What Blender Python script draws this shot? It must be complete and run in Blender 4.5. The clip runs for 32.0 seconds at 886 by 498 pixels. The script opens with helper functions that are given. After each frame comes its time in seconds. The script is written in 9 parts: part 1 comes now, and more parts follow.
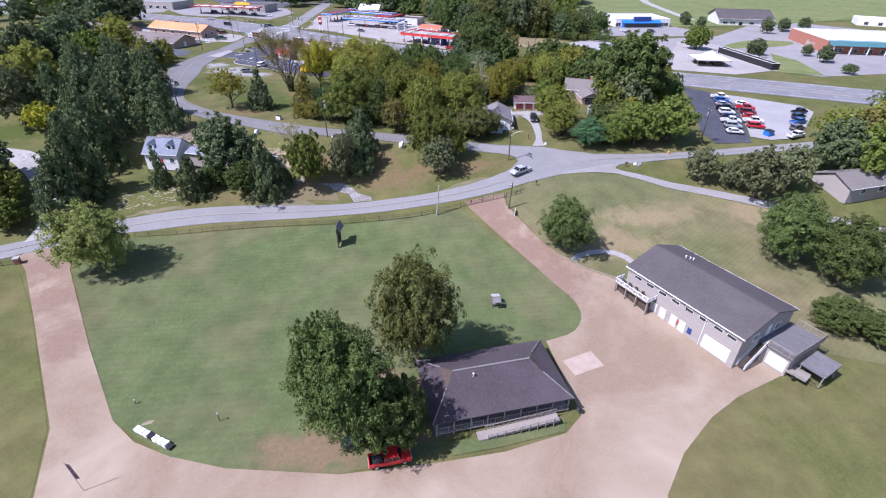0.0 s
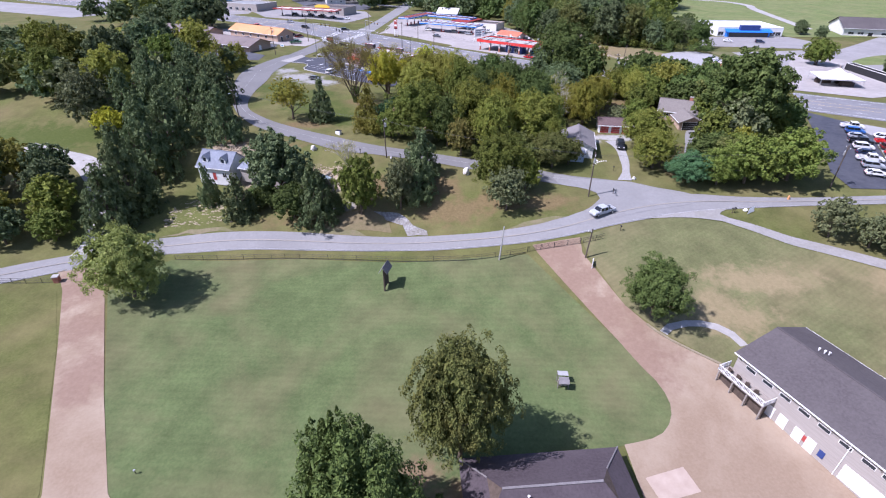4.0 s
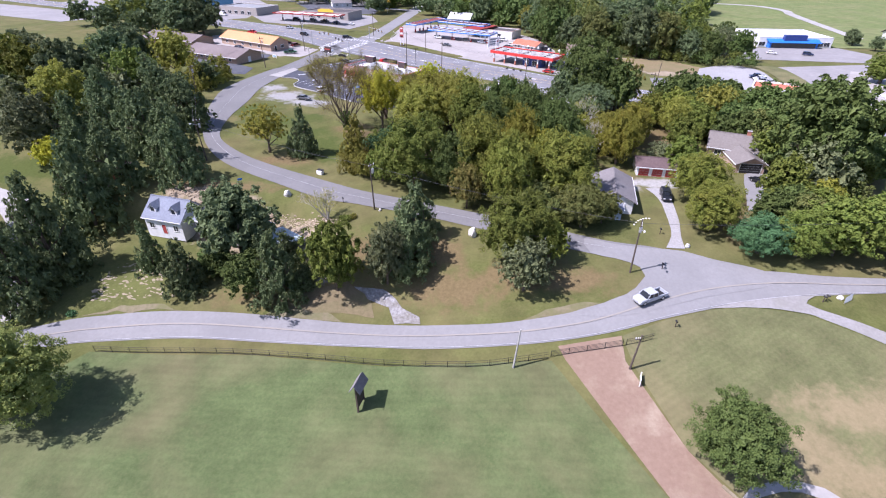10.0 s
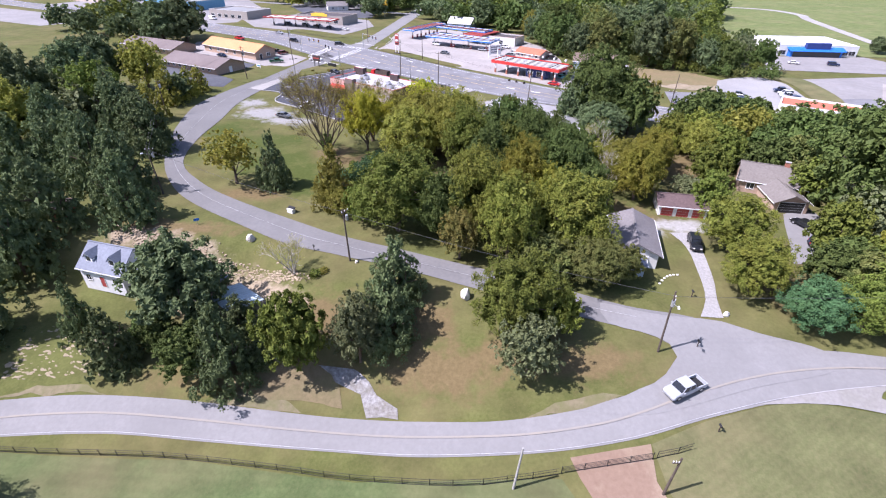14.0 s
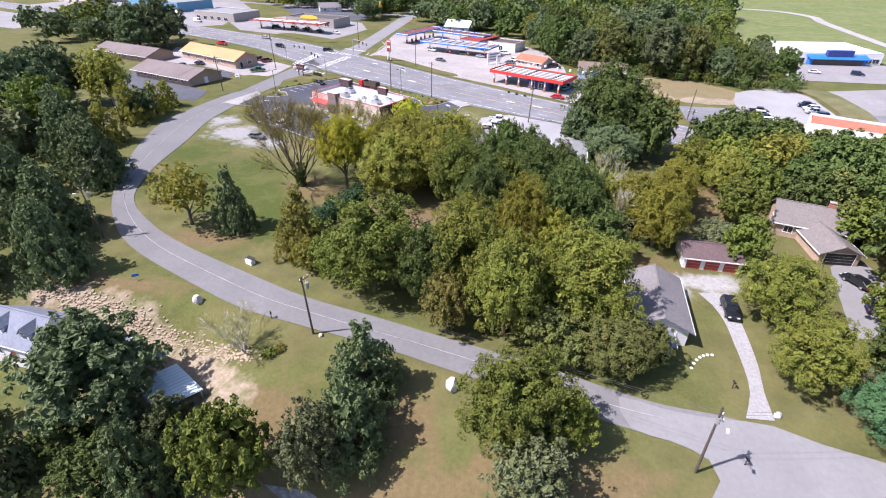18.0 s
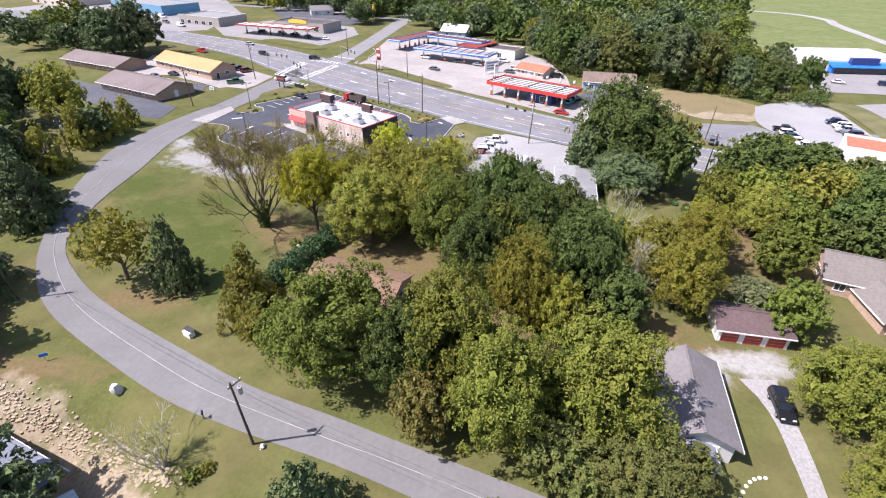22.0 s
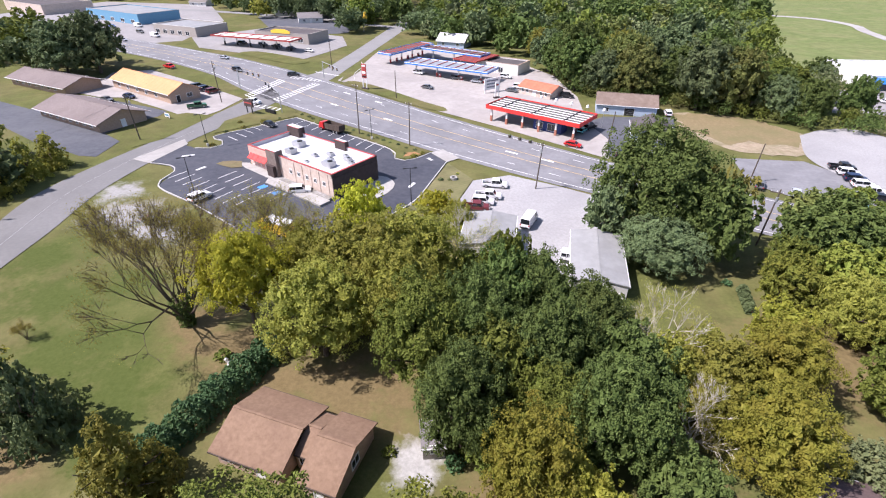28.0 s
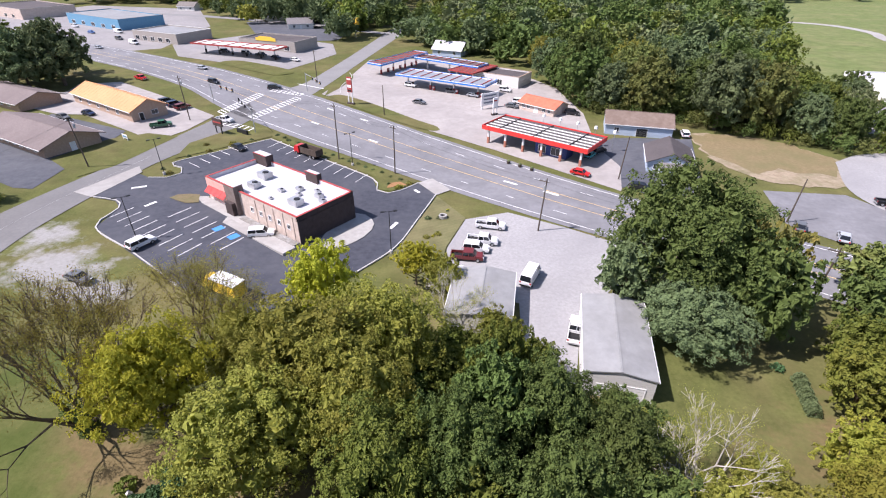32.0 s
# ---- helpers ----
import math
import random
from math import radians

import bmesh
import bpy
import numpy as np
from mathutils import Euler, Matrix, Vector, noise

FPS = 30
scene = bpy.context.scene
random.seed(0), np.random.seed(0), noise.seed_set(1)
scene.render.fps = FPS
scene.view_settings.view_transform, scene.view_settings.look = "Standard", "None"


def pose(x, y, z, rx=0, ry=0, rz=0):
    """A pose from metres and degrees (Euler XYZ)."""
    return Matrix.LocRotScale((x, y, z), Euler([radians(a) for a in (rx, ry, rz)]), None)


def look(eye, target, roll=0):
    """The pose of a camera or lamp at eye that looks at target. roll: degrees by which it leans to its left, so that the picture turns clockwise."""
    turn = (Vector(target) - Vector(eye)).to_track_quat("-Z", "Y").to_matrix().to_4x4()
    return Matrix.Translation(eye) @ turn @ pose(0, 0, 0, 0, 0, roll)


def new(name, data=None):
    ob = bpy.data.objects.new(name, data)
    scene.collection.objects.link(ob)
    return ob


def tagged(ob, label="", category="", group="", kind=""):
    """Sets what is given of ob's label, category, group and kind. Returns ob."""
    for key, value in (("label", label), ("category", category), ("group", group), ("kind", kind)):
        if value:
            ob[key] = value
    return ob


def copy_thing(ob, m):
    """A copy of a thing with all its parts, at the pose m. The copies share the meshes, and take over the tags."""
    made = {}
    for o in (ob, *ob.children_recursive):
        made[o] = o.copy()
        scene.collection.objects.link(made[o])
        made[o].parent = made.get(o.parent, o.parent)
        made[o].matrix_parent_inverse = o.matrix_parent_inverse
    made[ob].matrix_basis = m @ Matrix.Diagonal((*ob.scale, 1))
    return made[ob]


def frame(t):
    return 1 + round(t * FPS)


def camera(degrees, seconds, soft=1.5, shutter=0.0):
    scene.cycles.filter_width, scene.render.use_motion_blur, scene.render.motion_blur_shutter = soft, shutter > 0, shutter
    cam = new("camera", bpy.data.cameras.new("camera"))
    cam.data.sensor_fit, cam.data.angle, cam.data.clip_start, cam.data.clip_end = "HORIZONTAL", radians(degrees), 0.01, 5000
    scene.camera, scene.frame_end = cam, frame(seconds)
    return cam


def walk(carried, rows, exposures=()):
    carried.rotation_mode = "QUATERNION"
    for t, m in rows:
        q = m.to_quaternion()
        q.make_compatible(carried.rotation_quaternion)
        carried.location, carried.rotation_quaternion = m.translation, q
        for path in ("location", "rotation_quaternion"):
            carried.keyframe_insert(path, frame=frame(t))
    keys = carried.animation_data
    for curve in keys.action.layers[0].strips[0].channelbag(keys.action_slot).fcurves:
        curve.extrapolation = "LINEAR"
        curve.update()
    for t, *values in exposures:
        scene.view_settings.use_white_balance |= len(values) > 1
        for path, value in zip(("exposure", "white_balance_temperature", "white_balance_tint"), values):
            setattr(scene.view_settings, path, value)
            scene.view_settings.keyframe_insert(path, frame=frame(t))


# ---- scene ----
cam = camera(84.4, 32.0, 1.15)
PATH = [
    (0, (-2.381, -25.477, 46.749), (-2.126, -23.803, 45.685), 0.7),
    (0.5, (-1.548, -23.976, 46.426), (-1.452, -22.282, 45.367), 0.3),
    (1, (-1.248, -22.057, 46.353), (-1.189, -20.362, 45.294), 0.3),
    (1.5, (-1.094, -20.012, 46.611), (-1.047, -18.32, 45.545), 0.5),
    (2, (-1.02, -17.673, 46.828), (-0.977, -15.983, 45.76), 0.8),
    (2.5, (-0.81, -15.269, 46.829), (-0.775, -13.577, 45.764), 0.8),
    (3, (-0.474, -12.956, 46.866), (-0.45, -11.263, 45.801), 0.7),
    (3.5, (-0.121, -10.528, 46.851), (-0.113, -8.833, 45.788), 0.4),
    (5.5, (0.385, -0.706, 47.07), (0.358, 0.988, 46.007), 0.4),
    (6, (0.623, 1.713, 47.236), (0.586, 3.406, 46.172), 0.4),
    (6.5, (0.802, 4.143, 47.371), (0.759, 5.835, 46.306), 0.3),
    (7, (0.946, 6.53, 47.472), (0.9, 8.222, 46.407), 0.3),
    (7.5, (1.122, 8.896, 47.527), (1.074, 10.587, 46.461), 0.3),
    (8, (1.213, 11.329, 47.451), (1.168, 13.021, 46.385), 0.4),
    (8.5, (1.507, 13.795, 47.266), (1.458, 15.488, 46.202), 0.3),
    (9, (1.775, 16.242, 47.115), (1.724, 17.935, 46.051), 0.3),
    (9.5, (1.921, 18.587, 47.175), (1.872, 20.279, 46.11), 0.4),
    (10, (2.155, 21.064, 47.042), (2.104, 22.757, 45.978), 0.3),
    (10.5, (2.453, 23.608, 46.99), (2.399, 25.301, 45.926), 0.2),
    (11, (2.623, 25.965, 47.056), (2.57, 27.657, 45.992), 0.3),
    (11.5, (2.828, 28.36, 47.213), (2.773, 30.052, 46.148), 0.3),
    (12, (3.079, 30.738, 47.24), (3.022, 32.43, 46.175), 0.3),
    (12.5, (3.356, 33.145, 47.25), (3.296, 34.837, 46.185), 0.3),
    (13, (3.559, 35.488, 47.318), (3.496, 37.181, 46.253), 0.3),
    (13.5, (3.731, 37.743, 47.383), (3.671, 39.435, 46.318), 0.4),
    (14, (3.951, 40.1, 47.306), (3.891, 41.793, 46.243), 0.4),
    (14.5, (4.156, 42.394, 47.315), (4.096, 44.086, 46.25), 0.4),
    (16.5, (4.938, 51.64, 47.779), (4.88, 53.329, 46.711), 0.5),
    (17, (5.154, 53.983, 47.997), (5.096, 55.671, 46.926), 0.5),
    (17.5, (5.464, 56.308, 48.137), (5.403, 57.996, 47.065), 0.4),
    (18, (5.678, 58.597, 48.142), (5.617, 60.286, 47.071), 0.5),
    (18.5, (5.977, 60.949, 48.296), (5.917, 62.636, 47.224), 0.5),
    (19, (6.269, 63.183, 48.371), (6.209, 64.87, 47.299), 0.5),
    (19.5, (6.508, 65.476, 48.287), (6.448, 67.164, 47.217), 0.6),
    (20, (6.73, 67.772, 48.298), (6.67, 69.46, 47.226), 0.6),
    (20.5, (6.951, 70.064, 48.339), (6.891, 71.75, 47.266), 0.6),
    (21, (7.226, 72.318, 48.376), (7.165, 74.005, 47.302), 0.5),
    (21.5, (7.553, 74.557, 48.318), (7.49, 76.244, 47.246), 0.5),
    (22, (7.798, 76.862, 48.315), (7.733, 78.55, 47.243), 0.4),
    (22.5, (7.986, 79.123, 48.365), (7.919, 80.811, 47.293), 0.3),
    (23, (7.897, 81.433, 48.155), (7.831, 83.122, 47.086), 0.3),
    (23.5, (8.073, 83.717, 48.094), (8.006, 85.407, 47.027), 0.3),
    (24, (8.334, 86.003, 48.21), (8.268, 87.692, 47.142), 0.4),
    (24.5, (8.636, 88.229, 48.259), (8.568, 89.919, 47.192), 0.4),
    (25, (8.714, 90.54, 48.259), (8.647, 92.229, 47.191), 0.4),
    (25.5, (9.014, 92.768, 47.887), (8.946, 94.46, 46.824), 0.4),
    (27.5, (9.504, 102.514, 48.545), (9.431, 104.203, 47.477), 0.2),
    (28, (9.638, 105.034, 48.57), (9.563, 106.723, 47.501), 0.1),
    (28.5, (9.664, 107.497, 48.685), (9.588, 109.187, 47.619), 0.1),
    (29, (9.966, 110.065, 48.752), (9.89, 111.755, 47.686), 0.2),
    (29.5, (10.115, 112.364, 48.772), (10.041, 114.055, 47.706), 0.2),
    (30, (10.527, 114.748, 48.721), (10.452, 116.44, 47.656), 0.3),
    (30.5, (10.929, 117.147, 48.5), (10.852, 118.839, 47.436), 0.2),
    (31, (11.066, 119.357, 48.303), (10.992, 121.049, 47.238), 0.3),
    (31.5, (11.313, 121.563, 48.183), (11.236, 123.255, 47.12), 0.2),
    (32, (11.479, 123.755, 48.217), (11.401, 125.449, 47.155), 0.2),
]
walk(cam, [(t, look(eye, target, roll)) for t, eye, target, roll in PATH], [(0, 0.63, 5600, 27), (9, 0.81, 5800, 28), (17, 0.93, 6050, 25), (22, 0.92, 6300, 22), (28, 0.87, 6300, 22), (32, 0.74, 6300, 22)])

# ---- world, sun, exposure ----
SUN_FROM = Vector((-0.575, -0.16, 0.80)).normalized()
world = bpy.data.worlds.new("sky")
scene.world = world
world.use_nodes = True
wt = world.node_tree
sky = wt.nodes.new("ShaderNodeTexSky")
sky.sky_type, sky.sun_disc = "NISHITA", False
sky.sun_elevation = math.asin(SUN_FROM.z)
sky.sun_rotation = math.atan2(SUN_FROM.x, SUN_FROM.y)
sky.air_density, sky.dust_density, sky.ozone_density = 1.0, 1.2, 1.0
wt.links.new(sky.outputs[0], wt.nodes["Background"].inputs[0])
wt.nodes["Background"].inputs[1].default_value = 0.106
sun = new("sun", bpy.data.lights.new("sun", "SUN"))
sun.data.energy, sun.data.angle, sun.data.color = 4.75, radians(0.55), (1.0, 0.957, 0.905)
sun.matrix_world = look(SUN_FROM * 300, (0, 0, 0))


# ---- materials ----
def node(nt, kind, **values):
    n = nt.nodes.new(kind)
    for k, v in values.items():
        n.inputs[k].default_value = v
    return n


def mixed(nt, fac, a, b):
    m = nt.nodes.new("ShaderNodeMix")
    m.data_type = "RGBA"
    for socket, v in ((m.inputs[0], fac), (m.inputs[6], a), (m.inputs[7], b)):
        if isinstance(v, bpy.types.NodeSocket):
            nt.links.new(v, socket)
        elif isinstance(v, tuple):
            socket.default_value = (*v, 1)
        else:
            socket.default_value = v
    return m.outputs[2]


def ranged(nt, value, lo, hi, a=0.0, b=1.0):
    r = node(nt, "ShaderNodeMapRange")
    for k, v in zip(("From Min", "From Max", "To Min", "To Max"), (lo, hi, a, b)):
        r.inputs[k].default_value = v
    nt.links.new(value, r.inputs[0])
    return r.outputs[0]


def surf(name, c1, c2, scale=1.0, rough=0.85, c3=None, big=0.05, metal=0.0, bump=0.25, rand=0.0,
         island=0.0, cover=0.6, spec=0.3, stretch=None):
    """A worn surface: two tones of grain, a third tone in large uneven stains, and relief."""
    m = bpy.data.materials.new(name)
    m.use_nodes = True
    nt = m.node_tree
    p = nt.nodes["Principled BSDF"]
    at = nt.nodes.new("ShaderNodeTexCoord").outputs["Object"]
    if stretch:
        mp = nt.nodes.new("ShaderNodeMapping")
        mp.inputs["Scale"].default_value = stretch
        nt.links.new(at, mp.inputs[0])
        at = mp.outputs[0]
    fine = node(nt, "ShaderNodeTexNoise", Scale=scale, Detail=6.0, Roughness=0.65)
    nt.links.new(at, fine.inputs["Vector"])
    col = mixed(nt, ranged(nt, fine.outputs[0], 0.33, 0.67), c1, c2)
    if c3:
        wide = node(nt, "ShaderNodeTexNoise", Scale=big, Detail=7.0, Roughness=0.6, Distortion=0.4)
        nt.links.new(at, wide.inputs["Vector"])
        col = mixed(nt, ranged(nt, wide.outputs[0], 0.42, 0.70, 0.0, cover), col, c3)
    if rand or island:
        src = nt.nodes.new("ShaderNodeObjectInfo").outputs["Random"] if rand else nt.nodes.new("ShaderNodeNewGeometry").outputs["Random Per Island"]
        k = rand or island
        hs = node(nt, "ShaderNodeHueSaturation")
        nt.links.new(ranged(nt, src, 0, 1, 1 - k, 1 + k), hs.inputs["Value"])
        nt.links.new(col, hs.inputs["Color"])
        col = hs.outputs[0]
    nt.links.new(col, p.inputs["Base Color"])
    p.inputs["Roughness"].default_value = rough
    p.inputs["Metallic"].default_value = metal
    p.inputs["Specular IOR Level"].default_value = spec
    if bump:
        b = node(nt, "ShaderNodeBump", Strength=bump, Distance=0.08)
        nt.links.new(fine.outputs[0], b.inputs["Height"])
        nt.links.new(b.outputs[0], p.inputs["Normal"])
    return m


def lawn(name, c1, c2, dry, stripe=0.0, turn=0.0, pitch=1.6):
    """Turf: blades' grain, patches of dry growth, and the faint tracks of a mower."""
    m = surf(name, c1, c2, 2.2, 0.95, dry, 0.045, bump=0.5, cover=0.75, spec=0.1)
    nt = m.node_tree
    p = nt.nodes["Principled BSDF"]
    col = p.inputs["Base Color"].links[0].from_socket
    mid = node(nt, "ShaderNodeTexNoise", Scale=0.22, Detail=5.0, Roughness=0.6)
    at = nt.nodes.new("ShaderNodeTexCoord").outputs["Object"]
    nt.links.new(at, mid.inputs["Vector"])
    hs = node(nt, "ShaderNodeHueSaturation")
    v = ranged(nt, mid.outputs[0], 0.3, 0.7, 0.80, 1.16)
    if stripe:
        mp = nt.nodes.new("ShaderNodeMapping")
        mp.inputs["Rotation"].default_value = (0, 0, radians(turn))
        nt.links.new(at, mp.inputs[0])
        wv = node(nt, "ShaderNodeTexWave", Scale=0.5 / pitch, Distortion=2.2, Detail=2.0)
        wv.inputs["Detail Scale"].default_value = 0.25
        nt.links.new(mp.outputs[0], wv.inputs["Vector"])
        mm = nt.nodes.new("ShaderNodeMath")
        mm.operation = "MULTIPLY"
        nt.links.new(v, mm.inputs[0])
        nt.links.new(ranged(nt, wv.outputs["Fac"], 0, 1, 1 - stripe, 1 + stripe), mm.inputs[1])
        v = mm.outputs[0]
    nt.links.new(v, hs.inputs["Value"])
    nt.links.new(col, hs.inputs["Color"])
    speck = node(nt, "ShaderNodeTexNoise", Scale=2.6, Detail=4.0, Roughness=0.75)
    nt.links.new(at, speck.inputs["Vector"])
    out = mixed(nt, ranged(nt, speck.outputs[0], 0.60, 0.74, 0.0, 0.55), hs.outputs[0], dry)
    nt.links.new(out, p.inputs["Base Color"])
    return m


def worn(mat, spots, tone, tone2):
    """Soft edged patches of bare earth or dry growth in turf, each an ellipse (x, y, a, b) broken up by noise."""
    nt = mat.node_tree
    p = nt.nodes["Principled BSDF"]
    col = p.inputs["Base Color"].links[0].from_socket
    at = nt.nodes.new("ShaderNodeTexCoord").outputs["Object"]
    rag = node(nt, "ShaderNodeTexNoise", Scale=0.28, Detail=8.0, Roughness=0.68)
    nt.links.new(at, rag.inputs["Vector"])
    grain = node(nt, "ShaderNodeTexNoise", Scale=1.7, Detail=5.0, Roughness=0.7)
    nt.links.new(at, grain.inputs["Vector"])
    low = None
    for x, y, a, b in spots:
        off = node(nt, "ShaderNodeVectorMath")
        off.operation = "SUBTRACT"
        off.inputs[1].default_value = (x, y, 0)
        nt.links.new(at, off.inputs[0])
        mul = node(nt, "ShaderNodeVectorMath")
        mul.operation = "MULTIPLY"
        mul.inputs[1].default_value = (1 / a, 1 / b, 0)
        nt.links.new(off.outputs[0], mul.inputs[0])
        ln = node(nt, "ShaderNodeVectorMath")
        ln.operation = "LENGTH"
        nt.links.new(mul.outputs[0], ln.inputs[0])
        d = ln.outputs["Value"]
        if low is None:
            low = d
        else:
            mn = nt.nodes.new("ShaderNodeMath")
            mn.operation = "MINIMUM"
            nt.links.new(low, mn.inputs[0])
            nt.links.new(d, mn.inputs[1])
            low = mn.outputs[0]
    ad = nt.nodes.new("ShaderNodeMath")
    ad.operation = "ADD"
    nt.links.new(low, ad.inputs[0])
    nt.links.new(ranged(nt, rag.outputs[0], 0.25, 0.75, -0.75, 0.75), ad.inputs[1])
    earth = mixed(nt, ranged(nt, grain.outputs[0], 0.3, 0.7), tone, tone2)
    fac = ranged(nt, ad.outputs[0], 1.15, 0.45, 0.0, 0.92)
    mx = nt.nodes.new("ShaderNodeMix")
    mx.data_type = "RGBA"
    nt.links.new(fac, mx.inputs[0])
    nt.links.new(col, mx.inputs[6])
    nt.links.new(earth, mx.inputs[7])
    nt.links.new(mx.outputs[2], p.inputs["Base Color"])


def leaf(name, c1, c2, c3, thin=0.22):
    """Foliage: the tone changes from clump to clump and from tree to tree, and light passes through."""
    m = bpy.data.materials.new(name)
    m.use_nodes = True
    nt = m.node_tree
    p = nt.nodes["Principled BSDF"]
    isl = nt.nodes.new("ShaderNodeNewGeometry").outputs["Random Per Island"]
    at = nt.nodes.new("ShaderNodeTexCoord").outputs["Object"]
    wide = node(nt, "ShaderNodeTexNoise", Scale=0.35, Detail=3.0)
    nt.links.new(at, wide.inputs["Vector"])
    col = mixed(nt, isl, c1, c2)
    col = mixed(nt, ranged(nt, wide.outputs[0], 0.42, 0.72, 0, 0.85), col, c3)
    hs = node(nt, "ShaderNodeHueSaturation")
    own = nt.nodes.new("ShaderNodeObjectInfo").outputs["Random"]
    nt.links.new(ranged(nt, own, 0, 1, 0.80, 1.22), hs.inputs["Value"])
    nt.links.new(ranged(nt, own, 0, 1, 0.487, 0.512), hs.inputs["Hue"])
    nt.links.new(col, hs.inputs["Color"])
    nt.links.new(hs.outputs[0], p.inputs["Base Color"])
    p.inputs["Roughness"].default_value = 0.6
    p.inputs["Specular IOR Level"].default_value = 0.10
    tr = nt.nodes.new("ShaderNodeBsdfTranslucent")
    nt.links.new(hs.outputs[0], tr.inputs[0])
    mx = nt.nodes.new("ShaderNodeMixShader")
    mx.inputs[0].default_value = thin
    nt.links.new(p.outputs[0], mx.inputs[1])
    nt.links.new(tr.outputs[0], mx.inputs[2])
    nt.links.new(mx.outputs[0], nt.nodes["Material Output"].inputs[0])
    return m


def glass(name, tone):
    m = surf(name, tone, tuple(v * 1.3 for v in tone), 0.6, 0.06, bump=0.0, spec=0.6)
    return m


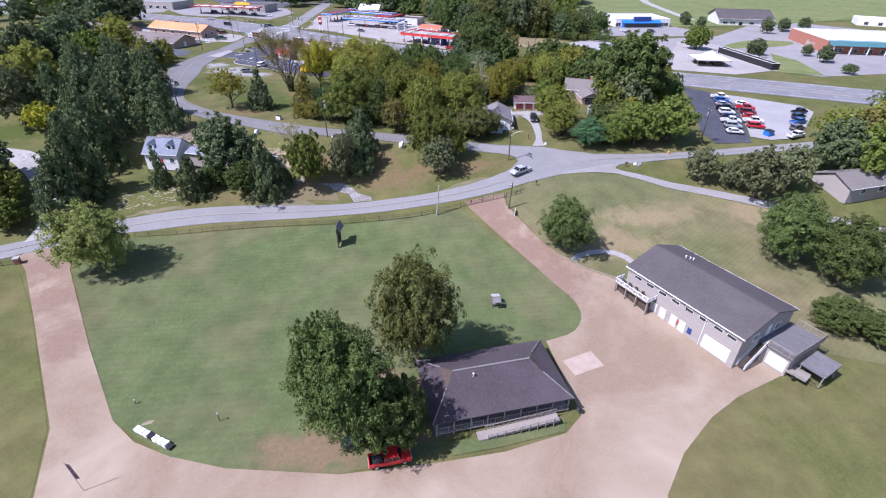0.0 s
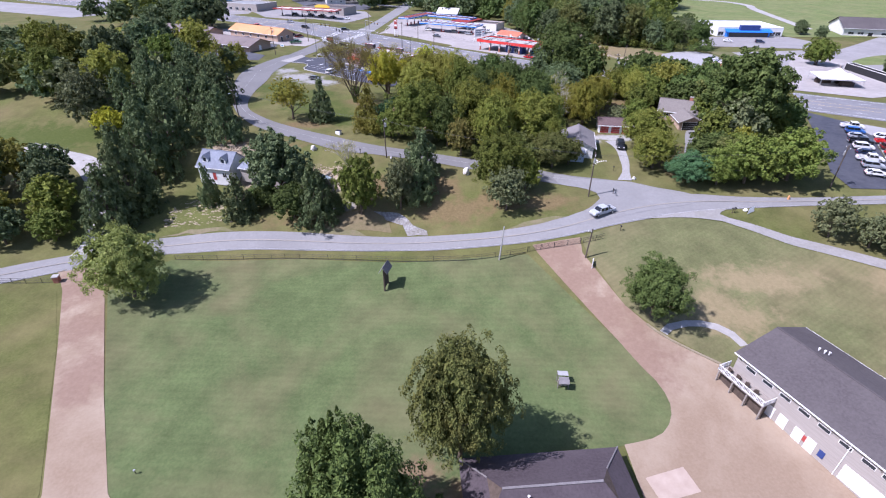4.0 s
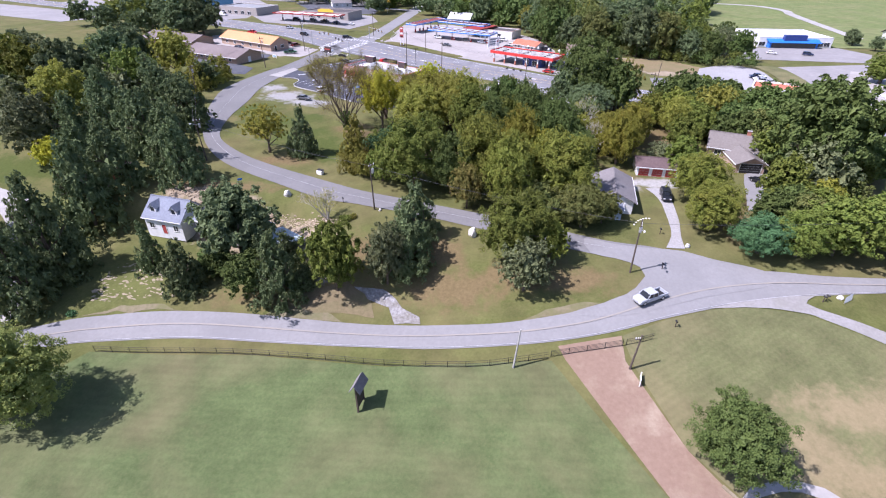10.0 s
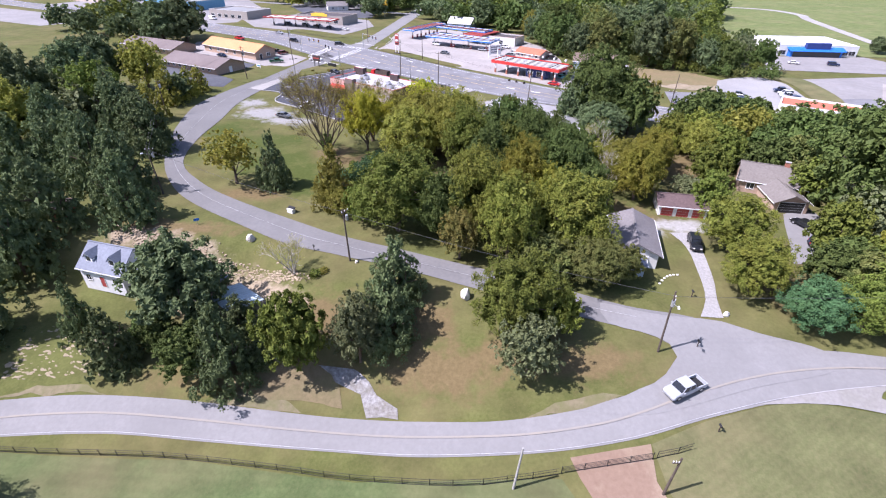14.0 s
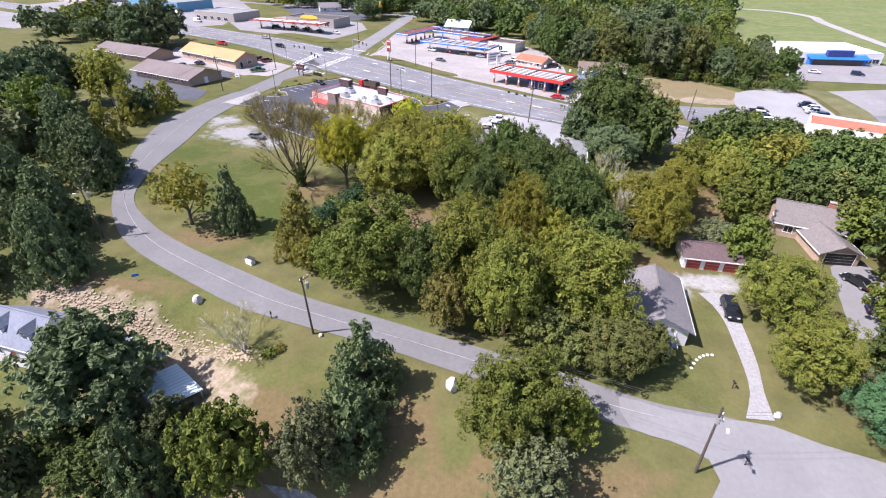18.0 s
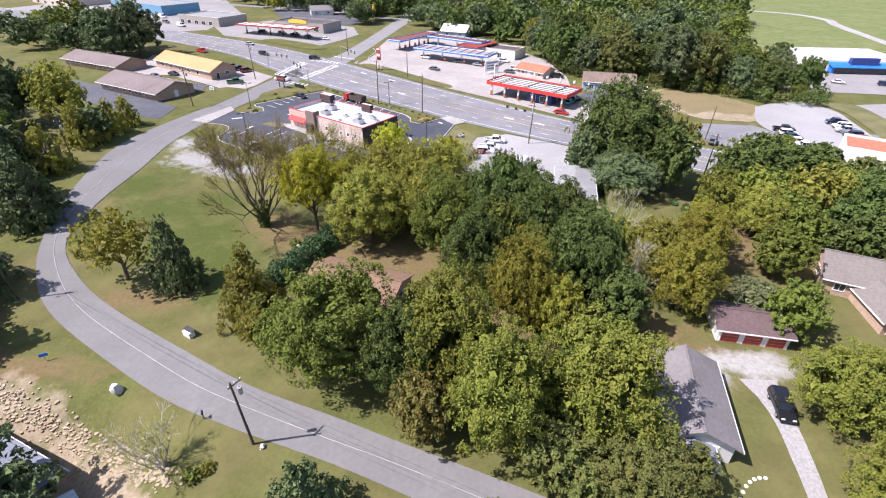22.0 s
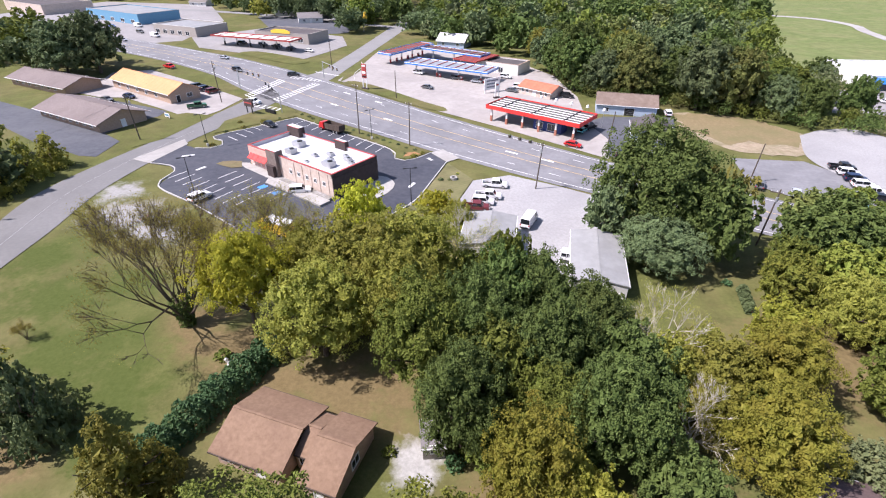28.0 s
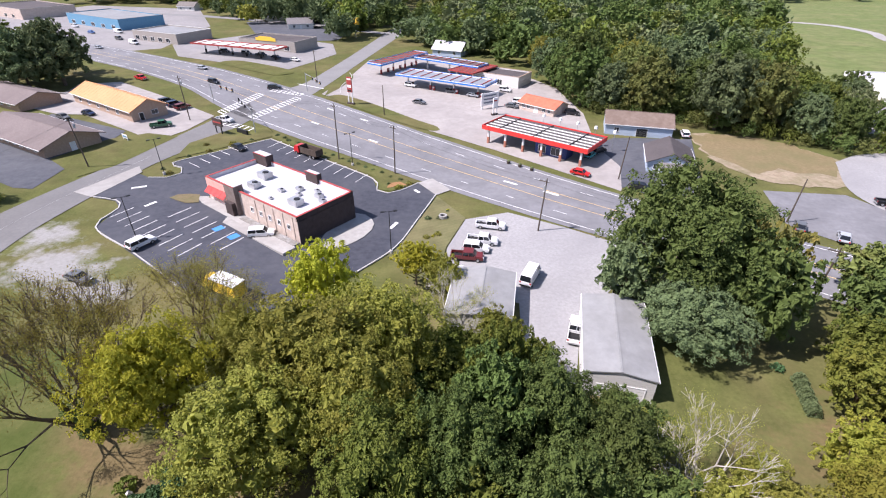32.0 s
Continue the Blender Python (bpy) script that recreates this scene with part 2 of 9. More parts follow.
M = dict(
    ground=lawn("rough_grass", (0.080, 0.091, 0.027), (0.112, 0.118, 0.040), (0.162, 0.132, 0.064)),
    park=lawn("park_turf", (0.076, 0.104, 0.039), (0.104, 0.132, 0.054), (0.155, 0.135, 0.072), 0.026, 92, 2.0),
    field=lawn("dry_turf", (0.102, 0.114, 0.047), (0.142, 0.141, 0.067), (0.195, 0.160, 0.088), 0.03, 60),
    far_field=lawn("meadow", (0.115, 0.150, 0.050), (0.150, 0.180, 0.070), (0.19, 0.19, 0.09)),
    asphalt=surf("old_asphalt", (0.202, 0.199, 0.196), (0.234, 0.231, 0.228), 1.6, 0.9, (0.174, 0.171, 0.169), 0.10, bump=0.12),
    dark_road=surf("dark_old_asphalt", (0.152, 0.150, 0.149), (0.184, 0.181, 0.179), 1.6, 0.9, (0.132, 0.130, 0.129), 0.10, bump=0.12),
    highway=surf("highway_asphalt", (0.172, 0.172, 0.182), (0.218, 0.218, 0.228), 0.9, 0.9, (0.115, 0.115, 0.122), 0.10, bump=0.12),
    tar=surf("fresh_asphalt", (0.034, 0.037, 0.050), (0.060, 0.064, 0.080), 0.8, 0.8, (0.085, 0.088, 0.100), 0.09, bump=0.12, spec=0.4),
    oldlot=surf("worn_lot_asphalt", (0.062, 0.066, 0.080), (0.092, 0.097, 0.112), 0.7, 0.9, (0.125, 0.128, 0.138), 0.07, bump=0.12),
    drive=surf("tan_chip_seal", (0.218, 0.158, 0.106), (0.254, 0.190, 0.132), 2.4, 0.92, (0.355, 0.290, 0.215), 0.055, bump=0.3, cover=0.95),
    concrete=surf("concrete", (0.30, 0.29, 0.275), (0.38, 0.37, 0.35), 0.8, 0.9, (0.24, 0.225, 0.21), 0.07, bump=0.1),
    apron=surf("pale_concrete", (0.295, 0.272, 0.256), (0.362, 0.338, 0.322), 0.5, 0.9, (0.225, 0.208, 0.198), 0.06, bump=0.1),
    lot_grey=surf("grey_lot_concrete", (0.225, 0.215, 0.212), (0.285, 0.275, 0.270), 0.5, 0.9, (0.185, 0.178, 0.176), 0.06, bump=0.1),
    gravel=surf("white_gravel", (0.235, 0.23, 0.225), (0.37, 0.365, 0.36), 3.0, 0.95, (0.235, 0.22, 0.20), 0.10, bump=0.6),
    track=surf("pale_track_gravel", (0.225, 0.215, 0.208), (0.290, 0.280, 0.270), 1.8, 0.95, (0.185, 0.180, 0.150), 0.16, bump=0.4),
    rough_gravel=surf("rough_white_gravel", (0.16, 0.155, 0.15), (0.36, 0.355, 0.35), 2.2, 0.95, (0.13, 0.115, 0.085), 0.4, bump=0.8, cover=0.9),
    lot_gravel=surf("crushed_stone", (0.267, 0.262, 0.262), (0.344, 0.340, 0.340), 2.0, 0.95, (0.219, 0.215, 0.219), 0.07, bump=0.4),
    dirt=surf("bare_clay", (0.235, 0.185, 0.125), (0.345, 0.285, 0.205), 0.8, 0.95, (0.165, 0.150, 0.078), 0.22, bump=0.8, cover=0.9),
    shoulder=surf("dusty_verge", (0.140, 0.122, 0.068), (0.195, 0.168, 0.105), 1.2, 0.95, (0.125, 0.125, 0.052), 0.35, bump=0.5, cover=1.0),
    litter=surf("leaf_litter", (0.135, 0.108, 0.058), (0.185, 0.145, 0.082), 1.4, 0.95, (0.115, 0.12, 0.048), 0.16, bump=0.6),
    kerb=surf("kerb_concrete", (0.40, 0.39, 0.375), (0.48, 0.47, 0.45), 1.5, 0.9, bump=0.1),
    paint=surf("road_paint_white", (0.62, 0.62, 0.61), (0.78, 0.78, 0.77), 1.3, 0.7, bump=0.0),
    yellow=surf("road_paint_yellow", (0.62, 0.42, 0.16), (0.70, 0.52, 0.26), 1.2, 0.7, bump=0.0),
    faded_yellow=surf("faded_yellow_paint", (0.245, 0.228, 0.205), (0.275, 0.250, 0.210), 1.2, 0.8, (0.235, 0.225, 0.215), 0.3, bump=0.0),
    faded_white=surf("faded_white_paint", (0.32, 0.32, 0.33), (0.44, 0.44, 0.44), 1.2, 0.8, (0.23, 0.23, 0.24), 0.5, bump=0.0),
    bay_blue=surf("bay_paint_blue", (0.05, 0.22, 0.55), (0.08, 0.27, 0.6), 1.5, 0.7, bump=0.0),
    patch=surf("pale_patch", (0.335, 0.262, 0.21), (0.40, 0.322, 0.262), 0.7, 0.9, bump=0.1),
    rubble=surf("clay_rubble", (0.30, 0.235, 0.155), (0.46, 0.385, 0.28), 2.5, 0.95, (0.18, 0.14, 0.09), 0.6, bump=0.6),
    rock=surf("limestone", (0.175, 0.145, 0.088), (0.265, 0.225, 0.150), 2.5, 0.9, (0.28, 0.24, 0.18), 0.6, bump=0.6, rand=0.2),
    weathered=surf("weathered_grey_pole", (0.30, 0.29, 0.27), (0.40, 0.39, 0.37), 3.0, 0.9, bump=0.2),
    white_rock=surf("pale_boulder", (0.55, 0.53, 0.50), (0.72, 0.70, 0.66), 1.8, 0.9, (0.40, 0.37, 0.33), 0.7, bump=0.6),
    bark=surf("bark", (0.085, 0.062, 0.045), (0.15, 0.115, 0.085), 3.0, 0.95, bump=0.6),
    pale_bark=surf("pale_bark", (0.36, 0.33, 0.29), (0.50, 0.47, 0.42), 2.0, 0.9, bump=0.4),
    shingle_dark=surf("dark_shingles", (0.052, 0.041, 0.046), (0.078, 0.063, 0.070), 2.6, 0.9, (0.098, 0.082, 0.088), 0.12, bump=0.5, stretch=(1, 1, 1)),
    shingle_slate=surf("slate_grey_shingles", (0.066, 0.057, 0.058), (0.093, 0.082, 0.083), 2.6, 0.9, (0.112, 0.100, 0.098), 0.12, bump=0.4),
    straw=surf("straw_weeds", (0.165, 0.128, 0.066), (0.225, 0.175, 0.095), 1.3, 0.95, (0.145, 0.135, 0.060), 0.15, bump=0.5, cover=0.8),
    shingle_taupe=surf("taupe_shingles", (0.157, 0.129, 0.123), (0.212, 0.177, 0.168), 2.2, 0.9, (0.128, 0.104, 0.100), 0.15, bump=0.5),
    shingle_grey=surf("grey_shingles", (0.155, 0.145, 0.145), (0.215, 0.20, 0.20), 2.4, 0.9, (0.12, 0.112, 0.112), 0.14, bump=0.5),
    shingle_tan=surf("tan_shingles", (0.150, 0.134, 0.122), (0.208, 0.188, 0.173), 2.2, 0.9, (0.128, 0.115, 0.105), 0.15, bump=0.5),
    shingle_brown=surf("brown_shingles", (0.170, 0.108, 0.070), (0.240, 0.158, 0.106), 2.2, 0.9, (0.135, 0.083, 0.056), 0.16, bump=0.5),
    shingle_blue=surf("blue_grey_shingles", (0.17, 0.19, 0.23), (0.235, 0.255, 0.30), 2.2, 0.9, (0.13, 0.14, 0.17), 0.2, bump=0.5),
    shingle_mauve=surf("mauve_shingles", (0.095, 0.066, 0.064), (0.145, 0.102, 0.100), 2.2, 0.9, (0.075, 0.054, 0.054), 0.2, bump=0.5),
    rust_roof=surf("rusty_sheet", (0.155, 0.115, 0.092), (0.215, 0.165, 0.135), 0.8, 0.7, (0.13, 0.09, 0.07), 0.3, bump=0.2),
    aqua_roof=surf("pale_aqua_roof", (0.50, 0.60, 0.62), (0.58, 0.68, 0.70), 0.5, 0.5, (0.46, 0.55, 0.57), 0.1, bump=0.05),
    zinc_roof=surf("dull_zinc_roof", (0.225, 0.228, 0.228), (0.285, 0.288, 0.288), 0.6, 0.6, (0.20, 0.198, 0.19), 0.12, bump=0.05),
    orange_roof=surf("orange_metal_roof", (0.54, 0.265, 0.115), (0.61, 0.315, 0.15), 0.8, 0.6, (0.47, 0.23, 0.10), 0.15, bump=0.1),
    red_roof=surf("red_orange_roof", (0.42, 0.12, 0.07), (0.52, 0.17, 0.10), 0.8, 0.6, bump=0.1),
    white_roof=surf("white_membrane", (0.48, 0.47, 0.49), (0.57, 0.56, 0.575), 0.5, 0.6, (0.52, 0.50, 0.53), 0.12, bump=0.05),
    metal_roof=surf("galvanised_roof", (0.44, 0.43, 0.42), (0.53, 0.52, 0.51), 0.5, 0.5, (0.38, 0.37, 0.36), 0.1, bump=0.05, metal=0.2),
    grey_roof=surf("flat_grey_roof", (0.30, 0.30, 0.30), (0.38, 0.375, 0.37), 0.6, 0.8, bump=0.1),
    white=surf("white_paint", (0.70, 0.70, 0.70), (0.80, 0.80, 0.79), 1.2, 0.6, (0.62, 0.61, 0.60), 0.3, bump=0.05),
    siding=surf("grey_siding", (0.29, 0.262, 0.235), (0.36, 0.33, 0.30), 1.0, 0.8, bump=0.1, stretch=(0.3, 0.3, 6)),
    siding_pale=surf("pale_siding", (0.55, 0.54, 0.51), (0.64, 0.63, 0.60), 1.0, 0.7, bump=0.1, stretch=(0.3, 0.3, 6)),
    siding_blue=surf("pale_blue_siding", (0.33, 0.40, 0.50), (0.42, 0.49, 0.58), 1.0, 0.7, bump=0.1, stretch=(0.3, 0.3, 6)),
    brick=surf("tan_brick", (0.34, 0.24, 0.175), (0.44, 0.325, 0.25), 2.0, 0.9, bump=0.3),
    red_brick=surf("red_brick", (0.30, 0.12, 0.08), (0.40, 0.175, 0.12), 2.0, 0.9, bump=0.3),
    stone_wall=surf("tan_stone_wall", (0.46, 0.37, 0.315), (0.60, 0.50, 0.435), 1.4, 0.9, (0.38, 0.30, 0.25), 0.6, bump=0.4),
    salmon_wall=surf("salmon_paint", (0.56, 0.33, 0.28), (0.64, 0.40, 0.34), 1.2, 0.8, bump=0.05),
    tower_stone=surf("brown_tower_stone", (0.15, 0.115, 0.10), (0.22, 0.175, 0.155), 1.6, 0.9, bump=0.3),
    dark_wall=surf("dark_brown_wall", (0.05, 0.036, 0.034), (0.075, 0.055, 0.052), 1.0, 0.8, bump=0.1),
    red=surf("red_paint", (0.56, 0.035, 0.03), (0.64, 0.06, 0.05), 1.0, 0.45, bump=0.0),
    flag_cloth=surf("flag_cloth", (0.16, 0.05, 0.07), (0.30, 0.20, 0.24), 9.0, 0.9, (0.05, 0.06, 0.14), 1.2, bump=0.0),
    dull_red=surf("dull_red_paint", (0.32, 0.05, 0.045), (0.40, 0.075, 0.065), 1.0, 0.6, bump=0.05),
    blue=surf("blue_paint", (0.02, 0.15, 0.52), (0.035, 0.19, 0.6), 1.0, 0.45, bump=0.0),
    navy=surf("navy_paint", (0.025, 0.045, 0.16), (0.04, 0.065, 0.2), 1.0, 0.5, bump=0.0),
    teal_wall=surf("blue_sheet_wall", (0.10, 0.25, 0.38), (0.14, 0.30, 0.43), 1.0, 0.6, bump=0.05),
    black=surf("black_metal", (0.014, 0.014, 0.015), (0.028, 0.028, 0.03), 3.0, 0.5, bump=0.0),
    steel=surf("galvanised_steel", (0.40, 0.41, 0.42), (0.50, 0.51, 0.52), 2.0, 0.45, bump=0.0, metal=0.6),
    wood=surf("weathered_wood", (0.20, 0.175, 0.155), (0.31, 0.28, 0.25), 2.0, 0.9, bump=0.3, stretch=(1, 6, 6)),
    pole=surf("creosoted_pole", (0.07, 0.055, 0.045), (0.12, 0.095, 0.075), 2.5, 0.95, bump=0.3),
    deck=surf("grey_deck_boards", (0.115, 0.112, 0.118), (0.170, 0.166, 0.172), 1.6, 0.9, (0.09, 0.088, 0.09), 0.3, bump=0.3, stretch=(1, 6, 6)),
    teal_dark=surf("dark_teal_fascia", (0.05, 0.135, 0.15), (0.07, 0.17, 0.185), 1.0, 0.6, bump=0.05),
    dark_wood=surf("dark_wood", (0.06, 0.045, 0.035), (0.10, 0.075, 0.06), 2.0, 0.9, bump=0.3),
    tyre=surf("tyre_rubber", (0.012, 0.012, 0.012), (0.022, 0.022, 0.022), 4.0, 0.9, bump=0.0),
    rim=surf("alloy_rim", (0.45, 0.45, 0.46), (0.55, 0.55, 0.56), 4.0, 0.3, metal=0.8, bump=0.0),
    glass=glass("dark_glass", (0.012, 0.014, 0.017)),
    pane=glass("window_pane", (0.025, 0.03, 0.036)),
    lamp=surf("lamp_lens", (0.7, 0.7, 0.68), (0.8, 0.8, 0.78), 4.0, 0.2, bump=0.0),
    tail=surf("tail_lens", (0.45, 0.02, 0.02), (0.5, 0.03, 0.03), 4.0, 0.25, bump=0.0),
    gold=surf("golden_sign", (0.80, 0.50, 0.05), (0.86, 0.56, 0.08), 2.0, 0.5, bump=0.0),
    mulch=surf("bark_mulch", (0.24, 0.12, 0.05), (0.34, 0.19, 0.09), 2.0, 0.95, bump=0.5),
    wire=surf("wire", (0.10, 0.10, 0.10), (0.16, 0.16, 0.16), 1.0, 0.6, bump=0.0),
)
LEAF = dict(
    # blue mixed into the dark leaves stands for haze over far trees
    dark=leaf("leaves_dark", (0.087, 0.120, 0.053), (0.163, 0.207, 0.092), (0.120, 0.156, 0.071)),
    deep=leaf("leaves_deep_green", (0.067, 0.102, 0.028), (0.132, 0.177, 0.050), (0.097, 0.132, 0.037)),
    mid=leaf("leaves_green", (0.100, 0.138, 0.026), (0.178, 0.216, 0.045), (0.140, 0.160, 0.032)),
    lime=leaf("leaves_yellow_green", (0.131, 0.162, 0.027), (0.216, 0.239, 0.048), (0.184, 0.184, 0.034)),
    pale=leaf("leaves_pale_green", (0.165, 0.195, 0.048), (0.275, 0.300, 0.090), (0.215, 0.230, 0.060)),
    olive=leaf("leaves_olive", (0.204, 0.215, 0.040), (0.334, 0.332, 0.074), (0.274, 0.253, 0.054), 0.42),
    oak=leaf("leaves_oak_green", (0.102, 0.126, 0.036), (0.176, 0.200, 0.060), (0.155, 0.152, 0.045)),
    amber=leaf("leaves_amber", (0.200, 0.217, 0.032), (0.322, 0.318, 0.057), (0.272, 0.243, 0.042), 0.4),
    twig=leaf("twigs_and_thin_leaves", (0.215, 0.188, 0.046), (0.335, 0.295, 0.078), (0.270, 0.262, 0.048), 0.4),
    gold=leaf("leaves_gold", (0.358, 0.358, 0.033), (0.517, 0.501, 0.059), (0.363, 0.385, 0.048), 0.44),
    rust=leaf("leaves_rust", (0.140, 0.142, 0.038), (0.232, 0.216, 0.060), (0.218, 0.174, 0.050)),
    teal=leaf("leaves_blue_green", (0.055, 0.121, 0.050), (0.104, 0.191, 0.082), (0.081, 0.146, 0.055)),
    cedar=leaf("needles", (0.082, 0.115, 0.050), (0.154, 0.199, 0.086), (0.127, 0.154, 0.062)),
    grey=leaf("leaves_grey_green", (0.111, 0.133, 0.060), (0.189, 0.210, 0.102), (0.130, 0.142, 0.060)),
)


# ---- small builders ----
def hgt(x, y):
    """Height of the ground: a hillside park below, rising to the road and the level town."""
    def soft(a, b, v):
        t = min(1.0, max(0.0, (v - a) / (b - a)))
        return t * t * (3 - 2 * t)
    foot = min(82, max(40, 55 - 0.45 * x))
    s = soft(foot, 112, y)
    low = -13.5 + 0.05 * (min(y, 90) - 20)
    up = 0.02 * (min(150, max(112, y)) - 112) - 0.03 * min(0, max(x, -90)) * soft(112, 200, y)
    swale = 2.0 * math.exp(-((x + 12) / 22) ** 2 - ((y - 86) / 8) ** 2)
    hollow = 6.6 * soft(18, 42, -x) * math.exp(-((y - 109) / (12 if y < 109 else 6.5)) ** 2) * soft(85, 93, y) * (1 - 0.4 * soft(76, 100, -x))
    dell = 6.0 * soft(74, 92, -x) * math.exp(-((y - 132) / 20) ** 2)
    return low * (1 - s) + up * s - swale - hollow - dell


class Shape:
    """Collects simple solids into one mesh."""

    def __init__(self):
        self.v, self.f = [], []

    def add(self, verts, faces):
        n = len(self.v)
        self.v += [tuple(p) for p in verts]
        self.f += [tuple(i + n for i in f) for f in faces]
        return self

    def box(self, x0, x1, y0, y1, z0, z1):
        return self.add([(x, y, z) for z in (z0, z1) for x, y in ((x0, y0), (x1, y0), (x1, y1), (x0, y1))],
                        [(3, 2, 1, 0), (4, 5, 6, 7), (0, 1, 5, 4), (1, 2, 6, 5), (2, 3, 7, 6), (3, 0, 4, 7)])

    def slab(self, pts, drop):
        """A plate with the outline pts (any plane) that reaches straight down by drop."""
        n = len(pts)
        low = [(x, y, z - drop) for x, y, z in pts]
        return self.add(list(pts) + low, [tuple(range(n)), tuple(range(2 * n - 1, n - 1, -1))] +
                        [((i + 1) % n, i, n + i, n + (i + 1) % n) for i in range(n)])

    def prism(self, side, y0, y1):
        """The outline side, pairs of x and z, drawn from y0 to y1."""
        n = len(side)
        return self.add([(x, y0, z) for x, z in side] + [(x, y1, z) for x, z in side],
                        [tuple(range(n)), tuple(range(2 * n - 1, n - 1, -1))] +
                        [(i, n + i, n + (i + 1) % n, (i + 1) % n) for i in range(n)])

    def cyl(self, x, y, z0, z1, r0, r1=None, n=10):
        r1 = r0 if r1 is None else r1
        ring = [(math.cos(6.2832 * i / n), math.sin(6.2832 * i / n)) for i in range(n)]
        return self.add([(x + r0 * c, y + r0 * s, z0) for c, s in ring] + [(x + r1 * c, y + r1 * s, z1) for c, s in ring],
                        [tuple(range(n - 1, -1, -1)), tuple(range(n, 2 * n))] +
                        [(i, (i + 1) % n, n + (i + 1) % n, n + i) for i in range(n)])

    def rod(self, a, b, r0, r1=None, n=5):
        a, b = Vector(a), Vector(b)
        r1 = r0 if r1 is None else r1
        q = (b - a).to_track_quat("Z", "Y")
        ring = [q @ Vector((math.cos(6.2832 * i / n), math.sin(6.2832 * i / n), 0)) for i in range(n)]
        return self.add([a + v * r0 for v in ring] + [b + v * r1 for v in ring],
                        [tuple(range(n - 1, -1, -1)), tuple(range(n, 2 * n))] +
                        [(i, (i + 1) % n, n + (i + 1) % n, n + i) for i in range(n)])

    def mesh(self, name, mat, bevel=0.0):
        me = bpy.data.meshes.new(name)
        me.from_pydata(self.v, [], self.f)
        if bevel:
            bm = bmesh.new()
            bm.from_mesh(me)
            bmesh.ops.recalc_face_normals(bm, faces=bm.faces)
            bmesh.ops.bevel(bm, geom=[e for e in bm.edges if e.is_manifold and e.calc_face_angle(0) > 0.5], offset=bevel, segments=2,
                            affect="EDGES", clamp_overlap=True)
            bm.to_mesh(me)
            bm.free()
        me.materials.append(mat)
        return me


def part(name, shape, mat, parent, label="", bevel=0.0):
    ob = new(name, shape.mesh(name, mat, bevel) if isinstance(shape, Shape) else shape)
    ob.parent = parent
    if label:
        tagged(ob, label)
    return ob


def thing(name, x, y, turn, label, category, group="", z=None, kind=""):
    ob = new(name)
    ob.empty_display_size = 0.5
    ob.matrix_basis = pose(x, y, hgt(x, y) if z is None else z, 0, 0, turn)
    return tagged(ob, label, category, group, kind)


def curve(pts, step=2.0):
    """A smooth line through pts, as points about step apart."""
    out = []
    p = [Vector((*q, 0)) for q in pts]
    p = [p[0] * 2 - p[1]] + p + [p[-1] * 2 - p[-2]]
    for a, b, c, d in zip(p, p[1:], p[2:], p[3:]):
        n = max(1, int((c - b).length / step))
        for i in range(n):
            t = i / n
            out.append(0.5 * ((2 * b) + (c - a) * t + (2 * a - 5 * b + 4 * c - d) * t * t + (3 * b - a - 3 * c + d) * t ** 3))
    return out + [p[-2]]


def ribbon_shape(left, right, lift, across=4):
    """A sheet between two smooth edge lines, laid on the ground."""
    n = max(len(left), len(right))
    def at(line, u):
        k = u * (len(line) - 1)
        i = min(len(line) - 2, int(k))
        return line[i].lerp(line[i + 1], k - i)
    s = Shape()
    for i in range(n):
        a, b = at(left, i / (n - 1)), at(right, i / (n - 1))
        for j in range(across + 1):
            q = a.lerp(b, j / across)
            s.v.append((q.x, q.y, hgt(q.x, q.y) + lift))
    w = across + 1
    s.f = [(i * w + j, (i + 1) * w + j, (i + 1) * w + j + 1, i * w + j + 1) for i in range(n - 1) for j in range(across)]
    return s


def ribbon(name, left, right, lift, mat, label, category, across=4):
    me = ribbon_shape(curve(left), curve(right), lift, across).mesh(name, mat)
    bm = bmesh.new()
    bm.from_mesh(me)
    bmesh.ops.recalc_face_normals(bm, faces=bm.faces)
    if sum(f.normal.z for f in bm.faces) < 0:
        bmesh.ops.reverse_faces(bm, faces=bm.faces)
    bm.to_mesh(me)
    bm.free()
    return tagged(new(name, me), label, category, kind="structure")


def offset(line, d):
    out = []
    for i, p in enumerate(line):
        a, b = line[max(0, i - 1)], line[min(len(line) - 1, i + 1)]
        t = (b - a).normalized()
        out.append(p + Vector((-t.y, t.x, 0)) * d)
    return out


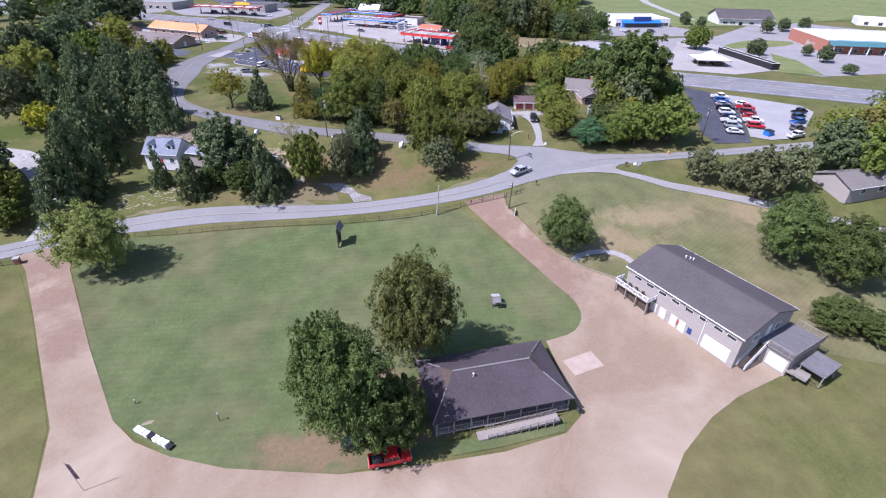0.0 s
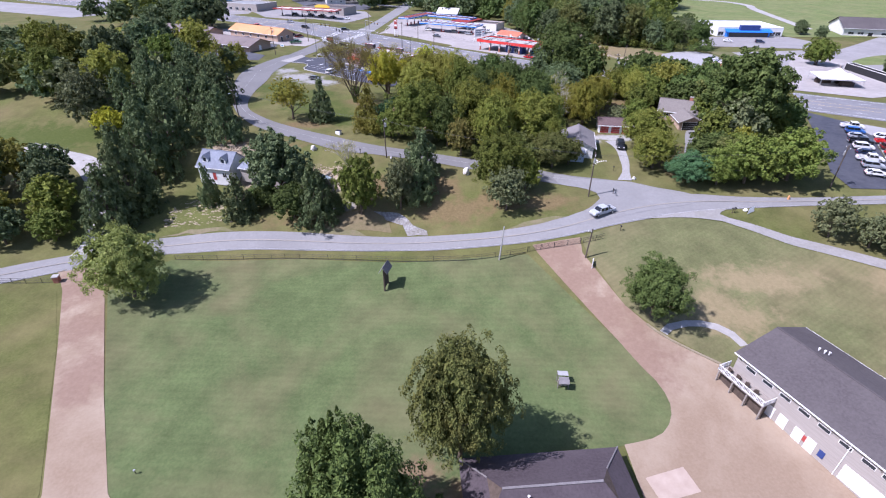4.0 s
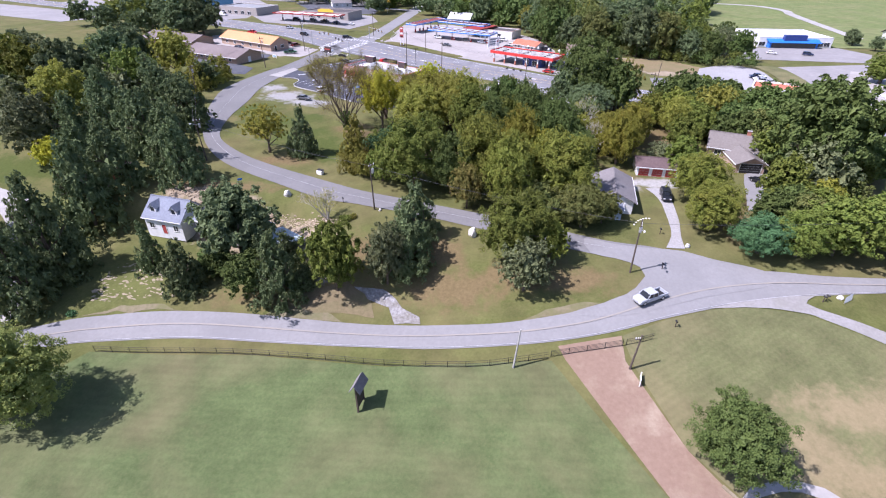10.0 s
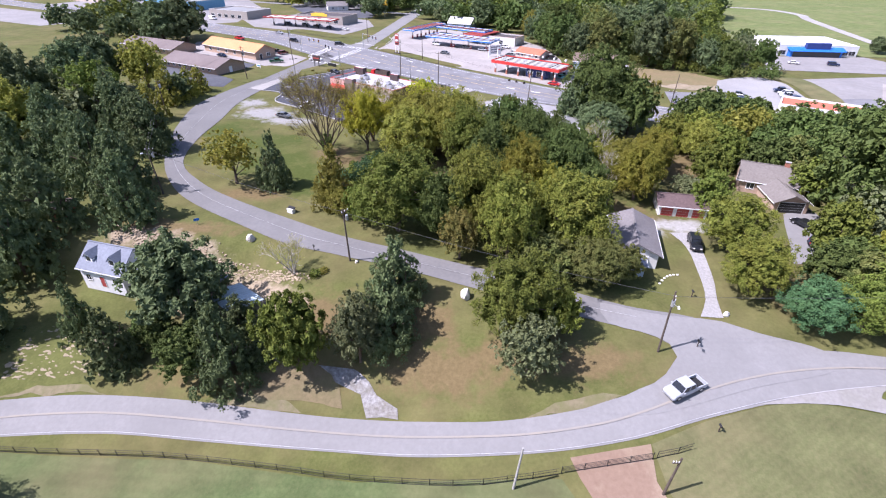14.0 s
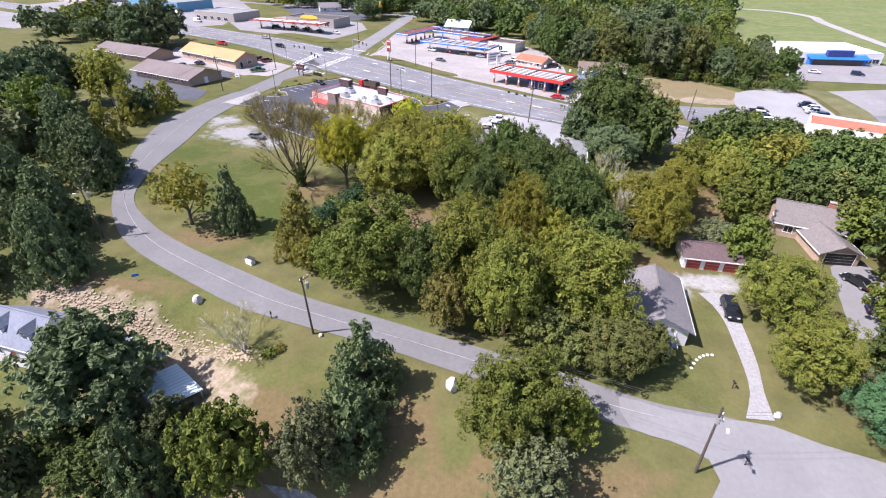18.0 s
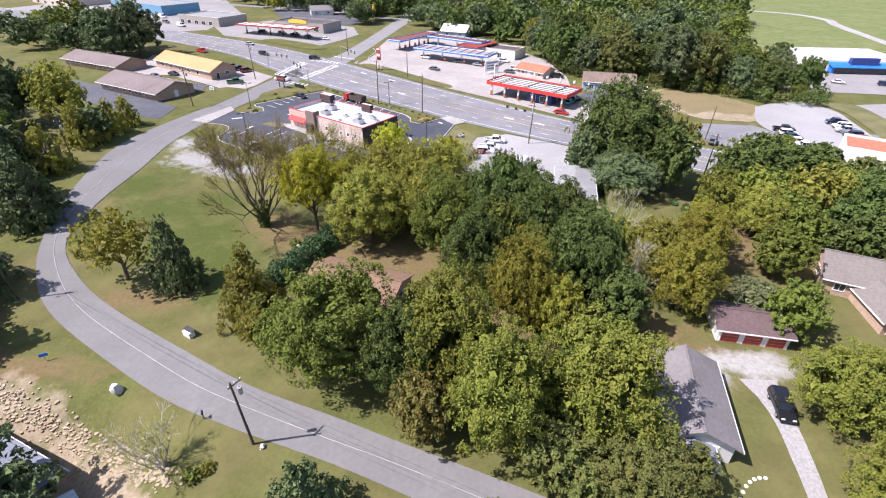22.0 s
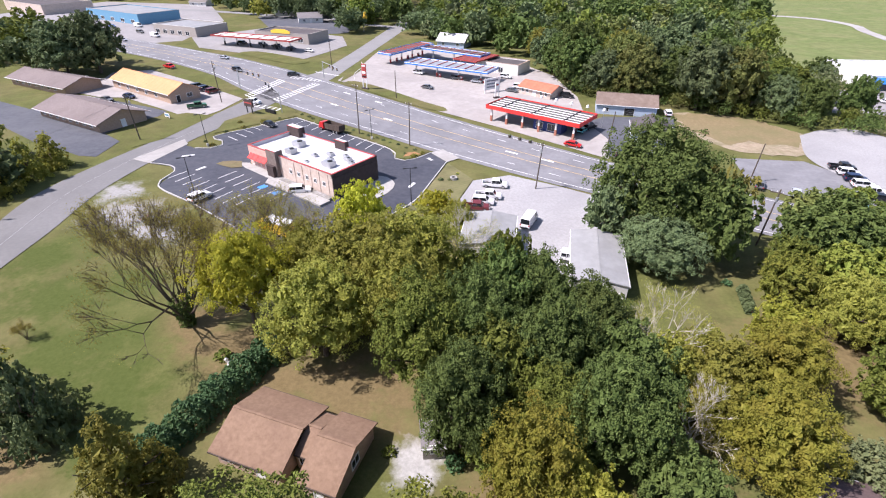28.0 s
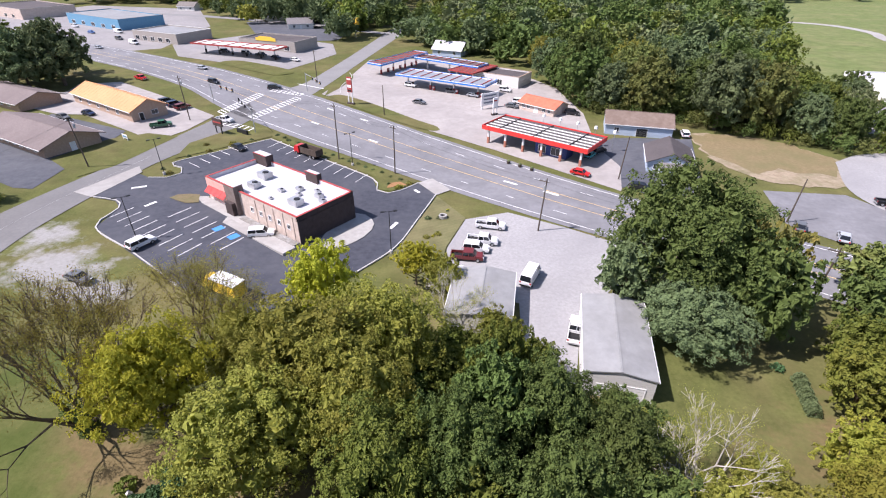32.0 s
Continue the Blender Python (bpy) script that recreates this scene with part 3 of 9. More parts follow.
def drape(name, outline, lift, mat, label, category, smooth=False, step=2.0, kind="structure", ragged=0.0):
    """A patch of ground with that outline, cut to the ground's grid and laid on it."""
    pts = curve(list(outline) + [outline[0]], 2.0)[:-1] if smooth else [Vector((*p, 0)) for p in outline]
    if ragged:
        pts = [p + Vector((noise.noise(p * 0.6), noise.noise(p * 0.6 + Vector((9, 9, 9))), 0)) * ragged for p in pts]
    bm = bmesh.new()
    vs = [bm.verts.new(p) for p in pts]
    es = [bm.edges.new((vs[i], vs[(i + 1) % len(vs)])) for i in range(len(vs))]
    bmesh.ops.triangle_fill(bm, edges=es, use_beauty=True)
    for axis in (0, 1):
        lo, hi = min(p[axis] for p in pts), max(p[axis] for p in pts)
        k = math.floor(lo / step) + 1
        while k * step < hi:
            co, no = [0, 0, 0], [0, 0, 0]
            co[axis], no[axis] = k * step, 1
            bmesh.ops.bisect_plane(bm, geom=bm.verts[:] + bm.edges[:] + bm.faces[:], plane_co=co, plane_no=no)
            k += 1
    for v in bm.verts:
        v.co.z = hgt(v.co.x, v.co.y) + lift
    bmesh.ops.recalc_face_normals(bm, faces=bm.faces)
    if bm.faces and sum(f.normal.z for f in bm.faces) < 0:
        bmesh.ops.reverse_faces(bm, faces=bm.faces)
    me = bpy.data.meshes.new(name)
    bm.to_mesh(me)
    bm.free()
    me.materials.append(mat)
    return tagged(new(name, me), label, category, kind=kind)


# ---- ground, roads, lots ----
def ground_sheet():
    def ticks(lo, hi, a, b, fine, coarse):
        out, v = [], lo
        while v < hi:
            out.append(v)
            v += fine if a <= v < b else coarse
        return out + [hi]
    xs = ticks(-1600, 1600, -150, 120, 2.0, 50.0)
    ys = ticks(-400, 2600, -20, 240, 2.0, 50.0)
    s = Shape()
    s.v = [(x, y, hgt(x, y)) for y in ys for x in xs]
    n = len(xs)
    s.f = [(j * n + i, j * n + i + 1, (j + 1) * n + i + 1, (j + 1) * n + i) for j in range(len(ys) - 1) for i in range(n - 1)]
    ob = new("ground", s.mesh("ground", M["ground"]))
    for p in ob.data.polygons:
        p.use_smooth = True
    tagged(ob, "grassy hillside with dry patches rising to a level town", "ground", kind="structure")


# earth under trees, trodden and dry growth
worn(M["ground"], [(-24, 89.5, 16, 3.4), (-23, 153.5, 9, 5), (-4, 147, 12, 8), (57, 151, 5, 5), (2, 90, 11, 4.5), (23, 90.5, 7, 4), (-1, 97, 6, 6), (18, 134, 9, 6), (36, 131, 8, 5), (57, 108, 6, 7), (30, 150, 13, 10), (4, 165, 17, 10), (60, 155, 12, 12), (26, 160, 9, 7),
                   (-14, 146, 9, 6), (-40, 135, 10, 3), (-28, 158, 6, 5), (44, 150, 8, 9), (40, 128, 7, 4), (60, 118, 5, 8), (13, 92, 9, 4), (-52, 121, 15, 2.4), (-17, 99, 5, 5)], (0.120, 0.089, 0.043), (0.178, 0.133, 0.067))
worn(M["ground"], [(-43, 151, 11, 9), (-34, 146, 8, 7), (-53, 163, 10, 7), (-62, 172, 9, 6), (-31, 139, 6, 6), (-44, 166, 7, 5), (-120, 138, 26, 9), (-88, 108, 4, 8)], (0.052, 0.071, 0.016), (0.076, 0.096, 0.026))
worn(M["ground"], [(-56, 188, 9, 6), (-47, 182, 7, 4), (-64, 197, 5, 5), (-25, 92.5, 4, 2)], (0.24, 0.235, 0.23), (0.33, 0.325, 0.315))
worn(M["ground"], [(-61, 118.6, 4, 2.6), (-55, 117.8, 4, 3), (-50, 116.4, 4, 3.4), (-45, 114, 4, 4), (-40, 111, 4, 4), (-35.5, 108.6, 4, 4), (-31, 106.4, 4, 4), (-27, 103.6, 4, 4), (-23.5, 100.5, 3.4, 4), (-50, 111, 6, 4), (-43, 107, 6, 4), (-35, 103, 6, 4), (-28, 99.5, 4, 3.6)], (0.215, 0.165, 0.108), (0.375, 0.315, 0.235))
worn(M["ground"], [(44, 126, 5, 2.6), (48.5, 125.5, 5, 2.8), (41.5, 123.5, 3, 2), (5.5, 137, 3.4, 3.4)], (0.26, 0.255, 0.245), (0.40, 0.395, 0.38))
worn(M["drive"], [(33, 52, 7, 8), (29, 60, 7, 8), (25, 68, 7, 8), (22, 76, 8, 7), (-71, 69, 8, 8), (-64, 58, 8, 8), (-57, 47, 7, 8)], (0.185, 0.122, 0.086), (0.235, 0.162, 0.118))
worn(M["park"], [(-3.0, 31, 4, 3), (-14, 19.5, 9, 4), (4, 20, 5, 2), (2, 27, 5, 4)], (0.150, 0.105, 0.062), (0.205, 0.150, 0.090))
worn(M["field"], [(60, 68, 12, 4), (88, 67, 8, 5), (50, 60, 9, 5)], (0.20, 0.165, 0.09), (0.26, 0.21, 0.12))
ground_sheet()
drape("park_lawn", [(-65.5, 68), (-58, 78.5), (-30, 77.8), (-8, 75), (17, 75.2), (29.7, 55), (32.6, 49.2), (34.0, 46.6), (34.6, 44.5), (34.7, 42.4), (34.2, 40.4), (33.2, 38.6), (31.7, 37.2), (29.8, 36.3), (27.5, 35.7), (24.5, 35.2),
                    (10, 24), (4, 17), (-9.9, 15.3), (-25, 18.2), (-33, 21), (-42.8, 28.1), (-52, 43.4)], 0.04, M["park"],
      "mown green park lawn with faint mower stripes", "lawn")
drape("east_field", [(28.4, 79.2), (29, 74), (33, 62), (38, 56), (47, 49), (55, 55), (60, 50), (66, 36), (72, 27), (92, 18), (125, 8), (125, 50.0), (92.2, 67.4), (82.8, 71.8), (74.6, 75.2), (70.3, 77.0), (65.5, 80.2), (59, 83.9), (49.4, 85.4), (43.5, 84.3), (36, 82.2)], 0.04, M["field"],
      "dry mown field with straw coloured patches", "field")
drape("west_field", [(-75.5, 68), (-66, 53.5), (-51.5, 28), (-48.4, 17.3), (-50, -20), (-110, -20), (-110, 70)], 0.04, M["ground"],
      "dry mown field beside the drive", "field")
# tan drives and yard
drape("park_drive", [(-74.4, 68.1), (-79.5, 74.5), (-69, 78), (-65.7, 67.3), (-52.1, 43.4), (-42.8, 28.1), (-38.5, 24), (-32.9, 21), (-25, 18.2), (-9.9, 15.3), (3, 15.2), (13, 15.6), (22.6, 17.3),
                     (26, 20), (25.5, 35.5), (27.5, 35.9), (29.8, 36.5), (31.6, 37.4), (33.0, 38.8), (34.0, 40.5), (34.5, 42.4), (34.4, 44.4), (33.8, 46.5), (32.4, 49.1), (29.7, 55), (19.1, 75.3), (18.3, 77.6), (28.3, 79.2), (27.9, 74.9), (33, 61.9), (37.4, 55.7), (46, 49.2),
                     (50, 42), (64, 30), (62, 23), (52, 20), (45.5, 17), (38, 12), (32.5, 6.6), (28, -20), (-52, -20), (-48.1, 17.3), (-51.1, 27.9), (-65.8, 53.5)], 0.08, M["drive"],
      "tan chip sealed drive and yard with pale worn areas", "drive")
drape("concrete_patch", [(26.8, 30.6), (32.4, 32.2), (33.4, 28.8), (27.8, 27.3)], 0.12, M["patch"], "pale square slab set in the tan yard", "slab")
drape("grass_strip", [(5.6, 15.9), (13, 16.4), (22.6, 17.6), (23.2, 19.2), (11.7, 18.4), (6, 18)], 0.13, M["park"], "narrow grass strip before the porch", "lawn")
# roads
LOW_S = [(-120, 58), (-98, 66), (-84.2, 71.8), (-75.5, 75.3), (-62.7, 80), (-45.9, 81.3), (-28.6, 80.2), (-12.2, 78.9), (0.3, 77.9), (15.2, 78.2), (27.1, 79.9), (37.6, 82.9), (49.6, 85.8), (64.6, 88), (90, 89.6), (130, 91)]
LOW_N = [(-122, 63), (-100, 71.5), (-88.2, 76.9), (-78.5, 80.6), (-65.5, 85.5), (-53.4, 86.7), (-37.1, 86.0), (-21.9, 84.7), (-9.9, 83.5), (-0.1, 82.7), (11, 82.4), (22.9, 84.2), (31, 87.4), (44, 92.0), (56, 93.4), (66, 92.5), (76.4, 92.2), (90.3, 92.6), (130, 95)]
ribbon("lower_road", LOW_S, LOW_N, 0.08, M["asphalt"], "grey worn two lane asphalt road along the park fence", "road", 6)
UP_S = [(36.6, 89.6), (35.0, 93.6), (31.0, 96.0), (24.6, 98.0), (6.8, 104.3), (-5.0, 108.6), (-20.6, 113.6), (-35.4, 120.3), (-53.4, 131.2), (-63.2, 141.6), (-69.6, 152.8), (-74.4, 165), (-78.4, 181), (-80, 194), (-77.6, 210), (-71.0, 236), (-65.5, 262), (-61, 285)]
UP_N = [(50, 92), (41, 98.6), (30.6, 101.0), (17.6, 106.0), (2.0, 111.6), (-6.0, 114.6), (-17.9, 118.8), (-28.4, 124.0), (-43.8, 132.2), (-54.2, 139.4), (-63.2, 149.2), (-66.6, 163.6), (-67.0, 181), (-68.2, 196), (-66.6, 213), (-63.5, 231), (-57, 252), (-53, 272)]
ribbon("upper_road", UP_S, UP_N, 0.10, M["dark_road"], "grey asphalt road curving uphill towards the town", "road", 4)
drape("road_junction", [(20, 83.4), (24, 84.7), (28.9, 86.3), (32.8, 88.7), (35.2, 91.5), (34.8, 93.9), (31.2, 95.9), (27, 97.4), (26.5, 101.6), (31.3, 100.2), (36, 99.2), (41, 98.8), (44, 98.3), (48.6, 96.2), (56.3, 93.4), (56, 90), (44, 87), (30, 83)], 0.12, M["asphalt"], "wide asphalt mouth where the two roads meet", "road", True)
drape("track_mouth", [(43, 84.5), (50, 86.3), (56, 87.3), (62.5, 87.9), (60.6, 86.9), (59.9, 86.1), (61.0, 85.2), (62.0, 84.4), (61.6, 83.0), (59.2, 83.9), (55.5, 84.7), (49.5, 85.0)], 0.14, M["track"], "pale gravel fan where the track meets the road", "track", True, 2.0, "structure", 0.1)
ribbon("gravel_track", [(60.2, 83.5), (65.5, 80.4), (70.3, 77.2), (74.6, 75.4), (82.8, 72.0), (92.2, 67.6), (125, 51)], [(60.8, 85.3), (66.6, 82.5), (71.8, 79.4), (76.2, 77.7), (84.6, 74.2), (94.2, 69.9), (127, 53.4)], 0.10, M["track"], "pale gravel track leaving the road", "track")
ribbon("garage_drive", [(41.2, 99.2), (43.4, 103), (44.4, 107), (45.2, 112), (45.8, 116), (45.6, 120), (44.6, 123)], [(44.6, 99), (45.2, 103), (46.4, 107), (47.5, 112), (48.2, 116), (48.6, 120), (49.4, 123)], 0.10, M["gravel"], "white gravel drive up to the garage", "drive")
for outline in ([(-64, 85.9), (-58, 87.0), (-49, 87.0), (-46, 86.4), (-50, 88.0), (-58, 88.2)], [(-31, 85.5), (-22, 84.7), (-17, 84.2), (-19, 86.2), (-27, 87.0)], [(12, 82.4), (20, 83.5), (27, 85.6), (24, 85.9), (16, 84.0)]):
    drape("road_shoulder", outline, 0.06, M["shoulder"], "worn earth shoulder beside the road", "shoulder", True, 2.0, "structure", 0.9)
drape("gravel_drive", [(-16, 91.6), (-12.4, 91.2), (-9.0, 88.8), (-6.6, 86.8), (-4.6, 85.0), (-3.0, 83.3), (-8.4, 83.7), (-10.4, 86.0), (-13.0, 88.6)], 0.10, M["rough_gravel"], "short rough white gravel drive under the trees", "drive", True, 2.0, "structure", 2.2)
drape("leafy_bank", [(-31, 87.2), (-20, 86.2), (-11.5, 85.0), (-12.5, 88.0), (-16, 91.5), (-24, 90.5), (-31, 89.5)], 0.07, M["litter"], "bank of fallen leaves and bare earth above the road", "bank", True, 2.0, "structure", 1.6)
drape("rubble_slope", [(-65, 100), (-58, 100.3), (-48.5, 97), (-44.2, 90.6), (-53.7, 88.4), (-63, 88.2)], 0.05, M["ground"], "thin grass slope scattered with flat stones", "slope", True, 2.0, "structure", 1.5)
# highway and town
HW_NEAR = [(240, 86), (173, 121), (112, 155), (71.3, 186.3), (40.4, 204.2), (27.4, 211.8), (6.2, 225.8), (-14.7, 240), (-40, 257), (-66, 277), (-92.3, 302), (-125, 326), (-156.7, 345), (-210, 376), (-330, 440), (-520, 545)]
HW_FAR = [(255, 104), (190, 138), (127, 174.5), (85.7, 199.4), (52, 220.4), (34, 234), (17.2, 248), (0.9, 262), (-22, 281), (-48, 302), (-70, 318), (-109.3, 343), (-150, 367), (-192.8, 390), (-345, 470), (-535, 580)]
ribbon("highway", HW_NEAR, HW_FAR, 0.10, M["highway"], "five lane grey highway with worn lane markings", "highway", 6)
ribbon("side_street", [(-60, 298), (-51.5, 312), (-47.5, 340), (-44.4, 370), (-40, 420), (-33, 500)], [(-44, 298), (-42.5, 306), (-39.5, 333), (-37, 357.3), (-31, 412), (-22, 500)], 0.09, M["asphalt"], "grey side street beyond the junction", "road")
drape("restaurant_lot", [(-66, 212.6), (-60.6, 211.6), (-57.9, 208.5), (-57.6, 200.6), (-33.9, 184.5), (-20, 178), (-9, 186), (-0.7, 199.2), (5.4, 221.6), (0.8, 227.9), (-4.9, 222), (-7.8, 222.6), (-10, 229.2),
                         (-42.1, 252), (-59.5, 232.3), (-55.2, 229.3), (-54.8, 224.8), (-60.4, 223.6), (-64.8, 226)], 0.14, M["tar"], "fresh black asphalt parking lot of a restaurant", "parking lot")
drape("west_lot", [(-149.1, 262.9), (-126.7, 252.1), (-113.5, 248.3), (-115.2, 266.7), (-92.2, 256.7), (-83.4, 252.8), (-81.0, 215.1), (-85.3, 215.2), (-102.7, 223.3), (-123.5, 236.6)], 0.07, M["oldlot"], "old dark asphalt lot round brown buildings", "parking lot")
drape("west_apron", [(-136.1, 276.4), (-128.8, 292.5), (-131.8, 302.6), (-118.4, 307.0), (-88.7, 286.1), (-66.0, 269.8), (-67.8, 255.7), (-71.7, 245.8), (-79.7, 251.1), (-95.2, 260.3), (-104.9, 266.4), (-113.6, 266.5)], 0.11, M["apron"], "pale concrete apron beside the orange roofed shop", "apron")
drape("west_verge", [(-71.6, 229), (-76, 222), (-89, 231), (-84, 246), (-76.5, 252), (-67.5, 250.5)], 0.13, M["ground"], "grass verge with signs beside the street", "verge")
drape("junction_verge", [(-60.5, 235), (-42.5, 254), (-46, 260), (-54, 262), (-62, 246)], 0.17, M["ground"], "grass island with young trees at the junction", "verge")
drape("kerb_verge", [(-42, 253), (-9.5, 230), (-7.5, 223.4), (-4.7, 222.8), (0.4, 228.4), (-14, 239), (-40, 256.4)], 0.17, M["ground"], "planted verge between parking lot and highway", "verge")
drape("fuel_apron", [(-40.5, 300), (-36, 330), (-34, 362), (-6, 372), (30, 350), (46, 318), (50, 285), (48, 258), (52, 240), (47, 226), (20, 250), (-10, 274)], 0.12, M["apron"], "pale concrete forecourt of fuel stations", "forecourt")
drape("fuel_verge", [(-38.8, 297), (-35.6, 312), (-34.5, 326), (-37.4, 334), (-38.8, 330), (-40, 314)], 0.17, M["ground"], "curved grass verge beside the forecourt", "verge", True)
drape("fuel_verge", [(-38.5, 295), (-28, 287.5), (-8, 271), (2.4, 265), (3, 269), (-6, 277), (-22, 292), (-34, 300)], 0.17, M["ground"], "long grass verge between forecourt and highway", "verge", True)
drape("shop_lot", [(47.5, 256), (50.5, 240.5), (47.6, 228), (57, 221.5), (66, 228), (76, 262), (54, 262)], 0.15, M["oldlot"], "dark asphalt lot of a small blue shop", "parking lot")
drape("fuel_lot", [(-66, 330), (-58, 352), (-52, 372), (-60, 398), (-112, 420), (-140, 385), (-122, 356)], 0.12, M["lot_grey"], "pale concrete forecourt with a long canopy", "forecourt")
drape("fuel_verge", [(-64, 325), (-70, 326), (-96, 342), (-90, 348), (-68, 338), (-60, 330)], 0.17, M["ground"], "grass verge beside the far forecourt", "verge", True)
drape("far_lot", [(-140, 375), (-160, 362), (-330, 455), (-300, 560), (-200, 540), (-150, 450)], 0.055, M["lot_grey"], "pale lots between far shops", "parking lot", False, 10.0)
drape("gravel_lot", [(12, 211), (20.9, 214.2), (31.6, 208.5), (40.2, 202.8), (37, 190), (29, 179), (26.5, 166), (20, 170), (20.7, 184.1), (8, 188), (9, 200)], 0.12, M["lot_gravel"], "white crushed stone yard with parked trucks", "yard", False, 2.0, "structure", 0.8)
drape("weedy_verge", [(5.8, 221), (12, 211.4), (8.6, 200), (7.5, 190), (-2, 196), (-0.4, 199.4)], 0.16, M["field"], "weedy strip between parking lot and gravel yard", "verge", False, 2.0, "structure", 0.4)
drape("dirt_lot", [(76, 263), (79, 268), (97, 262.5), (108, 247), (100.5, 232), (83.5, 233), (76, 246)], 0.10, M["dirt"], "bare clay lot with straw coloured weeds", "lot", True, 2.0, "structure", 2.0)
drape("dirt_lot_grass", [(76.6, 266), (96.5, 264), (107, 249), (102.6, 240), (96, 238.6), (90, 241.5), (84, 238.4), (77, 248)], 0.125, M["straw"], "dry weeds on the clay lot", "weeds", True, 2.0, "structure", 3.0)
drape("east_gravel_lot", [(106.5, 246.5), (116, 252), (126, 253), (131, 244), (129, 231), (124.5, 213), (118, 204), (108, 201.5), (101, 216), (99, 229)], 0.155, M["lot_gravel"], "white gravel car lot", "yard", True)
drape("lot_verge", [(130, 254), (142, 252), (142, 236), (137, 216), (125, 201), (121, 204), (126.5, 214), (131.5, 232), (133, 244)], 0.17, M["field"], "grass strip beside the gravel lot", "verge", True)
drape("east_lot", [(76, 212), (79.2, 228), (96.5, 226.5), (101, 218), (150, 222), (165, 190), (122, 181.5), (86, 201.5)], 0.14, M["highway"], "grey asphalt lot along the highway", "parking lot")
drape("car_lot", [(94.5, 96), (94.4, 103.5), (105.6, 126.3), (116.5, 150.5), (123, 141), (122.3, 128), (108, 101), (105.5, 95.5)], 0.12, M["tar"], "dark asphalt of a car lot", "parking lot")
drape("car_lot_gravel", [(107.5, 99), (122.3, 128), (123, 141), (133, 133), (144, 123), (143.1, 116.4), (132, 106), (122.4, 97), (112.4, 96.5)], 0.16, M["lot_gravel"], "pale gravel rows of a car lot", "yard")
drape("far_meadow", [(95, 330), (150, 345), (200, 300), (260, 300), (700, 420), (900, 1200), (100, 1200), (60, 700), (70, 420)], 0.2, M["far_field"], "bright mown meadow far beyond the shops", "meadow", False, 40.0)
ribbon("meadow_path", [(150, 545), (200, 528), (232, 517), (256, 500), (262, 470), (252, 440), (232, 350), (228, 330)], [(150, 551), (200, 534), (236, 523), (263, 503), (269, 470), (259, 440), (238, 350), (234, 330)], 0.35, M["concrete"], "pale path winding over the meadow", "path")
drape("back_lot", [(130, 270), (150, 300), (200, 300), (205, 282), (190, 262)], 0.12, M["lot_grey"], "grey lot before the white shop", "parking lot")
drape("far_lot", [(140, 205), (135, 250), (205, 262), (290, 330), (340, 250), (260, 165), (185, 160)], 0.10, M["lot_grey"], "grey lots beside far shops", "parking lot")
drape("far_verge", [(186, 222), (190, 232), (215, 246), (236, 240), (222, 228)], 0.14, M["far_field"], "grass between the far lots", "verge", True, 8.0)

ribbon("west_street", [(-80.2, 79), (-80.7, 87), (-83.5, 93), (-88, 101), (-95, 110), (-104, 117), (-126, 126)], [(-76.2, 81), (-76.8, 89), (-79.6, 95), (-83.6, 101.6), (-89.5, 112), (-101, 123), (-124, 134)], 0.09, M["concrete"], "pale narrow street between dark cedars", "road", 3)
drape("tent_lot", [(143.5, 207.3), (170.1, 244.9), (187.5, 234.9), (170.8, 172), (150.6, 167), (128, 178.5)], 0.16, M["apron"], "pale forecourt round a tent beside the highway", "forecourt")
drape("lot_verge", [(199, 209), (172, 169), (187.5, 161.6), (199.5, 191)], 0.17, M["far_field"], "triangular grass verge beside the highway", "verge")
drape("far_yard", [(-60, 410), (-78, 400), (-112, 425), (-135, 470), (-90, 520), (-60, 470)], 0.1, M["oldlot"], "grey yards between far houses", "lot", False, 8.0)
ribbon("far_street", [(-330, 520), (-200, 500), (-120, 470), (-50, 440), (-34, 436)], [(-330, 530), (-200, 509), (-118, 478), (-50, 448), (-34, 444)], 0.13, M["asphalt"], "far side street between trees", "road")
drape("house_drive", [(77.3, 135.6), (77.4, 131), (76, 125.1), (73.6, 118.6), (67.3, 113.4), (62.6, 113.3), (66, 121), (68.4, 127), (70.5, 131.4)], 0.1, M["asphalt"], "pale concrete drive and yard before the tan roofed house", "drive")
drape("far_lot", [(-230, 375), (-250, 350), (-330, 385), (-420, 440), (-380, 452), (-300, 415)], 0.055, M["lot_grey"], "pale lot south of the highway", "parking lot", False, 10.0)


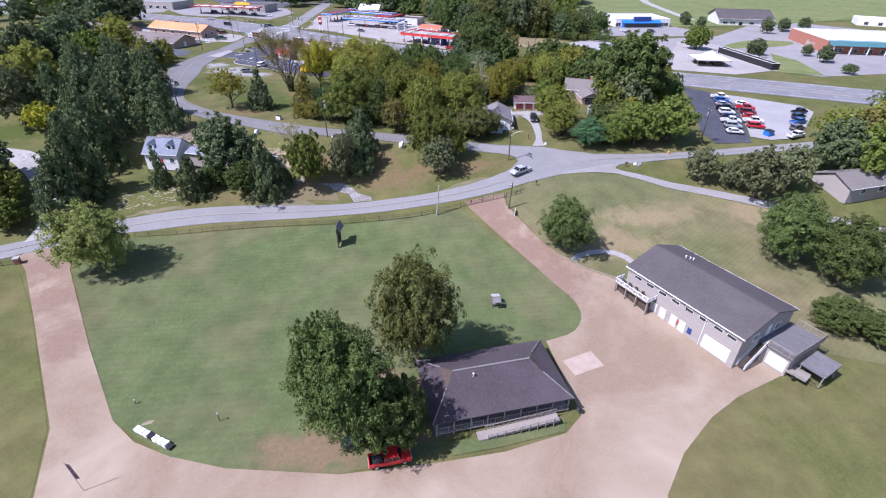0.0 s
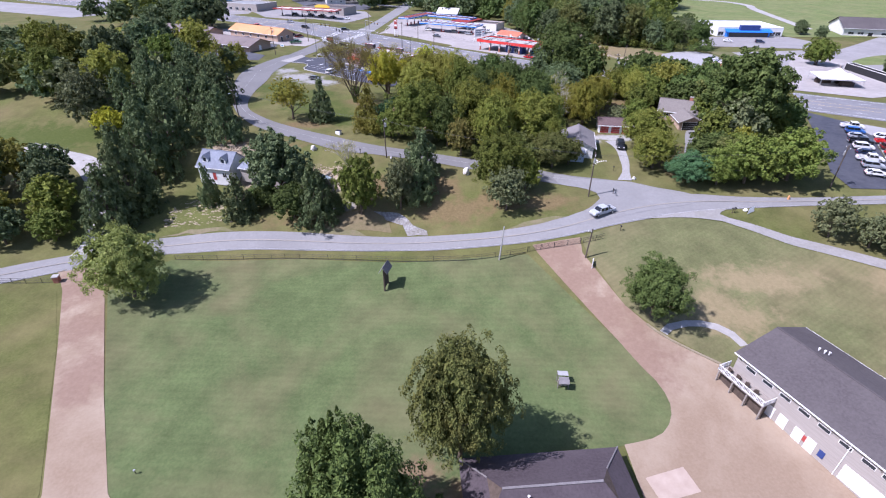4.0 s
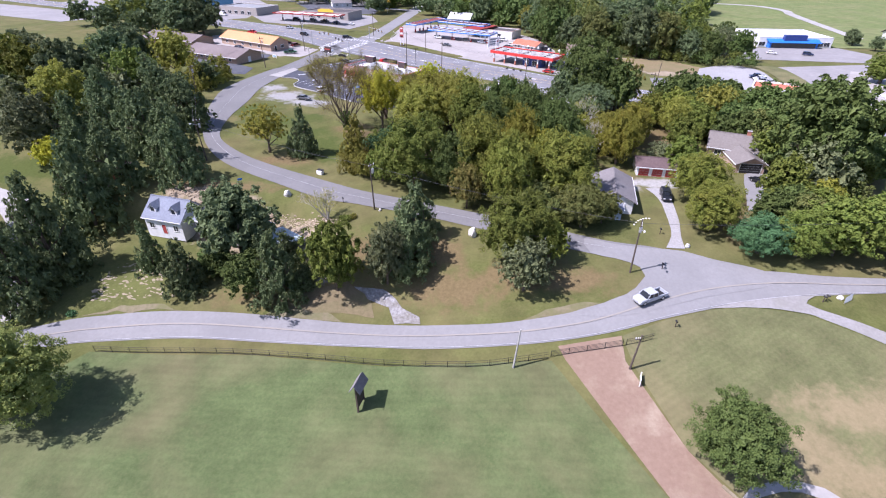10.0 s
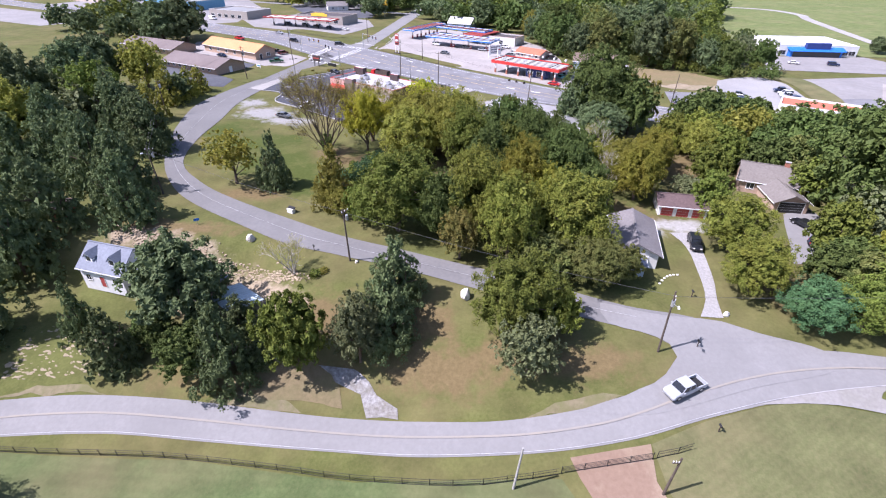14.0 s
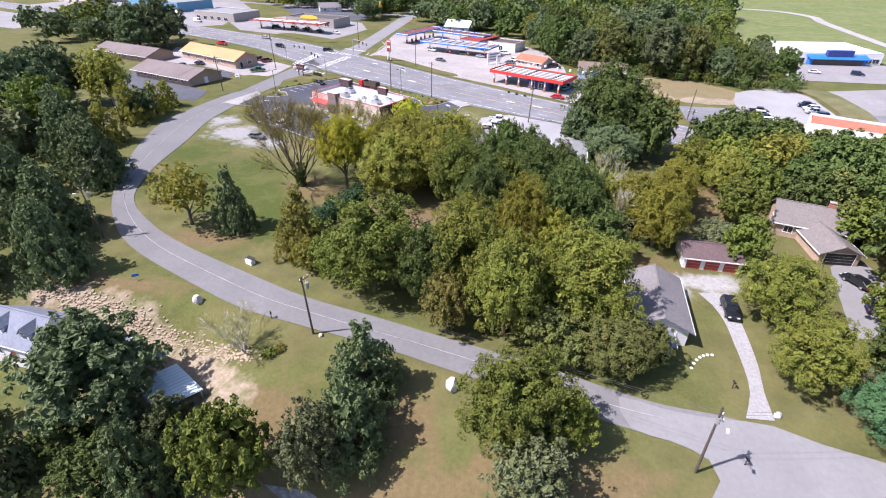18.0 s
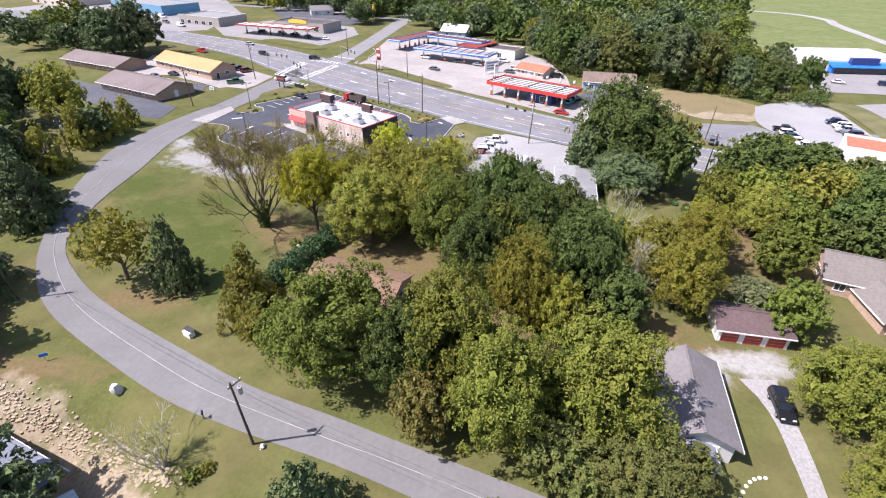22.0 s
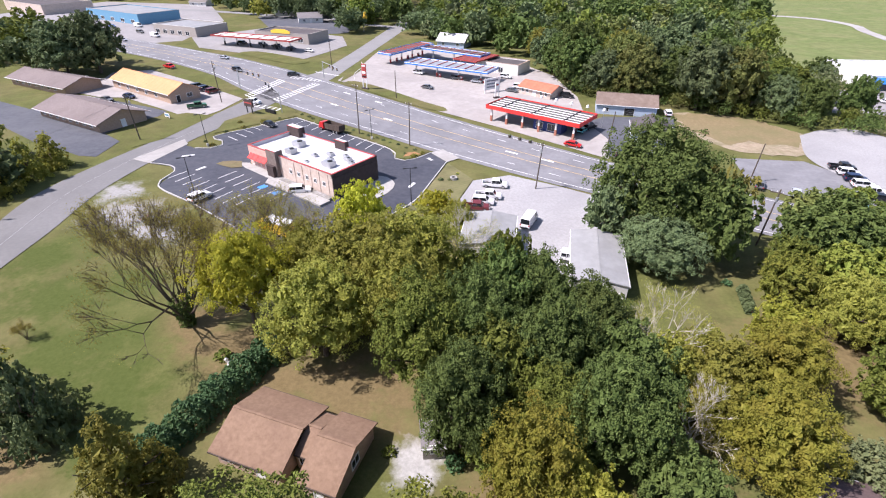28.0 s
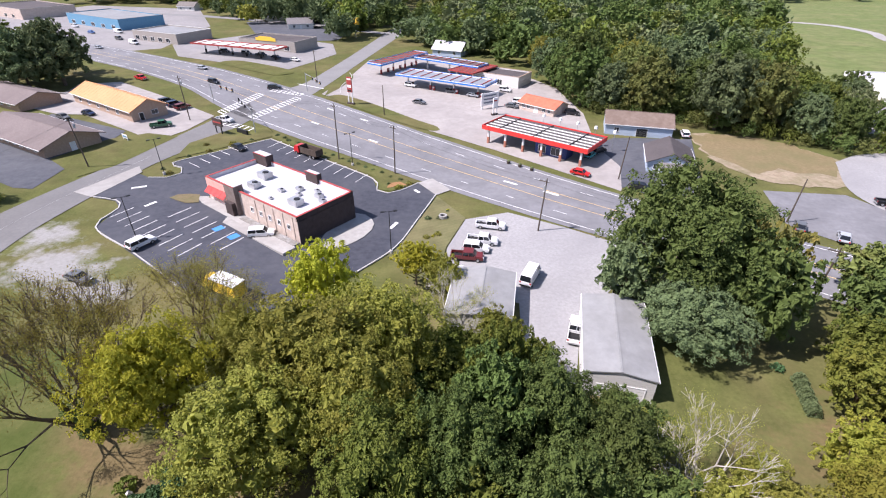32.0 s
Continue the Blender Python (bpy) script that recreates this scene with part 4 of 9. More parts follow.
# ---- buildings ----
def opening(parent, side, L, W, u, z, w, h, kind="window", mat=None):
    """A window, door or garage door on a wall of a box L by W; u runs along the wall from its middle."""
    hw, hh = w / 2, 0.03
    def place(shape, d0, d1, a0, a1, z0, z1):
        if side == "S":
            return shape.box(u + a0, u + a1, -W / 2 - d1, -W / 2 - d0, z0, z1)
        if side == "N":
            return shape.box(u + a0, u + a1, W / 2 + d0, W / 2 + d1, z0, z1)
        if side == "E":
            return shape.box(L / 2 + d0, L / 2 + d1, u + a0, u + a1, z0, z1)
        return shape.box(-L / 2 - d1, -L / 2 - d0, u + a0, u + a1, z0, z1)
    fr = Shape()
    place(fr, -0.05, 0.07, -hw - 0.1, -hw, z, z + h + 0.1)
    place(fr, -0.05, 0.07, hw, hw + 0.1, z, z + h + 0.1)
    place(fr, -0.05, 0.07, -hw, hw, z + h, z + h + 0.1)
    if kind == "window":
        place(fr, -0.05, 0.10, -hw - 0.12, hw + 0.12, z - 0.1, z)
        place(fr, -0.05, 0.045, -0.03, 0.03, z, z + h)
        f = part("window", fr, M["white"], parent)
        part("pane", place(Shape(), -0.02, 0.02, -hw, hw, z, z + h), M["pane"], f)
    else:
        f = part("door" if kind == "door" else "garage_door", place(Shape(), -0.02, 0.03, -hw, hw, z, z + h), mat or M["white"], parent)
        part("door_frame", fr, M["white"], f)
        if kind == "garage":
            g = Shape()
            for k in range(1, 4):
                place(g, 0.03, 0.035, -hw, hw, z + h * k / 4 - 0.02, z + h * k / 4 + 0.02)
            part("joint", g, M["steel"], f)
        else:
            part("door_handle", place(Shape(), 0.03, 0.09, hw - 0.2, hw - 0.12, z + 1.0, z + 1.08), M["steel"], f)


def gable(parent, L, W, eave, rise, over, roofmat, wallmat, z0=-1.2, trim=None, ridge_off=0.0):
    """Walls with pointed ends (ridge along x) and a two sided roof with thickness."""
    w = Shape()
    top = eave + rise * (1 - 0.0)
    w.prism([(-W / 2, z0), (W / 2, z0), (W / 2, eave), (ridge_off, top - 0.12), (-W / 2, eave)], -L / 2, L / 2)
    w.v = [(y, x, z) for x, y, z in w.v]
    part("wall", w, wallmat, parent)
    k = rise / (W / 2)
    for sgn in (-1, 1):
        run = W / 2 - sgn * ridge_off
        lo = eave - k * over + 0.06
        r = Shape().slab([(-L / 2 - over, sgn * (W / 2 + over), lo), (L / 2 + over, sgn * (W / 2 + over), lo),
                          (L / 2 + over, ridge_off, top + 0.06), (-L / 2 - over, ridge_off, top + 0.06)], 0.18)
        rf = part("roof", r, roofmat, parent)
        t = Shape().box(-L / 2 - over, L / 2 + over, min(sgn * (W / 2 + over), sgn * (W / 2 + over + 0.1)), max(sgn * (W / 2 + over), sgn * (W / 2 + over + 0.1)), lo - 0.2, lo - 0.02)
        part("gutter", t, trim or M["white"], rf)
    c = Shape().box(-L / 2 - over, L / 2 + over, ridge_off - 0.14, ridge_off + 0.14, top + 0.04, top + 0.11)
    part("ridge_cap", c, roofmat, parent)


def vents(parent, spots, mat="steel"):
    for x, y, z in spots:
        part("roof_vent", Shape().cyl(x, y, z - 0.5, z + 0.45, 0.09).cyl(x, y, z + 0.45, z + 0.55, 0.16), M[mat], parent)


def railing(parent, a, b, z, mat, height=0.95, gap=0.35):
    """A railing with posts, two rails and balusters from a to b."""
    (x0, y0), (x1, y1) = a, b
    n = max(1, round(math.hypot(x1 - x0, y1 - y0) / gap))
    s = Shape()
    for i in range(n + 1):
        x, y = x0 + (x1 - x0) * i / n, y0 + (y1 - y0) * i / n
        r = 0.06 if i % 5 == 0 or i == n else 0.025
        s.box(x - r, x + r, y - r, y + r, z, z + height)
    s.rod((x0, y0, z + height), (x1, y1, z + height), 0.06, n=4).rod((x0, y0, z + 0.12), (x1, y1, z + 0.12), 0.04, n=4)
    part("railing", s, mat, parent)


def lodge():
    """The single storey house in the park: hipped dark roof with small gablets, a porch and a ramp."""
    t = thing("house", 13.3, 26.0, 5.0, "single storey house with a dark hipped roof and a long porch", "house", z=-13.25)
    L, W, e, r = 21.4, 12.8, 3.1, 3.0
    # the wall's dark wood tone stands for shade under the porch
    part("wall", Shape().box(-L / 2 + 0.8, L / 2 - 0.8, -W / 2 + 2.6, W / 2 - 0.8, -0.8, e + 0.1), M["dark_wood"], t)
    rx0, rx1 = -6.3, 5.9
    a, b, c, d = (-L / 2, -W / 2, e), (L / 2, -W / 2, e), (L / 2, W / 2, e), (-L / 2, W / 2, e)
    p, q = (rx0, 0, e + r), (rx1, 0, e + r)
    gx0, gx1, gz = rx0 - 1.4, rx1 + 1.4, e + r * 0.66
    for pts in ([a, b, (gx1, -W / 2 * 0.34, gz), q, p, (gx0, -W / 2 * 0.34, gz)], [c, d, (gx0, W / 2 * 0.34, gz), p, q, (gx1, W / 2 * 0.34, gz)]):
        part("roof", Shape().slab(pts, 0.16), M["shingle_dark"], t)
    part("roof", Shape().slab([d, a, (gx0, -W / 2 * 0.34, gz), (gx0, W / 2 * 0.34, gz)], 0.16), M["shingle_dark"], t)
    part("roof", Shape().slab([b, c, (gx1, W / 2 * 0.34, gz), (gx1, -W / 2 * 0.34, gz)], 0.16), M["shingle_dark"], t)
    for gx, rr in ((gx0, rx0), (gx1, rx1)):
        part("gablet", Shape().add([(gx, -W / 2 * 0.34, gz), (gx, W / 2 * 0.34, gz), (rr, 0, e + r), (rr, W / 2 * 0.3, gz), (rr, -W / 2 * 0.3, gz)], [(0, 1, 2), (1, 3, 2), (0, 2, 4)]), M["dark_wood"], t)
    part("ridge_cap", Shape().box(rx0, rx1, -0.15, 0.15, e + r - 0.02, e + r + 0.08), M["shingle_grey"], t)
    for x0, y0, z0, x1, y1, z1 in ((-L / 2, -W / 2, e, gx0, -W / 2 * 0.34, gz), (L / 2, -W / 2, e, gx1, -W / 2 * 0.34, gz), (L / 2, W / 2, e, gx1, W / 2 * 0.34, gz), (-L / 2, W / 2, e, gx0, W / 2 * 0.34, gz)):
        part("hip_cap", Shape().rod((x0, y0, z0 + 0.03), (x1, y1, z1 + 0.03), 0.11, n=6), M["shingle_grey"], t)
    fl = Shape().box(-L / 2 + 0.5, L / 2 - 0.3, -W / 2 + 0.3, -W / 2 + 2.6, 0.3, 0.5)
    part("porch_floor", fl, M["wood"], t)
    for i in range(9):
        x = -L / 2 + 0.7 + i * (L - 1.2) / 8
        part("porch_post", Shape().box(x - 0.09, x + 0.09, -W / 2 + 0.35, -W / 2 + 0.53, -0.5, e), M["wood"], t)
    railing(t, (-L / 2 + 0.7, -W / 2 + 0.44), (L / 2 - 0.5, -W / 2 + 0.44), 0.5, M["wood"])
    for u in (-8, -5.5, -1, 2, 6.5):
        opening(t, "S", L - 1.6, W - 5.2, u, 1.4, 1.1, 1.2)
    opening(t, "S", L - 1.6, W - 5.2, 4.2, 0.5, 1.0, 2.1, "door")
    vents(t, [(-3.4, -1.2, e + r * 0.85)], "white")
    rp = thing("ramp", 16.6, 18.9, 5.0, "weathered wooden access ramp with railings before the porch", "ramp", z=-13.3)
    part("ramp_deck", Shape().slab([(-5.6, -0.75, 0.1), (5.4, -0.75, 0.9), (5.4, 0.75, 0.9), (-5.6, 0.75, 0.1)], 0.15), M["wood"], rp)
    for y in (-0.75, 0.75):
        s = Shape().rod((-5.6, y, 0.95), (5.4, y, 1.75), 0.05, n=4).rod((-5.6, y, 0.35), (5.4, y, 1.15), 0.04, n=4)
        for i in range(45):
            x = -5.6 + i * 11 / 44
            r = 0.05 if i % 5 == 0 else 0.022
            s.box(x - r, x + r, y - r, y + r, -0.6 if i % 5 == 0 else 0.3 + i * 0.0182, 0.98 + i * 0.0182)
        part("railing", s, M["wood"], rp)
    part("landing", Shape().box(-7.0, -5.6, -0.75, 0.75, -0.1, 0.1), M["wood"], rp)


def barn():
    """The long two storey hall with garages below and decks at both ends."""
    t = thing("hall", 56.7, 39.0, -68.0, "long two storey grey hall with a dark gabled roof and garages", "building", z=-12.7)
    L, W, e, r = 24.2, 15.6, 6.5, 2.4
    gable(t, L - 0.8, W - 0.9, e, r, 0.45, M["shingle_slate"], M["siding"])
    ll, ww = L - 0.8, W - 0.9
    opening(t, "S", ll, ww, 8.2, 0.0, 4.6, 2.6, "garage")
    for u, m in ((-4.6, "white"), (-2.6, "white"), (-0.2, "white"), (1.6, "white")):
        opening(t, "S", ll, ww, u, 0.0, 1.1, 2.2, "door", M[m])
    part("blue_banner", Shape().box(2.8, 3.6, -ww / 2 - 0.08, -ww / 2 - 0.03, 0.7, 1.9), M["navy"], t)
    part("red_board", Shape().box(0.5, 0.95, -ww / 2 - 0.08, -ww / 2 - 0.03, 1.0, 2.0), M["dull_red"], t)
    part("downpipe", Shape().rod((5.3, -ww / 2 - 0.08, -0.3), (5.3, -ww / 2 - 0.08, e - 0.2), 0.07), M["white"], t)
    for u in (-9.2, -6.4, -3.6, -0.8, 2.0, 4.8, 7.6, 10.0):
        w = part("window", Shape().box(u - 0.85, u + 0.85, -ww / 2 - 0.05, -ww / 2 + 0.02, 4.82, 5.48), M["siding_pale"], t)
        part("pane", Shape().box(u - 0.75, u + 0.75, -ww / 2 - 0.07, -ww / 2 - 0.05, 4.9, 5.4), M["pane"], w)
    for u in (-3.2, 3.0):
        opening(t, "E", ll, ww, u, 4.0, 1.2, 1.2)
    opening(t, "E", ll, ww, 0.4, 3.6, 1.0, 2.1, "door")
    vents(t, [(-6.5, 1.6, e + 1.9), (-5.5, 2.6, e + 1.6), (-5.9, 2.1, e + 1.75)], "white")
    for i in range(12):
        u = -L / 2 + 1 + i * 2.0
        part("bracket", Shape().box(u - 0.05, u + 0.05, -W / 2, -ww / 2, e - 0.65, e - 0.55), M["dark_wood"], t)
    # west balcony
    bx0, bx1, by = -L / 2 - 0.3, -L / 2 + 7.6, -W / 2 - 1.9
    part("balcony_floor", Shape().box(bx0, bx1, by, -ww / 2, 3.0, 3.22), M["wood"], t)
    for i in range(4):
        x = bx0 + 1.2 + i * 1.5
        ch = thing("balcony_chair", 0, 0, 0, "dark wooden armchair on the balcony", "chair", "balcony chairs")
        ch.matrix_basis = t.matrix_basis @ pose(x, by + 1.1, 3.22, 0, 0, 180 + 12 * i)
        part("seat", Shape().box(-0.3, 0.3, -0.3, 0.3, 0.38, 0.46), M["dark_wood"], ch)
        part("backrest", Shape().box(-0.3, 0.3, 0.24, 0.32, 0.46, 1.05), M["dark_wood"], ch)
        for u in (-0.27, 0.27):
            for v in (-0.26, 0.26):
                part("leg", Shape().box(u - 0.03, u + 0.03, v - 0.03, v + 0.03, 0, 0.38), M["dark_wood"], ch)
    for a, b in (((bx0, by), (bx1, by)), ((bx0, by), (bx0, -ww / 2)), ((bx1, by), (bx1, -ww / 2))):
        railing(t, a, b, 3.22, M["white"], gap=0.22)
    for x in (bx0 + 0.15, bx0 + 2.7, bx0 + 5.2, bx1 - 0.15):
        part("balcony_post", Shape().box(x - 0.1, x + 0.1, by + 0.1, by + 0.3, -1, 3.0), M["wood"], t)
    part("screen", Shape().box(bx0, bx1, by + 0.9, by + 1.0, -1, 3.0), M["dark_wood"], t)
    # terrace over a garage, with stairs
    x0, x1, y0, y1 = L / 2 - 0.4, L / 2 + 5.2, -W / 2 + 6.2, W / 2 + 0.2
    x0 += 1.0
    part("annexe_wall", Shape().box(x0, x1 - 0.3, y0 + 0.3, y1 - 0.3, -1, 3.1), M["siding"], t)
    part("terrace_floor", Shape().box(x0 - 1.0, x1, y0, y1, 3.1, 3.32), M["deck"], t)
    for a, b in (((x0 + 0.6, y0), (x1, y0)), ((x1, y0), (x1, y1)), ((x0, y1), (x1, y1))):
        railing(t, a, b, 3.32, M["wood"], 1.25, 0.22)
    part("annexe_door", Shape().box(x0 + 1.0, x0 + 4.0, y0 + 0.24, y0 + 0.3, 0, 2.4), M["white"], t)
    for i in range(16):
        y = y0 - 4.6 + i * 0.29
        part("step", Shape().box(x0 - 0.9, x0 + 0.4, y, y + 0.3, 0.2 * i, 0.2 * i + 0.06), M["dark_wood"], t)
    for x in (x0 - 0.9, x0 + 0.4):
        part("stair_rail", Shape().rod((x, y0 - 4.6, 1.0), (x, y0, 4.2), 0.06, n=4).rod((x, y0 - 4.6, 0.0), (x, y0, 3.1), 0.1, n=4).box(x - 0.06, x + 0.06, y0 - 4.7, y0 - 4.58, 0, 1.05), M["white"], t)
    lt = thing("lean_to", 67.0, 22.4, -68.4, "small open shed with a grey sheet roof", "shed", z=-12.8)
    part("roof", Shape().slab([(-1.6, -2.4, 1.9), (2.2, -2.4, 1.9), (2.2, 2.4, 2.5), (-1.6, 2.4, 2.5)], 0.12), M["deck"], lt)
    for x in (-1.4, 2.0):
        for y in (-2.2, 2.2):
            part("post", Shape().box(x - 0.08, x + 0.08, y - 0.08, y + 0.08, -0.4, 2.0 if y < 0 else 2.5), M["wood"], lt)
    part("back_wall", Shape().box(-1.4, 2.0, 2.12, 2.2, 0, 1.2), M["wood"], lt)
    tr = thing("trailer", 63.4, 22.2, -60, "low wooden trailer with slatted sides", "trailer", z=-12.8)
    part("bed", Shape().box(-1.7, 1.7, -0.9, 0.9, 0.5, 0.62), M["wood"], tr)
    for y in (-0.9, 0.9):
        part("side_board", Shape().box(-1.7, 1.7, y - 0.03, y + 0.03, 0.62, 1.1), M["wood"], tr)
        part("wheel", Shape().rod((0, y * 1.05, 0.32), (0, y * 1.25, 0.32), 0.32, n=12), M["tyre"], tr)
    part("drawbar", Shape().rod((1.7, 0, 0.5), (3.0, 0, 0.45), 0.06), M["black"], tr)


def dwelling(name, x, y, turn, L, W, e, r, roof, wall, label, wins=(), doors=(), over=0.5, z=None, chimney=None, cat="house"):
    t = thing(name, x, y, turn, label, cat, z=z)
    gable(t, L, W, e, r, over, M[roof], M[wall], trim=M["dark_wood"] if roof == "shingle_brown" else None)
    for side, u, w in wins:
        opening(t, side, L, W, u, 1.0, w, 1.2)
    for side, u, kind, w, m in doors:
        opening(t, side, L, W, u, 0.0, w, 2.1 if kind == "door" else 2.3, kind, M[m])
    if chimney:
        cx, cy, cm = chimney
        c = part("chimney", Shape().box(cx - 0.45, cx + 0.45, cy - 0.35, cy + 0.35, e, e + r + 1.0), M[cm], t)
        part("chimney_cap", Shape().box(cx - 0.55, cx + 0.55, cy - 0.45, cy + 0.45, e + r + 1.0, e + r + 1.12), M["concrete"], c)
    return t


def flat_shop(name, x, y, turn, L, W, h, roof, wall, trim, label, wins=(), cat="shop", z=None, parapet=0.5):
    """A flat roofed block with parapet, coping and shop windows."""
    t = thing(name, x, y, turn, label, cat, z=z)
    w = Shape().box(-L / 2, L / 2, -W / 2, W / 2, -1, h - parapet)
    part("wall", w, M[wall], t)
    part("roof", Shape().box(-L / 2 + 0.3, L / 2 - 0.3, -W / 2 + 0.3, W / 2 - 0.3, h - parapet, h - parapet + 0.05), M[roof], t)
    for x0, x1, y0, y1 in ((-L / 2, L / 2, -W / 2, -W / 2 + 0.3), (-L / 2, L / 2, W / 2 - 0.3, W / 2), (-L / 2, -L / 2 + 0.3, -W / 2 + 0.3, W / 2 - 0.3), (L / 2 - 0.3, L / 2, -W / 2 + 0.3, W / 2 - 0.3)):
        p = part("parapet", Shape().box(x0, x1, y0, y1, h - parapet, h), M[wall], t)
        part("coping", Shape().box(x0 - 0.05, x1 + 0.05, y0 - 0.05, y1 + 0.05, h, h + 0.1), M[trim], p)
    for side, u, ww in wins:
        opening(t, side, L, W, u, 0.6, ww, 1.9)
    return t


def hvac(parent, x, y, z, s=1.0):
    u = part("roof_unit", Shape().box(x - 0.9 * s, x + 0.9 * s, y - 0.7 * s, y + 0.7 * s, z, z + 0.9 * s), M["steel"], parent, bevel=0.03)
    part("fan", Shape().cyl(x + 0.3 * s, y, z + 0.9 * s, z + 1.0 * s, 0.42 * s, n=14), M["black"], u)
    part("duct", Shape().box(x - 1.5 * s, x - 0.9 * s, y - 0.35 * s, y + 0.35 * s, z, z + 0.55 * s), M["steel"], u)


def restaurant():
    t = thing("restaurant", -26.2, 212.4, -34.5, "stone faced restaurant with red trim and a white flat roof", "restaurant", z=1.7)
    L, W, h = 29.5, 13.6, 5.0
    part("wall", Shape().box(-L / 2, L / 2, -W / 2, W / 2, -1, h - 0.6), M["stone_wall"], t)
    part("roof", Shape().box(-L / 2 + 0.3, L / 2 - 0.3, -W / 2 + 0.3, W / 2 - 0.3, h - 0.6, h - 0.5), M["white_roof"], t)
    # parapets: dark end, stone side, taller corner towers
    for x0, x1, y0, y1, m in ((-L / 2, L / 2, -W / 2, -W / 2 + 0.35, "stone_wall"), (-L / 2, L / 2, W / 2 - 0.35, W / 2, "dark_wall"), (-L / 2, -L / 2 + 0.35, -W / 2, W / 2, "stone_wall"), (L / 2 - 0.35, L / 2, -W / 2, W / 2, "dark_wall")):
        p = part("parapet", Shape().box(x0, x1, y0, y1, h - 0.6, h + 0.35), M[m], t)
        part("red_coping", Shape().box(x0 - 0.05, x1 + 0.05, y0 - 0.05, y1 + 0.05, h + 0.35, h + 0.42 + 0.004 * (len(p.name) % 5)), M["dull_red"], p)
    part("end_wall", Shape().box(L / 2, L / 2 + 0.12, -W / 2, W / 2, -1, h - 0.6), M["dark_wall"], t)
    for x0, x1, y0, y1, hh in ((-L / 2 - 0.3, -L / 2 + 4.2, W / 2 - 1.6, W / 2 + 0.3, 6.9), (-6.4, -3.0, -W / 2 - 0.9, -W / 2 + 1.2, 6.4), (1.8, 5.4, W / 2 - 0.9, W / 2 + 0.3, 6.6)):
        p = part("tower", Shape().box(x0, x1, y0, y1, -0.5, hh), M["dark_wall" if hh > 6.85 or y0 > 0 else "tower_stone"], t)
        part("tower_cap", Shape().box(x0 + 0.12, x1 - 0.12, y0 + 0.12, y1 - 0.12, hh, hh + 0.05), M["white_roof"], p)
        part("red_coping", Shape().box(x0 - 0.06, x1 + 0.06, y0 - 0.06, y0 + 0.12, hh, hh + 0.1), M["dull_red"], p)
    part("entrance", Shape().box(-5.9, -3.5, -W / 2 - 1.7, -W / 2 - 0.9, 0, 3.0), M["dark_wall"], t)
    part("wall_panel", Shape().box(-L / 2, -6.4, -W / 2 - 0.05, -W / 2, -1, h + 0.1), M["salmon_wall"], t, "salmon painted wall panel")
    for x0, x1, y0, y1 in ((-L / 2 + 0.4, L / 2 - 0.4, W / 2 - 0.42, W / 2 - 0.35), (-L / 2 + 0.35, -L / 2 + 0.42, -W / 2 + 0.4, W / 2 - 1.7), (L / 2 - 0.42, L / 2 - 0.35, -W / 2 + 0.4, W / 2 - 0.4)):
        part("parapet_lining", Shape().box(x0, x1, y0, y1, h - 0.5, h + 0.33), M["white_roof"], t)
    for i in range(4):
        u = -13.2 + i * 1.75
        part("awning", Shape().slab([(u - 0.85, -W / 2 - 1.3, 2.7), (u + 0.85, -W / 2 - 1.3, 2.7), (u + 0.85, -W / 2, 3.7), (u - 0.85, -W / 2, 3.7)], 0.08), M["red"], t)
        opening(t, "S", L, W, u, 0.8, 1.4, 1.7)
    for u in (0.8, 3.6, 6.4, 9.2, 12.0):
        opening(t, "S", L, W, u, 2.1, 0.8, 0.9)
        part("pilaster", Shape().box(u + 1.1, u + 1.5, -W / 2 - 0.10, -W / 2, -0.5, h), M["stone_wall"], t)
    for k in range(3):
        u = -4 + k * 3.6
        part("awning", Shape().slab([(-L / 2 - 1.2, u - 1.3, 2.6), (-L / 2 - 1.2, u + 1.3, 2.6), (-L / 2, u + 1.3, 3.6), (-L / 2, u - 1.3, 3.6)], 0.08), M["red"], t)
        opening(t, "W", L, W, u, 0.8, 2.0, 1.7)
    for x, y, s in ((-6, 1.5, 1.5), (-3.8, -2.6, 1.3), (9.2, -2.5, 1.4), (10.2, 2.2, 0.9), (4.6, 2.0, 0.8), (2.2, -0.6, 0.7), (6.4, 0.4, 0.6), (8.0, 3.6, 0.6), (12.4, 1.2, 0.7), (3.4, -4.0, 0.5)):
        hvac(t, x, y, h - 0.5, s)
    part("planter", Shape().box(-L / 2, L / 2, -W / 2 - 1.6, -W / 2 - 0.2, -0.2, 0.30), M["rough_gravel"], t)
    part("front_walk", Shape().box(-L / 2 - 2.0, L / 2 + 0.6, -W / 2 - 4.4, -W / 2 - 1.6, -0.4, 0.26), M["concrete"], t, "pale concrete walk before the wall")


